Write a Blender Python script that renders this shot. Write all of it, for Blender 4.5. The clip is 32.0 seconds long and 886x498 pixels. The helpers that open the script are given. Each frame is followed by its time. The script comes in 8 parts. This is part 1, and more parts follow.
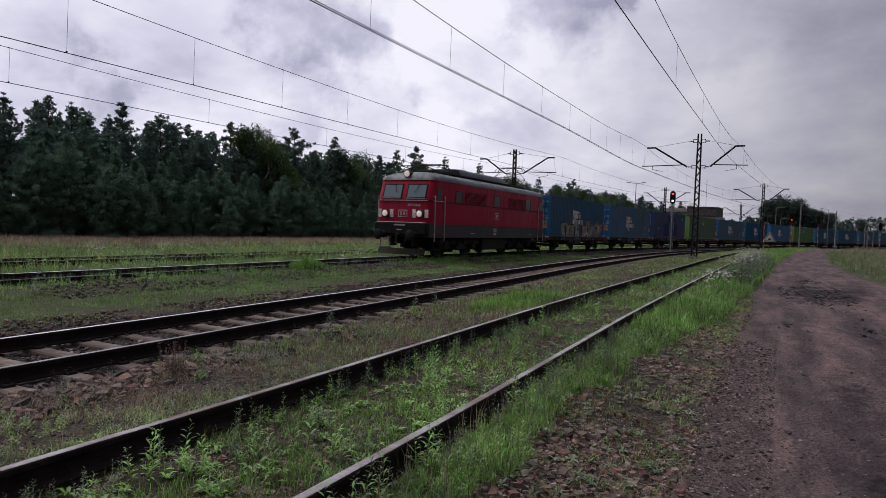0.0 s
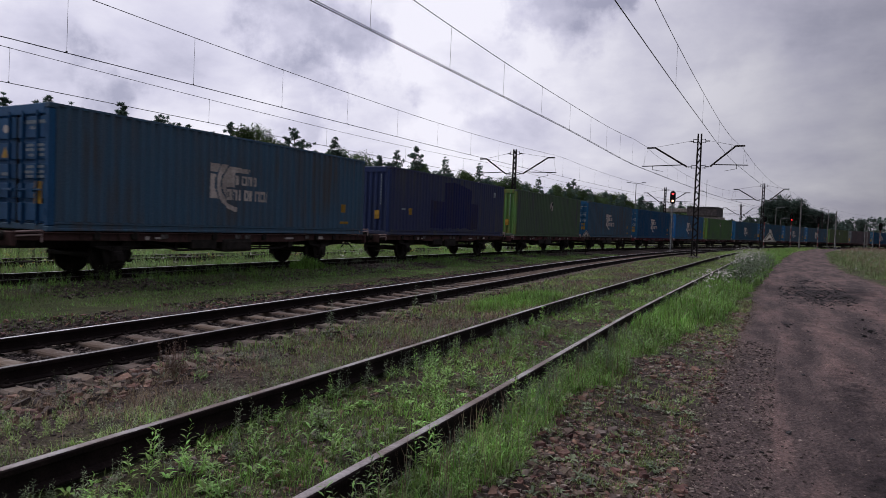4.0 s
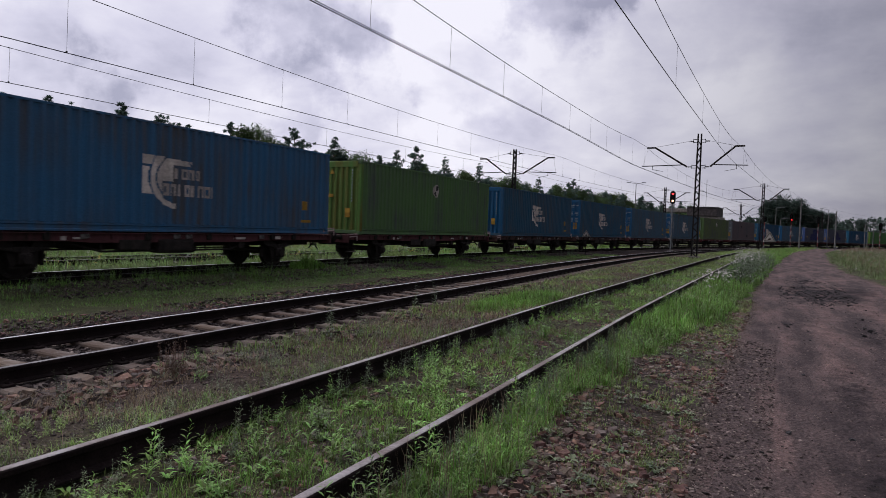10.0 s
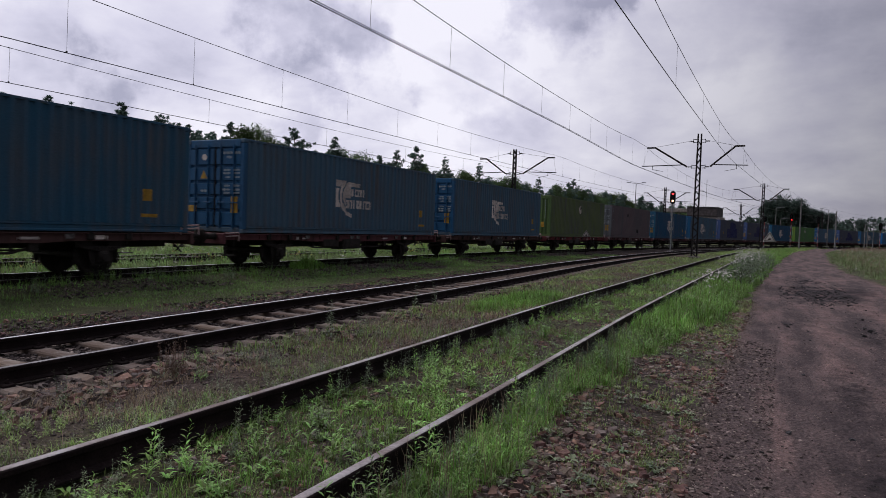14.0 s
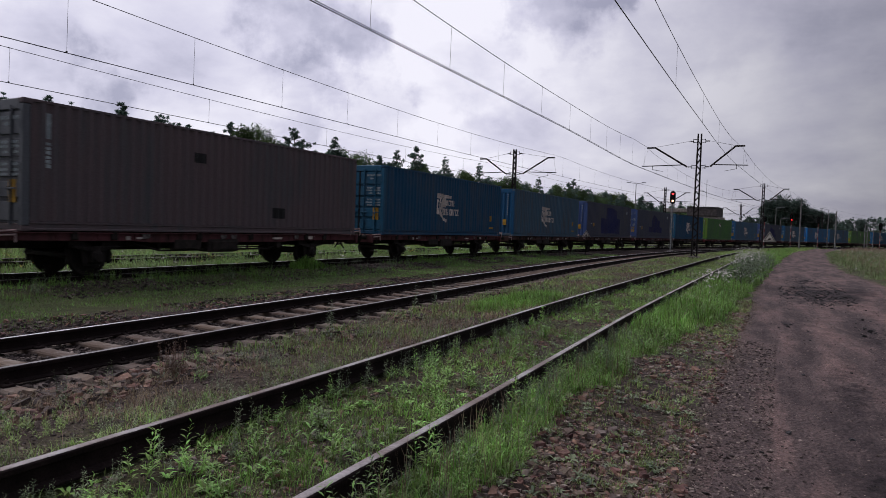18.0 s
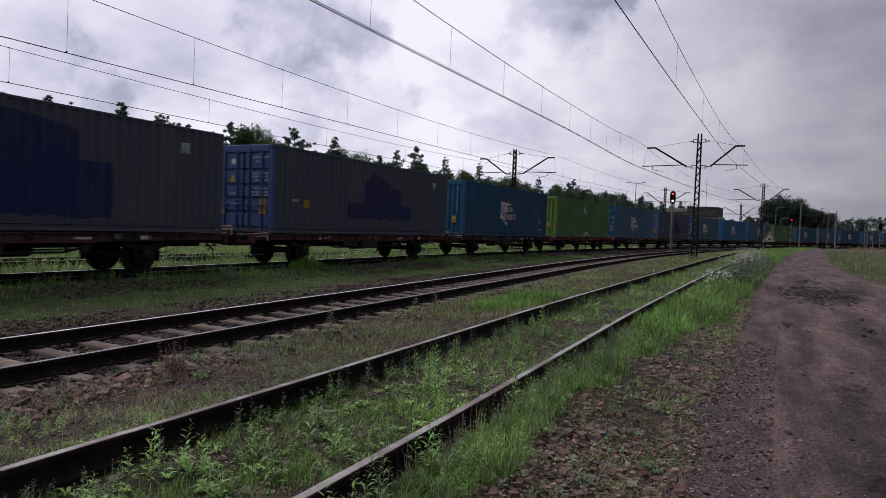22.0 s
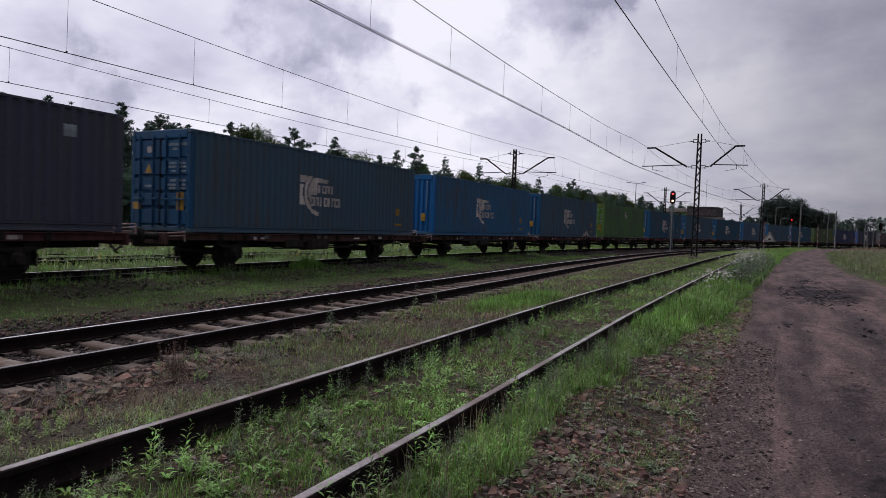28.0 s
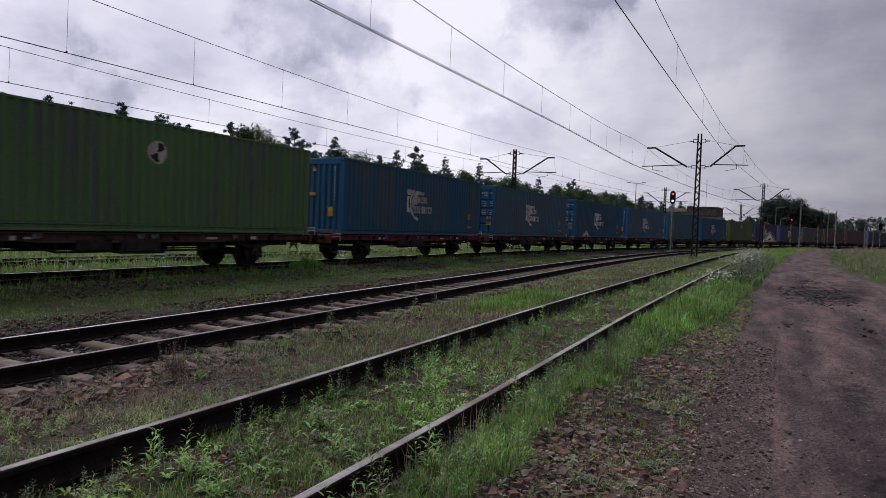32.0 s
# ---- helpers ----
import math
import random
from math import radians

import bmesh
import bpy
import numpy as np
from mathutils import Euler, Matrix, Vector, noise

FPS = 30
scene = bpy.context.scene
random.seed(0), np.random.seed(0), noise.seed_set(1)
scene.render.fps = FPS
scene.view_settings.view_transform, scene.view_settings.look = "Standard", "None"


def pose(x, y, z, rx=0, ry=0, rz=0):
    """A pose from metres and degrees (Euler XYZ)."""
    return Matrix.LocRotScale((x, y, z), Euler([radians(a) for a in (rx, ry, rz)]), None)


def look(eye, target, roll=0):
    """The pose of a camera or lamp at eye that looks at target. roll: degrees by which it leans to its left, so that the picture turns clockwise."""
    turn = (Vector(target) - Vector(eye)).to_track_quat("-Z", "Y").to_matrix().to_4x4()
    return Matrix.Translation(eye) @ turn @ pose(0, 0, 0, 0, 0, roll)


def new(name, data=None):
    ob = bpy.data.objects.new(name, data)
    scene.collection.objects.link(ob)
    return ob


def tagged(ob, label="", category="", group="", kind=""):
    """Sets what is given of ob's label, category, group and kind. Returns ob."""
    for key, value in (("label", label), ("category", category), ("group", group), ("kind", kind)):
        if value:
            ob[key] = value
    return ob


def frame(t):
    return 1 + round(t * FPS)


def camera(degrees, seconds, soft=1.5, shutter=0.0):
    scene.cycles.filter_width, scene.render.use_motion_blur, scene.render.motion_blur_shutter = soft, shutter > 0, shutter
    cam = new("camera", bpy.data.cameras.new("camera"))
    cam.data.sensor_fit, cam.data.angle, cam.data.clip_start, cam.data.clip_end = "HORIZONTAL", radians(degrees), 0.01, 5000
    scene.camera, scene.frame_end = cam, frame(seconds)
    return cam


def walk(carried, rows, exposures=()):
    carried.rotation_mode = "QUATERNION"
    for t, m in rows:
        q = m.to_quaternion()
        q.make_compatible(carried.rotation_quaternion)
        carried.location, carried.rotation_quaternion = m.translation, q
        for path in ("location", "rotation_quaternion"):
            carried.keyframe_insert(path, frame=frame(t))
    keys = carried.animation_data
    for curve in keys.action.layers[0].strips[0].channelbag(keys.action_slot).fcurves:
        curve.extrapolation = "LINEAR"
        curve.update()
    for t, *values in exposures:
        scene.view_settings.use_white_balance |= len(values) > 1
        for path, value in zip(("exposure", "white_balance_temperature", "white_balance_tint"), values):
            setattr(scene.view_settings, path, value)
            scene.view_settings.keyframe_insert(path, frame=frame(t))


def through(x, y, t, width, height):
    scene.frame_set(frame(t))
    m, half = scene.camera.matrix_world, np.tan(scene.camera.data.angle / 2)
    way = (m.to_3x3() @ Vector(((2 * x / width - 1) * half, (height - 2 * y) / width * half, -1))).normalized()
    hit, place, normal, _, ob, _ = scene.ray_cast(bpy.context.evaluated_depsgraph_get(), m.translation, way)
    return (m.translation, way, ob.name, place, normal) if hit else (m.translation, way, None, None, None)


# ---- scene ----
# ---------------------------------------------------------------- camera
cam = camera(69.27, 32.0, soft=0.8, shutter=0.17)
CAM_Z = 1.62
_h, _p = radians(27.5), radians(-1.988)
CAM_POSE = look((0, 0, CAM_Z), (-math.sin(_h) * math.cos(_p), math.cos(_h) * math.cos(_p), CAM_Z + math.sin(_p)), 2.07)
walk(cam, [(0, CAM_POSE), (32.0, CAM_POSE)], exposures=[(0, 0.0), (32.0, 0.0)])

# ---------------------------------------------------------------- sky and sun
SUN_DIR = Vector((-0.66, -0.12, 0.86)).normalized()
# cloud banks: direction, size, darker or lighter
PUFFS = ((-0.628, 0.719, 0.296, 0.083, -0.45), (-0.582, 0.765, 0.276, 0.074, -0.50), (-0.530, 0.806, 0.266, 0.051, -0.35), (-0.667, 0.680, 0.305, 0.056, -0.30), (-0.632, 0.753, 0.187, 0.051, -0.35), (-0.800, 0.574, 0.173, 0.046, -0.35),
         (-0.749, 0.638, 0.175, 0.046, -0.15), (-0.272, 0.910, 0.312, 0.083, -0.50), (-0.234, 0.927, 0.293, 0.046, -0.40), (-0.317, 0.891, 0.324, 0.046, -0.20), (-0.066, 0.950, 0.304, 0.093, -0.25), (0.034, 0.959, 0.280, 0.111, -0.25),
         (-0.371, 0.913, 0.172, 0.056, -0.20), (-0.428, 0.865, 0.263, 0.125, 0.45), (-0.290, 0.935, 0.205, 0.085, 0.30), (-0.478, 0.854, 0.206, 0.074, 0.25), (-0.393, 0.895, 0.208, 0.056, 0.20), (-0.510, 0.802, 0.312, 0.046, 0.25), (-0.860, 0.495, 0.140, 0.130, -0.32), (-0.833, 0.520, 0.190, 0.120, -0.20), (-0.566, 0.805, 0.176, 0.056, 0.25))


def make_world():
    w = bpy.data.worlds.new("overcast_sky")
    scene.world = w
    w.use_nodes = True
    n, l = w.node_tree.nodes, w.node_tree.links
    bg = n["Background"]
    tc = n.new("ShaderNodeTexCoord")
    sky = n.new("ShaderNodeTexSky")
    sky.sky_type, sky.sun_disc = "NISHITA", False
    sky.sun_elevation = math.asin(SUN_DIR.z)
    sky.sun_rotation = math.atan2(SUN_DIR.x, SUN_DIR.y)
    sky.air_density, sky.dust_density = 1.0, 3.0

    def mathn(op, a, b=None):
        m = n.new("ShaderNodeMath")
        m.operation = op
        for i, v in enumerate((a, b)):
            if v is None:
                continue
            if isinstance(v, (int, float)):
                m.inputs[i].default_value = v
            else:
                l.new(v, m.inputs[i])
        return m.outputs[0]
    sep = n.new("ShaderNodeSeparateXYZ")
    l.new(tc.outputs["Generated"], sep.inputs[0])
    # flatten the dome so that clouds get small and streaky towards the horizon
    hz = mathn("MAXIMUM", sep.outputs[2], 0.0)
    den = mathn("ADD", hz, 0.30)
    comb = n.new("ShaderNodeCombineXYZ")
    l.new(mathn("DIVIDE", sep.outputs[0], den), comb.inputs[0])
    l.new(mathn("DIVIDE", sep.outputs[1], den), comb.inputs[1])
    cl = n.new("ShaderNodeTexNoise")
    cl.inputs["Scale"].default_value, cl.inputs["Detail"].default_value = 1.9, 6.0
    cl.inputs["Roughness"].default_value, cl.inputs["Distortion"].default_value = 0.55, 0.15
    off = n.new("ShaderNodeMapping")
    off.inputs["Location"].default_value = (CLOUD_SHIFT[0], CLOUD_SHIFT[1], 0.0)
    l.new(comb.outputs[0], off.inputs[0])
    l.new(off.outputs[0], cl.inputs["Vector"])
    # banks of thicker and thinner cloud, with puffy outlines
    puff = n.new("ShaderNodeTexNoise")
    puff.inputs["Scale"].default_value, puff.inputs["Detail"].default_value, puff.inputs["Roughness"].default_value = 7.0, 7.0, 0.6
    l.new(tc.outputs["Generated"], puff.inputs["Vector"])
    shake = n.new("ShaderNodeVectorMath")
    shake.operation = "MULTIPLY_ADD"
    l.new(puff.outputs["Color"], shake.inputs[0])
    shake.inputs[1].default_value = (0.34, 0.34, 0.34)
    l.new(tc.outputs["Generated"], shake.inputs[2])
    fac = mathn("MULTIPLY", cl.outputs["Fac"], 0.75)
    for dx, dy, dz, r, k in PUFFS:
        ds = n.new("ShaderNodeVectorMath")
        ds.operation = "DISTANCE"
        l.new(shake.outputs[0], ds.inputs[0])
        ds.inputs[1].default_value = (dx + 0.17, dy + 0.17, dz + 0.17)
        mr = n.new("ShaderNodeMapRange")
        mr.interpolation_type = "SMOOTHSTEP"
        for key, val in (("From Min", r * 0.35), ("From Max", r * 1.35), ("To Min", k * 0.27), ("To Max", 0.0)):
            mr.inputs[key].default_value = val
        l.new(ds.outputs["Value"], mr.inputs["Value"])
        fac = mathn("ADD", fac, mr.outputs[0])
    fac = mathn("ADD", fac, 0.145)
    ramp = n.new("ShaderNodeValToRGB")
    e = ramp.color_ramp.elements
    e[0].position, e[0].color = 0.28, (0.45, 0.45, 0.60, 1)
    e[1].position, e[1].color = 0.63, (1.02, 1.00, 1.115, 1)
    m1 = ramp.color_ramp.elements.new(0.44)
    m1.color = (0.74, 0.724, 0.89, 1)
    l.new(fac, ramp.inputs[0])
    # the cloud is thinner, and brighter, round the hidden sun's side
    dot = n.new("ShaderNodeVectorMath")
    dot.operation = "DOT_PRODUCT"
    l.new(tc.outputs["Generated"], dot.inputs[0])
    dot.inputs[1].default_value = (-0.80, 0.40, 0.25)
    glow = n.new("ShaderNodeMapRange")
    glow.inputs["From Min"].default_value, glow.inputs["From Max"].default_value = 0.22, 0.72
    glow.inputs["To Min"].default_value, glow.inputs["To Max"].default_value = 0.29, 1.08
    l.new(dot.outputs["Value"], glow.inputs["Value"])
    mul = n.new("ShaderNodeMix")
    mul.data_type, mul.blend_type = "RGBA", "MULTIPLY"
    mul.inputs["Factor"].default_value = 1.0
    l.new(ramp.outputs[0], mul.inputs["A"])
    # an overcast dome is brightest overhead
    zen = n.new("ShaderNodeMapRange")
    zen.interpolation_type = "SMOOTHSTEP"
    for key, val in (("From Min", 0.30), ("From Max", 0.95), ("To Min", 1.0), ("To Max", 2.5)):
        zen.inputs[key].default_value = val
    l.new(sep.outputs[2], zen.inputs["Value"])
    l.new(mathn("MULTIPLY", glow.outputs[0], zen.outputs[0]), mul.inputs["B"])
    # a little of the clear sky above shows in the cloud's colour
    sk = n.new("ShaderNodeMix")
    sk.data_type, sk.blend_type = "RGBA", "MULTIPLY"
    sk.inputs["Factor"].default_value = 1.0
    l.new(sky.outputs[0], sk.inputs["A"])
    sk.inputs["B"].default_value = (0.10, 0.10, 0.10, 1)
    mix = n.new("ShaderNodeMix")
    mix.data_type = "RGBA"
    mix.inputs["Factor"].default_value = 0.93
    l.new(sk.outputs["Result"], mix.inputs["A"])
    l.new(mul.outputs["Result"], mix.inputs["B"])
    l.new(mix.outputs["Result"], bg.inputs["Color"])
    bg.inputs["Strength"].default_value = 0.86


CLOUD_SHIFT = (3.1, 1.7)
make_world()
sun = new("sun", bpy.data.lights.new("sun", "SUN"))
sun.data.energy, sun.data.angle, sun.data.color = 1.95, radians(40), (1.0, 0.96, 0.92)
sun.matrix_world = look(SUN_DIR * 50, (0, 0, 0))


# ---------------------------------------------------------------- materials
def material(name, color, rough=0.7, metal=0.0, dark=0.6, scale=3.0, fine=40.0, bump=0.15, vary=0.0, other=None,
             mixat=(0.45, 0.65), spec=0.3, coords="Object", island=False):
    """A surface with stains at one scale and grain at a finer one. other: a second colour, in patches."""
    m = bpy.data.materials.new(name)
    m.use_nodes = True
    n, l = m.node_tree.nodes, m.node_tree.links
    b = n["Principled BSDF"]
    b.inputs["Roughness"].default_value, b.inputs["Metallic"].default_value = rough, metal
    b.inputs["Specular IOR Level"].default_value = spec
    tc = n.new("ShaderNodeTexCoord")
    big, small = n.new("ShaderNodeTexNoise"), n.new("ShaderNodeTexNoise")
    for t, s, d in ((big, scale, 4.0), (small, fine, 3.0)):
        t.inputs["Scale"].default_value, t.inputs["Detail"].default_value = s, d
        l.new(tc.outputs[coords], t.inputs["Vector"])
    ramp = n.new("ShaderNodeValToRGB")
    e = ramp.color_ramp.elements
    c2 = other if other else tuple(c * dark for c in color)
    e[0].position, e[0].color = mixat[0], (*c2, 1)
    e[1].position, e[1].color = mixat[1], (*color, 1)
    l.new(big.outputs["Fac"], ramp.inputs[0])
    gr = n.new("ShaderNodeMapRange")
    gr.inputs["From Min"].default_value, gr.inputs["From Max"].default_value = 0.3, 0.7
    gr.inputs["To Min"].default_value, gr.inputs["To Max"].default_value = 0.78, 1.18
    l.new(small.outputs["Fac"], gr.inputs["Value"])
    mul = n.new("ShaderNodeMix")
    mul.data_type, mul.blend_type = "RGBA", "MULTIPLY"
    mul.inputs["Factor"].default_value = 1.0
    l.new(ramp.outputs[0], mul.inputs["A"])
    l.new(gr.outputs[0], mul.inputs["B"])
    out = mul.outputs["Result"]
    if vary:
        hs = n.new("ShaderNodeHueSaturation")
        src = n.new("ShaderNodeNewGeometry").outputs["Random Per Island"] if island else n.new("ShaderNodeObjectInfo").outputs["Random"]
        for key, lo, hi in (("Value", 1 - vary, 1 + vary), ("Hue", 0.5 - 0.04 * vary, 0.5 + 0.04 * vary)):
            mr = n.new("ShaderNodeMapRange")
            mr.inputs["To Min"].default_value, mr.inputs["To Max"].default_value = lo, hi
            l.new(src, mr.inputs["Value"])
            l.new(mr.outputs[0], hs.inputs[key])
        l.new(out, hs.inputs["Color"])
        out = hs.outputs["Color"]
    l.new(out, b.inputs["Base Color"])
    if bump:
        bp = n.new("ShaderNodeBump")
        bp.inputs["Strength"].default_value, bp.inputs["Distance"].default_value = bump, 0.02
        l.new(small.outputs["Fac"], bp.inputs["Height"])
        l.new(bp.outputs[0], b.inputs["Normal"])
    return m


def paint(name, color, grime=0.45, rough=0.5, grime_color=(0.060, 0.052, 0.046), spec=0.12):
    """Old paint on steel: run-down dirt in vertical streaks, dust in patches, fine scratches."""
    m = bpy.data.materials.new(name)
    m.use_nodes = True
    n, l = m.node_tree.nodes, m.node_tree.links
    b = n["Principled BSDF"]
    b.inputs["Specular IOR Level"].default_value = spec
    tc, oi = n.new("ShaderNodeTexCoord"), n.new("ShaderNodeObjectInfo")
    mp = n.new("ShaderNodeMapping")
    mp.inputs["Scale"].default_value = (3.0, 3.0, 0.22)
    sh = n.new("ShaderNodeVectorMath")
    l.new(tc.outputs["Object"], sh.inputs[0])
    sc = n.new("ShaderNodeVectorMath")
    sc.operation = "SCALE"
    sc.inputs[0].default_value = (37.0, 53.0, 11.0)
    l.new(oi.outputs["Random"], sc.inputs["Scale"])
    l.new(sc.outputs[0], sh.inputs[1])
    l.new(sh.outputs[0], mp.inputs[0])
    streak, patch, fine = (n.new("ShaderNodeTexNoise") for _ in range(3))
    for t, s, d in ((streak, 1.6, 5.0), (patch, 0.45, 4.0), (fine, 30.0, 3.0)):
        t.inputs["Scale"].default_value, t.inputs["Detail"].default_value = s, d
    l.new(mp.outputs[0], streak.inputs["Vector"])
    l.new(sh.outputs[0], patch.inputs["Vector"])
    l.new(tc.outputs["Object"], fine.inputs["Vector"])

    def rng(src, a, b2, lo, hi):
        r = n.new("ShaderNodeMapRange")
        for k, v in (("From Min", a), ("From Max", b2), ("To Min", lo), ("To Max", hi)):
            r.inputs[k].default_value = v
        l.new(src, r.inputs["Value"])
        return r.outputs[0]
    f = n.new("ShaderNodeMath")
    f.operation = "MULTIPLY"
    l.new(rng(streak.outputs["Fac"], 0.40, 0.66, 0.25, 1.0), f.inputs[0])
    l.new(rng(patch.outputs["Fac"], 0.35, 0.65, 0.35 * grime, min(1.0, 1.7 * grime)), f.inputs[1])
    mx = n.new("ShaderNodeMix")
    mx.data_type = "RGBA"
    l.new(f.outputs[0], mx.inputs["Factor"])
    mx.inputs["A"].default_value = (*color, 1)
    mx.inputs["B"].default_value = (*grime_color, 1)
    mul = n.new("ShaderNodeMix")
    mul.data_type, mul.blend_type = "RGBA", "MULTIPLY"
    mul.inputs["Factor"].default_value = 1.0
    l.new(mx.outputs["Result"], mul.inputs["A"])
    l.new(rng(fine.outputs["Fac"], 0.3, 0.7, 0.85, 1.12), mul.inputs["B"])
    l.new(mul.outputs["Result"], b.inputs["Base Color"])
    l.new(rng(f.outputs[0], 0.0, 0.7, rough, 0.85), b.inputs["Roughness"])
    bp = n.new("ShaderNodeBump")
    bp.inputs["Strength"].default_value, bp.inputs["Distance"].default_value = 0.12, 0.01
    l.new(fine.outputs["Fac"], bp.inputs["Height"])
    l.new(bp.outputs[0], b.inputs["Normal"])
    return m


def glowing(name, color, strength):
    m = bpy.data.materials.new(name)
    m.use_nodes = True
    b = m.node_tree.nodes["Principled BSDF"]
    b.inputs["Base Color"].default_value = (*color, 1)
    b.inputs["Emission Color"].default_value = (*color, 1)
    b.inputs["Emission Strength"].default_value = strength
    return m


def glass_mat(name, tint=(0.006, 0.008, 0.008), spec=0.25):
    m = bpy.data.materials.new(name)
    m.use_nodes = True
    b = m.node_tree.nodes["Principled BSDF"]
    b.inputs["Base Color"].default_value = (*tint, 1)
    b.inputs["Roughness"].default_value = 0.08
    b.inputs["Specular IOR Level"].default_value = spec
    return m


def leaf_mat(name, color, vary=0.35, rough=0.5, through=0.25, spec=0.35):
    m = material(name, color, rough=rough, dark=0.55, scale=0.6, fine=9.0, bump=0.0, vary=vary, island=True, spec=spec, coords="Object")
    n, l = m.node_tree.nodes, m.node_tree.links
    b = n["Principled BSDF"]
    col = b.inputs["Base Color"].links[0].from_socket
    tr = n.new("ShaderNodeBsdfTranslucent")
    l.new(col, tr.inputs["Color"])
    ms = n.new("ShaderNodeMixShader")
    ms.inputs[0].default_value = through
    l.new(b.outputs[0], ms.inputs[1])
    l.new(tr.outputs[0], ms.inputs[2])
    l.new(ms.outputs[0], n["Material Output"].inputs["Surface"])
    return m


M = {}
M["rail_side"] = material("rail_rust", (0.018, 0.012, 0.012), 0.9, 0.0, scale=5, fine=60, bump=0.3, spec=0.1)
# polished tops with no, much and little sky sheen put into the colour
M["rail_top_no_sheen"] = material("rail_no_sheen_top", (0.13, 0.12, 0.12), 0.5, 0.6, dark=0.5, scale=3, fine=50, bump=0.1)
M["rail_top_sky_sheen"] = material("rail_sky_sheen_top", (0.82, 0.80, 0.82), 0.5, 0.1, dark=0.9, scale=3, fine=50, bump=0.05)
M["rail_top_low_sheen"] = material("rail_low_sheen_top", (0.24, 0.225, 0.23), 0.45, 0.4, dark=0.6, scale=3, fine=50, bump=0.1)
M["rail_top"] = material("rail_polished_top", (0.56, 0.54, 0.56), 0.42, 0.35, dark=0.85, scale=3, fine=50, bump=0.05)
M["rail_top_worn"] = material("rail_worn_top", (0.27, 0.25, 0.255), 0.45, 0.35, dark=0.45, scale=2.2, fine=40, bump=0.25, other=(0.12, 0.085, 0.075), mixat=(0.38, 0.60))
M["sleeper"] = material("sleeper_concrete", (0.145, 0.120, 0.110), 0.9, dark=0.55, scale=4, fine=60, bump=0.4, vary=0.25, other=(0.085, 0.058, 0.046))
M["sleeper_wood"] = material("sleeper_old_wood", (0.085, 0.065, 0.05), 0.95, dark=0.5, scale=4, fine=50, bump=0.5, vary=0.3)
M["stone"] = material("ballast_stone", (0.068, 0.050, 0.048), 0.9, dark=0.5, scale=9, fine=60, bump=0.3, vary=0.6, island=True)
M["stone_red"] = material("reddish_stone", (0.180, 0.098, 0.084), 0.9, dark=0.5, scale=9, fine=60, bump=0.3, vary=0.5, island=True)
M["stone_brown"] = material("brown_stone", (0.128, 0.092, 0.076), 0.9, dark=0.5, scale=9, fine=60, bump=0.3, vary=0.6, island=True)
M["coal"] = material("coal_lump", (0.020, 0.018, 0.021), 0.7, scale=9, fine=60, bump=0.3, vary=0.3, island=True)
M["pebble"] = material("gravel_stone", (0.195, 0.150, 0.140), 0.9, dark=0.55, scale=9, fine=60, bump=0.3, vary=0.5, island=True)
M["steel_dark"] = material("mast_steel", (0.016, 0.012, 0.013), 0.75, 0.3, scale=6, fine=70, bump=0.2)
M["steel_galv"] = material("galvanised_steel", (0.26, 0.27, 0.29), 0.55, 0.5, scale=5, fine=60, bump=0.1)
M["wire"] = material("copper_wire_weathered", (0.03, 0.028, 0.028), 0.5, 0.5, bump=0.0)
M["insulator"] = material("brown_porcelain", (0.045, 0.025, 0.02), 0.25, bump=0.0)
M["concrete"] = material("weathered_concrete", (0.19, 0.185, 0.19), 0.9, scale=3, fine=40, bump=0.3)
M["stone_grey"] = material("old_foundation_concrete", (0.12, 0.11, 0.105), 0.95, scale=3, fine=40, bump=0.4)
M["bogie"] = material("brake_dust_iron", (0.026, 0.021, 0.019), 0.9, 0.1, scale=6, fine=50, bump=0.3, vary=0.2)
M["wheel"] = material("wheel_steel", (0.030, 0.024, 0.022), 0.75, 0.4, scale=6, fine=50, bump=0.2)
M["sill_a"] = paint("wagon_sill_maroon", (0.105, 0.038, 0.046), 0.60, 0.7, (0.030, 0.022, 0.020))
M["sill_b"] = paint("wagon_sill_brown", (0.082, 0.042, 0.042), 0.65, 0.7, (0.030, 0.024, 0.020))
M["sill_red"] = paint("wagon_sill_red", (0.15, 0.030, 0.042), 0.55, 0.7, (0.035, 0.022, 0.020))
M["rail_paint"] = material("faded_pink_rail_paint", (0.42, 0.30, 0.30), 0.6, dark=0.7, bump=0.05)
M["worn_plate"] = material("worn_steel_plate", (0.16, 0.145, 0.145), 0.5, 0.3, dark=0.5, scale=8, bump=0.2)
M["white_paint"] = material("aged_white_paint", (0.62, 0.58, 0.56), 0.7, dark=0.7, scale=4, fine=30, bump=0.1)
M["logo_white"] = material("faded_white_paint", (0.60, 0.53, 0.50), 0.75, dark=0.62, scale=1.6, fine=20, bump=0.1, vary=0.2)
M["stencil"] = material("stencilled_white_paint", (0.36, 0.42, 0.46), 0.75, dark=0.6, scale=3, fine=30, bump=0.05)
M["yellow_paint"] = material("yellow_placard", (0.44, 0.25, 0.03), 0.6, dark=0.6, scale=4, bump=0.1)
M["black_paint"] = material("black_paint", (0.012, 0.012, 0.013), 0.7, scale=5, bump=0.1, spec=0.12)
M["lamp_red"] = glowing("signal_red_glow", (1.0, 0.03, 0.04), 3.0)
M["lamp_amber"] = glowing("signal_amber_glow", (1.0, 0.55, 0.35), 2.6)
M["headlight"] = glowing("headlight_glow", (0.62, 0.52, 0.48), 0.45)
M["glass"] = glass_mat("dark_glass")
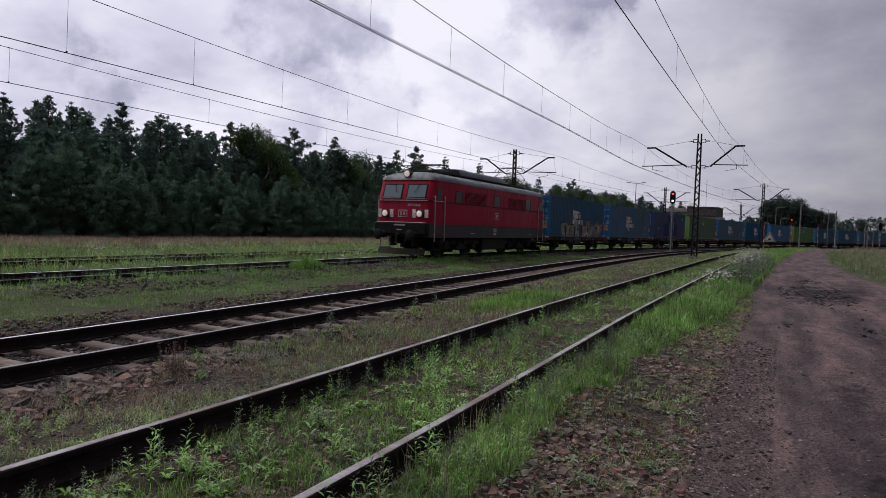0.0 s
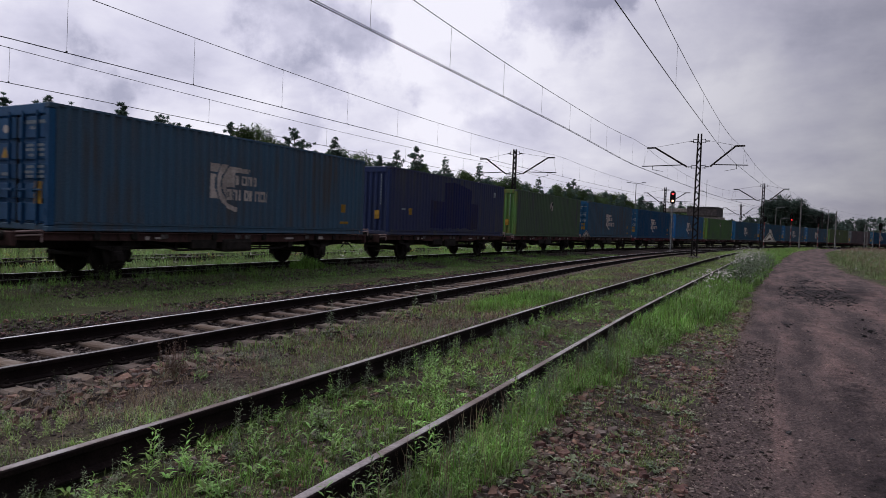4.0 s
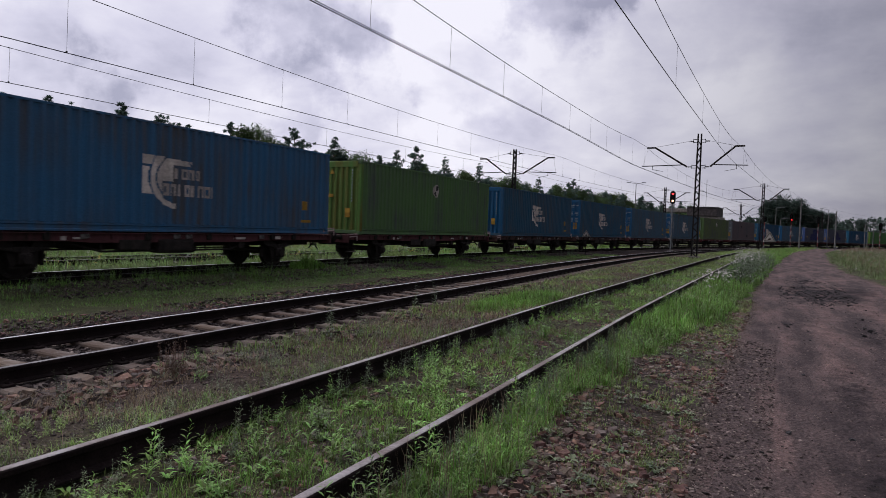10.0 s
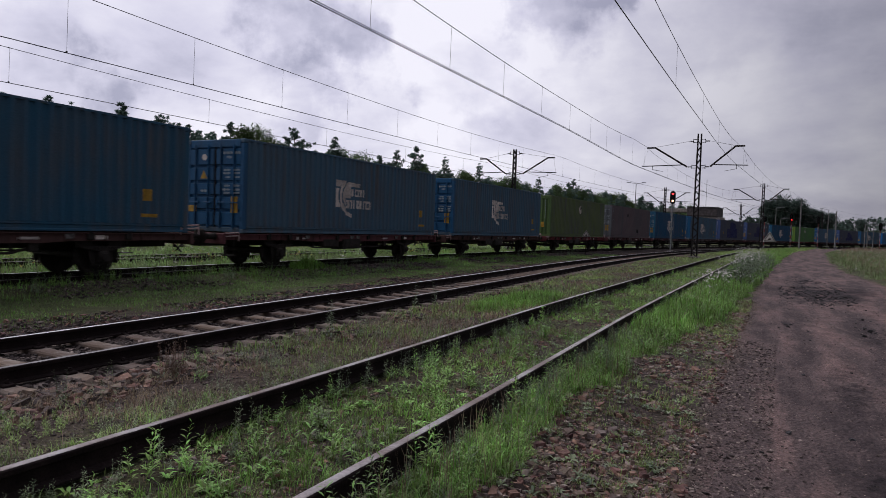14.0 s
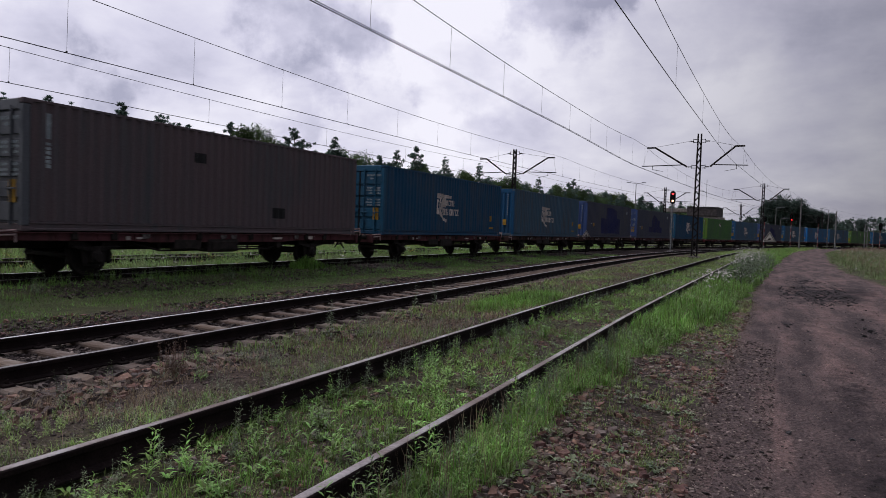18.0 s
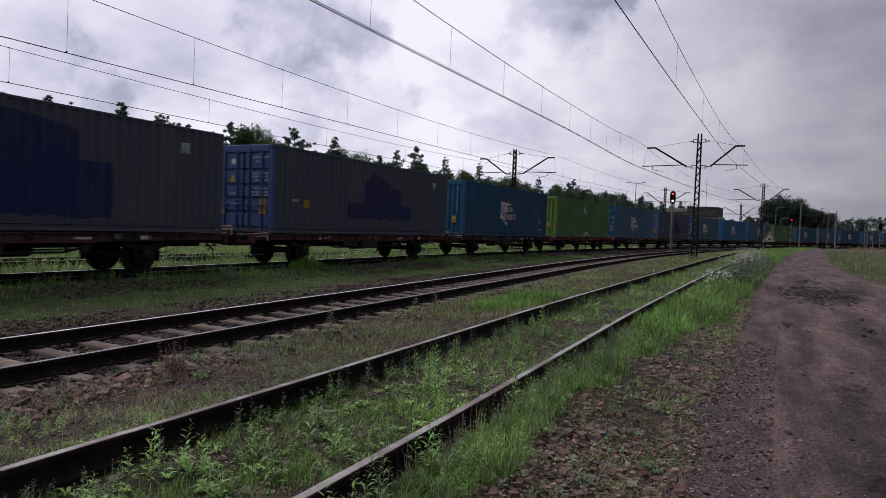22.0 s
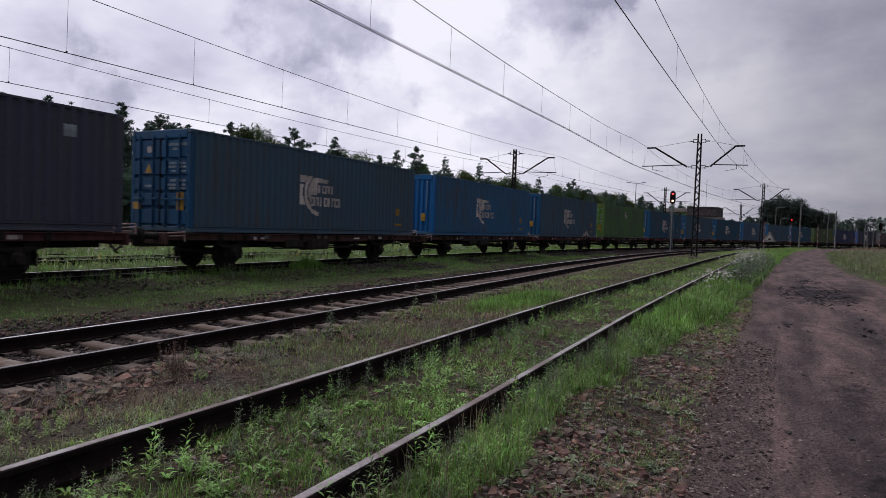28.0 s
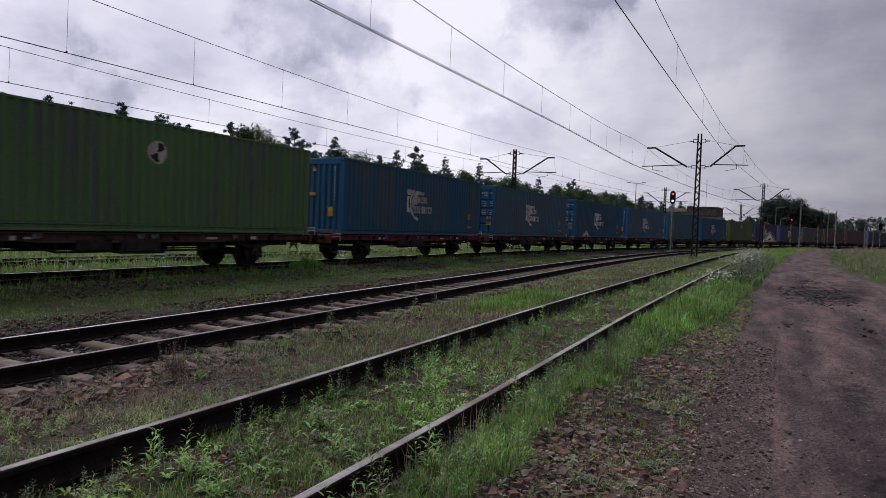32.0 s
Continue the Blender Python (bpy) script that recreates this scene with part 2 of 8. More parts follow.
M["screen"] = glass_mat("windscreen_glass", (0.10, 0.135, 0.15), 0.5)


# ---------------------------------------------------------------- building with meshes
class Geo:
    """Collects faces for one mesh."""

    def __init__(self):
        self.v, self.f = [], []

    def add(self, verts, faces):
        k = len(self.v)
        self.v += [tuple(p) for p in verts]
        self.f += [tuple(i + k for i in q) for q in faces]
        return self

    def box(self, cx, cy, cz, sx, sy, sz, ch=0.0, m=None):
        """A box; ch chamfers all its edges."""
        hx, hy, hz = sx / 2, sy / 2, sz / 2
        if ch <= 0:
            vs = [(x, y, z) for x in (-hx, hx) for y in (-hy, hy) for z in (-hz, hz)]
            fs = [(0, 1, 3, 2), (4, 6, 7, 5), (0, 4, 5, 1), (2, 3, 7, 6), (0, 2, 6, 4), (1, 5, 7, 3)]
        else:
            c = min(ch, hx * 0.9, hy * 0.9, hz * 0.9)
            vs, idx = [], {}
            for a in (-1, 1):
                for b in (-1, 1):
                    for d in (-1, 1):
                        for ax in range(3):
                            p = [a * (hx - c), b * (hy - c), d * (hz - c)]
                            p[ax] = (a, b, d)[ax] * (hx, hy, hz)[ax]
                            idx[a, b, d, ax] = len(vs)
                            vs.append(tuple(p))
            fs = []
            for ax in range(3):
                o = [i for i in range(3) if i != ax]
                for s in (-1, 1):
                    ring = []
                    for u, w in ((-1, -1), (1, -1), (1, 1), (-1, 1)):
                        k = [0, 0, 0]
                        k[ax], k[o[0]], k[o[1]] = s, u, w
                        ring.append(idx[k[0], k[1], k[2], ax])
                    fs.append(tuple(ring if (s > 0) ^ (ax == 1) else ring[::-1]))
                # edges along axis ax
                for u in (-1, 1):
                    for w in (-1, 1):
                        q = []
                        for s in (-1, 1):
                            k = [0, 0, 0]
                            k[ax], k[o[0]], k[o[1]] = s, u, w
                            q.append((idx[k[0], k[1], k[2], o[0]], idx[k[0], k[1], k[2], o[1]]))
                        fs.append((q[0][0], q[1][0], q[1][1], q[0][1]))
            for a in (-1, 1):
                for b in (-1, 1):
                    for d in (-1, 1):
                        fs.append((idx[a, b, d, 0], idx[a, b, d, 1], idx[a, b, d, 2]))
        if m is not None:
            vs = [m @ Vector(p) for p in vs]
        return self.add([(p[0] + cx, p[1] + cy, p[2] + cz) for p in vs], fs)

    def tube(self, a, b, r, n=8, r2=None, caps=True):
        """A round bar from a to b."""
        a, b = Vector(a), Vector(b)
        d = (b - a).normalized()
        u = d.orthogonal().normalized()
        w = d.cross(u)
        r2 = r if r2 is None else r2
        vs = []
        for p, q in ((a, r), (b, r2)):
            for i in range(n):
                t = 2 * math.pi * i / n
                vs.append(p + u * (q * math.cos(t)) + w * (q * math.sin(t)))
        fs = [(i, (i + 1) % n, n + (i + 1) % n, n + i) for i in range(n)]
        if caps:
            fs += [tuple(range(n))[::-1], tuple(range(n, 2 * n))]
        return self.add(vs, fs)

    def lathe(self, prof, axis="X", at=(0, 0, 0), n=20):
        """Turns a profile of (along, radius) round an axis."""
        vs, fs = [], []
        for s, r in prof:
            for i in range(n):
                t = 2 * math.pi * i / n
                c, q = r * math.cos(t), r * math.sin(t)
                p = {"X": (s, c, q), "Y": (c, s, q), "Z": (c, q, s)}[axis]
                vs.append((p[0] + at[0], p[1] + at[1], p[2] + at[2]))
        for k in range(len(prof) - 1):
            for i in range(n):
                j = (i + 1) % n
                fs.append((k * n + i, k * n + j, (k + 1) * n + j, (k + 1) * n + i))
        return self.add(vs, fs)

    def sweep(self, prof, line, closed=True, caps=True):
        """Sweeps a profile of (across, up) along a line of (x, y, z); it stays upright."""
        n, vs, fs = len(prof), [], []
        for k, p in enumerate(line):
            a, b = line[max(k - 1, 0)], line[min(k + 1, len(line) - 1)]
            dx, dy = b[0] - a[0], b[1] - a[1]
            q = math.hypot(dx, dy) or 1
            rx, ry = dy / q, -dx / q
            vs += [(p[0] + rx * u, p[1] + ry * u, p[2] + w) for u, w in prof]
        for k in range(len(line) - 1):
            for i in range(n if closed else n - 1):
                j = (i + 1) % n
                fs.append((k * n + i, k * n + j, (k + 1) * n + j, (k + 1) * n + i))
        if caps and closed:
            fs += [tuple(range(n))[::-1], tuple(range((len(line) - 1) * n, len(line) * n))]
        return self.add(vs, fs)

    def slab(self, outline, z0, z1, m=None):
        """An upright prism over an outline of (x, y)."""
        n = len(outline)
        vs = [(x, y, z0) for x, y in outline] + [(x, y, z1) for x, y in outline]
        fs = [(i, (i + 1) % n, n + (i + 1) % n, n + i) for i in range(n)] + [tuple(range(n))[::-1], tuple(range(n, 2 * n))]
        if m is not None:
            vs = [tuple(m @ Vector(p)) for p in vs]
        return self.add(vs, fs)

    def mesh(self, name, mat, smooth=False):
        me = bpy.data.meshes.new(name)
        me.from_pydata(self.v, [], self.f)
        if mat is not None:
            me.materials.append(mat)
        bm = bmesh.new()
        bm.from_mesh(me)
        bmesh.ops.recalc_face_normals(bm, faces=bm.faces)
        bm.to_mesh(me)
        bm.free()
        if smooth:
            me.polygons.foreach_set("use_smooth", [True] * len(me.polygons))
            me.set_sharp_from_angle(angle=radians(38))
        return me


def part(name, geo, mat, parent=None, label="", at=None, smooth=False):
    """Links a Geo (or a mesh) as one mesh object under a thing or part."""
    me = geo if isinstance(geo, bpy.types.Mesh) else geo.mesh(name, mat, smooth)
    ob = new(name, me)
    ob.parent = parent
    if at is not None:
        ob.matrix_basis = at if isinstance(at, Matrix) else Matrix.Translation(at)
    return tagged(ob, label)


def soup(name, verts, tris, mat, quads=False):
    """A big mesh from arrays."""
    me = bpy.data.meshes.new(name)
    k = 4 if quads else 3
    tris = np.asarray(tris, np.int32)
    me.vertices.add(len(verts))
    me.vertices.foreach_set("co", np.asarray(verts, np.float32).ravel())
    me.loops.add(tris.size)
    me.loops.foreach_set("vertex_index", tris.ravel())
    me.polygons.add(len(tris))
    me.polygons.foreach_set("loop_start", np.arange(0, tris.size, k, dtype=np.int32))
    me.update(calc_edges=True)
    me.materials.append(mat)
    return me


# ---------------------------------------------------------------- the lines' plan
BEND_AT, BEND_R = 24.0, 400.0
TRAIN_X, RAIL_Z = -15.55, 0.12


def bend(s, off=0.0):
    """A place s metres along the main line, off metres to its right, and its heading to the right of +y."""
    if s <= BEND_AT:
        return TRAIN_X + off, s, 0.0
    a = (s - BEND_AT) / BEND_R
    return TRAIN_X + BEND_R - (BEND_R - off) * math.cos(a), BEND_AT + (BEND_R - off) * math.sin(a), a


def shift(y):
    """How far the bend has carried the main line to the right at y."""
    return 0.0 if y <= BEND_AT else BEND_R - math.sqrt(max(1.0, BEND_R ** 2 - min(y - BEND_AT, 380) ** 2))


def smooth_line(keys, y):
    ys = [k[0] for k in keys]
    i = min(max(int(np.searchsorted(ys, y)) - 1, 0), len(keys) - 2)
    (y0, x0), (y1, x1) = keys[i], keys[i + 1]
    xm = keys[i - 1] if i > 0 else (2 * y0 - y1, 2 * x0 - x1)
    xp = keys[i + 2] if i + 2 < len(keys) else (2 * y1 - y0, 2 * x1 - x0)
    m0, m1 = (x1 - xm[1]) / (y1 - xm[0]), (xp[1] - x0) / (xp[0] - y0)
    t, h = (y - y0) / (y1 - y0), y1 - y0
    return (2 * t ** 3 - 3 * t ** 2 + 1) * x0 + (t ** 3 - 2 * t ** 2 + t) * h * m0 + (3 * t ** 2 - 2 * t ** 3) * x1 + (t ** 3 - t ** 2) * h * m1


SECOND = [(-40, -6.3), (4, -7.33), (11, -7.60), (18, -7.90), (31, -8.42), (53, -8.35), (75, -6.6), (100, -2.6), (140, 7.0), (190, 23.0), (240, 46.0)]
SIDING = [(-40, -2.70), (3, -2.74), (12, -2.88), (28, -2.86), (45, -2.75), (65, -2.3), (85, -1.2), (105, 1.2), (140, 9.5), (190, 26.0), (240, 50.0)]
BEYOND = 5.3
SECOND_Z, SIDING_Z = 0.11, 0.29
ROAD_C = [(-40, 1.1), (5, 1.05), (22, 1.10), (36, 1.30), (50, 1.75), (70, 2.70), (100, 4.6), (150, 12), (240, 44)]


def road_right(y):
    """Half width of the dirt track on the meadow's side."""
    return np.interp(y, (0, 20, 29, 38, 60, 100), (3.2, 2.95, 2.45, 1.90, 1.55, 1.45))


# ---------------------------------------------------------------- ground
def ground_z(x, y):
    tx = TRAIN_X + shift(y)
    c2, c1, rc = smooth_line(SECOND, y), smooth_line(SIDING, y), smooth_line(ROAD_C, y)
    c1 = max(c1, c2 + 0.3)
    keys = [(-400, 0.3), (-60, -0.05), (-38, -0.02), (tx - BEYOND - 3, -0.06), (tx - BEYOND, -0.07), (tx, -0.07), (tx + 0.68, -0.06), (tx + 0.86, 0.03), (tx + 1.5, 0.01), (tx + 2.6, -0.11), (c2 - 3.0, -0.12), (c2 - 1.7, -0.10), (c2 - 1.3, -0.105),
            (c2, -0.108), (c2 + 0.70, -0.112), (c2 + 0.95, -0.118), (c2 + 1.25, -0.085), (c2 + 1.6, -0.03), (c1 - 1.3, 0.08), (c1, 0.10), (c1 + 1.1, 0.10), (rc - 1.9, 0.02), (rc, -0.02), (rc + 1.9, 0.02), (rc + float(road_right(y)) + 0.2, 0.05), (rc + 5.0, 0.22), (rc + 40, 0.3), (rc + 400, 0.5)]
    xs = np.maximum.accumulate([k[0] for k in keys])
    z = float(np.interp(x, xs, [k[1] for k in keys]))
    d = math.hypot(x, y)
    if d < 90:
        k = 0.25 if abs(x - rc) < 1.7 else 1.0
        z += k * (0.035 * noise.noise((x * 0.9, y * 0.9, 0)) + 0.02 * noise.noise((x * 3.1, y * 3.1, 4)))
        if abs(x - rc) < 1.9:
            for o in (-0.75, 0.75):
                z -= 0.022 * math.exp(-((x - rc - o) / 0.22) ** 2)
    return z


def ground_zone(x, y):
    """Shares of trodden road, green turf and stones."""
    tx = TRAIN_X + shift(y)
    c2, c1, rc = smooth_line(SECOND, y), smooth_line(SIDING, y), smooth_line(ROAD_C, y)
    nz = noise.noise((x * 0.45, y * 0.45, 7)) + 0.5 * noise.noise((x * 1.7, y * 1.7, 3))
    hw = 1.75 if x < rc else float(road_right(y)) + 0.1
    road = min(1, max(0, (hw + 0.25 * nz - abs(x - rc)) / 0.35))
    gravel = min(1, max(0, (1.75 + 0.3 * nz - abs(x - c2)) / 0.4))
    gravel = max(gravel, min(1, max(0, (0.80 + 0.5 * nz - abs(x - c2 + 2.1)) / 0.4)))
    gravel = max(gravel, min(1, max(0, (1.1 + 0.5 * nz - abs(x - tx - 2.0)) / 0.5)) * min(1, max(0, (y - 15) / 4)))
    if y < 8:
        gravel = max(gravel, min(1, max(0, (1.05 + 0.4 * nz - 0.08 * y - abs(x - c2 - 1.9)) / 0.4)))
    if y < 14:
        gravel = max(gravel, min(1, max(0, (0.55 + 0.3 * nz - abs(x + 1.0 + 0.02 * y)) / 0.4)) * 0.9)
    green = 0.55 + 0.55 * nz
    if c2 + 1.5 < x < c1 - 0.8:
        green = 0.15 + 0.6 * nz
    elif x > c1 + 0.75:
        green = 1.0 + nz
    elif abs(x - c1) < 0.75:
        green = 0.30 + 0.6 * nz
    elif tx + 2.5 < x < c2 - 3:
        green = 0.9 + 0.5 * nz
    elif x < -33:
        green = 0.25 + 0.3 * nz
    elif x < tx - 2:
        green = 0.9
    return road, min(1, max(0, green)) * (1 - road) * (1 - gravel), gravel * (1 - road)


def ground_material():
    m = bpy.data.materials.new("trackside_ground")
    m.use_nodes = True
    n, l = m.node_tree.nodes, m.node_tree.links
    b = n["Principled BSDF"]
    b.inputs["Roughness"].default_value, b.inputs["Specular IOR Level"].default_value = 0.95, 0.15
    at = n.new("ShaderNodeAttribute")
    at.attribute_name = "zone"
    sep = n.new("ShaderNodeSeparateColor")
    l.new(at.outputs["Color"], sep.inputs[0])
    tc = n.new("ShaderNodeTexCoord")

    def tex(s, d=5.0, kind="ShaderNodeTexNoise"):
        t = n.new(kind)
        t.inputs["Scale"].default_value = s
        if kind == "ShaderNodeTexNoise":
            t.inputs["Detail"].default_value = d
        l.new(tc.outputs["Object"], t.inputs["Vector"])
        return t

    def ramp(src, *stops):
        r = n.new("ShaderNodeValToRGB")
        e = r.color_ramp.elements
        while len(e) < len(stops):
            e.new(0.5)
        for k, (p, c) in zip(e, stops):
            k.position, k.color = p, (*c, 1)
        l.new(src, r.inputs[0])
        return r.outputs[0]

    def mix(f, a, b2, kind="MIX"):
        x = n.new("ShaderNodeMix")
        x.data_type, x.blend_type = "RGBA", kind
        for key, v in (("Factor", f), ("A", a), ("B", b2)):
            if isinstance(v, float):
                x.inputs[key].default_value = v
            else:
                l.new(v, x.inputs[key])
        return x.outputs["Result"]
    big, mid, fine = tex(0.35), tex(5.0, 9.0), tex(38.0, 8.0)
    mid.inputs["Roughness"].default_value = fine.inputs["Roughness"].default_value = 0.7
    soil = ramp(mid.outputs["Fac"], (0.32, (0.024, 0.016, 0.015)), (0.55, (0.058, 0.039, 0.034)), (0.72, (0.112, 0.076, 0.064)))
    turf = ramp(mid.outputs["Fac"], (0.30, (0.026, 0.031, 0.014)), (0.55, (0.054, 0.068, 0.026)), (0.75, (0.085, 0.086, 0.042)))
    ruts = n.new("ShaderNodeMapping")
    ruts.inputs["Scale"].default_value = (2.2, 0.9, 1.0)
    l.new(tc.outputs["Object"], ruts.inputs[0])
    lane = n.new("ShaderNodeTexNoise")
    lane.inputs["Scale"].default_value, lane.inputs["Detail"].default_value, lane.inputs["Roughness"].default_value = 1.6, 9.0, 0.68
    l.new(ruts.outputs[0], lane.inputs["Vector"])
    road = ramp(lane.outputs["Fac"], (0.30, (0.052, 0.040, 0.041)), (0.50, (0.088, 0.066, 0.067)), (0.70, (0.128, 0.096, 0.093)))
    grit = tex(75.0, 2.0, "ShaderNodeTexVoronoi")
    rmid = ramp(grit.outputs["Color"], (0.05, (0.62, 0.62, 0.64)), (0.35, (0.95, 0.95, 0.95)), (0.80, (1.05, 1.04, 1.03)), (0.97, (1.7, 1.65, 1.6)))
    spill = n.new("ShaderNodeMath")
    spill.operation = "MULTIPLY_ADD"
    spot = tex(5.0, 9.0)
    spot.inputs["Roughness"].default_value = 0.7
    l.new(spot.outputs["Fac"], spill.inputs[0])
    spill.inputs[1].default_value = 2.2
    spill.inputs[2].default_value = -1.25
    add = n.new("ShaderNodeMath")
    l.new(spill.outputs[0], add.inputs[0])
    l.new(at.outputs["Alpha"], add.inputs[1])
    wet = ramp(add.outputs[0], (0.12, (1.0, 1.0, 1.0)), (0.75, (0.30, 0.30, 0.34)))
    rmid = mix(1.0, rmid, wet, "MULTIPLY")
    road = mix(1.0, road, rmid, "MULTIPLY")
    worn = n.new("ShaderNodeMapping")
    worn.inputs["Scale"].default_value = (1.5, 0.22, 1.0)
    l.new(tc.outputs["Object"], worn.inputs[0])
    wn = n.new("ShaderNodeTexNoise")
    wn.inputs["Scale"].default_value, wn.inputs["Detail"].default_value, wn.inputs["Roughness"].default_value = 1.1, 8.0, 0.6
    l.new(worn.outputs[0], wn.inputs["Vector"])
    road = mix(1.0, road, ramp(wn.outputs["Fac"], (0.40, (0.62, 0.61, 0.64)), (0.50, (1.0, 0.97, 0.97)), (0.60, (1.50, 1.34, 1.28))), "MULTIPLY")
    vo = tex(22.0, kind="ShaderNodeTexVoronoi")
    stones = ramp(vo.outputs["Color"], (0.0, (0.012, 0.009, 0.009)), (0.5, (0.032, 0.024, 0.023)), (1.0, (0.085, 0.062, 0.058)))
    c = mix(sep.outputs[1], soil, turf)
    c = mix(sep.outputs[2], c, stones)
    c = mix(sep.outputs[0], c, road)
    g = ramp(fine.outputs["Fac"], (0.30, (0.38, 0.38, 0.38)), (0.50, (0.95, 0.95, 0.95)), (0.70, (1.65, 1.62, 1.58)))
    c = mix(1.0, c, g, "MULTIPLY")
    l.new(c, b.inputs["Base Color"])
    bp = n.new("ShaderNodeBump")
    bp.inputs["Strength"].default_value, bp.inputs["Distance"].default_value = 0.9, 0.03
    ad = n.new("ShaderNodeMath")
    l.new(fine.outputs["Fac"], ad.inputs[0])
    l.new(vo.outputs["Distance"], ad.inputs[1])
    l.new(ad.outputs[0], bp.inputs["Height"])
    l.new(bp.outputs[0], b.inputs["Normal"])
    return m


def coal(x, y):
    """Dark spots of spilt coal and damp earth on the dirt track."""
    d = 0.0
    for cx, cy, rx, ry, k in ((1.25, 22.5, 1.3, 3.6, 1.7), (2.1, 24.0, 1.0, 3.0, 1.3), (1.0, 28.5, 0.9, 3.0, 0.7), (0.13, 7.8, 0.22, 0.32, 1.1), (-0.16, 7.5, 0.14, 0.30, 0.8), (0.2, 14.0, 0.16, 0.6, 1.0), (0.05, 10.3, 0.16, 0.3, 0.9),
                              (0.42, 10.8, 0.24, 0.7, 0.8), (0.85, 8.0, 0.35, 2.6, 0.75), (0.75, 5.2, 0.4, 0.9, 0.6), (1.6, 13.5, 0.5, 3.0, 0.6), (2.1, 8.0, 0.7, 2.2, 0.7), (-0.45, 5.2, 0.25, 1.4, 0.5), (0.6, 12.6, 0.12, 1.2, 0.7)):
        q = ((x - cx) / rx) ** 2 + ((y - cy) / ry) ** 2
        d = max(d, k * math.exp(-q * 1.3) * (0.75 + 0.9 * noise.noise((x * 2.3, y * 1.6, 2))))
    return min(1.0, max(0.0, d))


GROUND_X, GROUND_Y, GROUND_H = [], [], []


def make_ground():
    ys = np.concatenate([[-2500, -900, -300, -100, -40, -15, -6, -2], np.arange(0, 30, 0.22), np.arange(30, 70, 0.6), np.arange(70, 260, 4), [300, 400, 600, 1000, 1800, 3200]])
    xs = np.concatenate([[-2500, -1200, -600, -300, -150, -90, -65, -50], np.arange(-42, -22, 1.2), np.arange(-22, -10.5, 0.45), np.arange(-10.5, 4.6, 0.17), np.arange(4.8, 16, 0.9), [18, 22, 28, 36, 48, 65, 90, 140, 220, 400, 800, 1600, 2800]])
    vs, col = [], []
    for y in ys:
        for x in xs:
            yy = min(max(y, -40), 239)
            vs.append((x, y, ground_z(x, yy)))
            col.append((*ground_zone(x, yy), coal(x, yy)))
    GROUND_X[:], GROUND_Y[:] = [xs], [ys]
    GROUND_H[:] = [np.array([v[2] for v in vs]).reshape(len(ys), len(xs))]
    w = len(xs)
    q = [(j * w + i, j * w + i + 1, (j + 1) * w + i + 1, (j + 1) * w + i) for j in range(len(ys) - 1) for i in range(w - 1)]
    me = soup("ground", vs, q, ground_material(), quads=True)
    a = me.color_attributes.new("zone", "FLOAT_COLOR", "POINT")
    a.data.foreach_set("color", np.asarray(col, np.float32).ravel())
    me.polygons.foreach_set("use_smooth", [True] * len(me.polygons))
    return tagged(new("ground", me), "trackside ground of soil, turf and a dirt track", "ground", kind="structure")


make_ground()
GROUND_X, GROUND_Y, GROUND_H = GROUND_X[0], GROUND_Y[0], GROUND_H[0]


# ---------------------------------------------------------------- tracks
RAIL_H = 0.165
RAIL_PROFILE = [(-0.070, 0), (0.070, 0), (0.070, 0.014), (0.016, 0.032), (0.010, 0.06), (0.010, 0.112), (0.036, 0.128), (0.036, 0.156), (0.028, 0.165),
                (-0.028, 0.165), (-0.036, 0.156), (-0.036, 0.128), (-0.010, 0.112), (-0.010, 0.06), (-0.016, 0.032), (-0.070, 0.014)]


def offset_line(line, off):
    out = []
    for k, p in enumerate(line):
        a, b = line[max(k - 1, 0)], line[min(k + 1, len(line) - 1)]
        dx, dy = b[0] - a[0], b[1] - a[1]
        q = math.hypot(dx, dy)
        out.append((p[0] + off * dy / q, p[1] - off * dx / q, p[2]))
    return out


def along(line, step, s0=0.0):
    """Places each step metres along a line, with the heading."""
    out, s, nxt = [], 0.0, s0
    for a, b in zip(line, line[1:]):
        d = math.hypot(b[0] - a[0], b[1] - a[1])
        while nxt <= s + d:
            t = (nxt - s) / d
            out.append((a[0] + (b[0] - a[0]) * t, a[1] + (b[1] - a[1]) * t, math.atan2(b[0] - a[0], b[1] - a[1])))
            nxt += step
        s += d
    return out


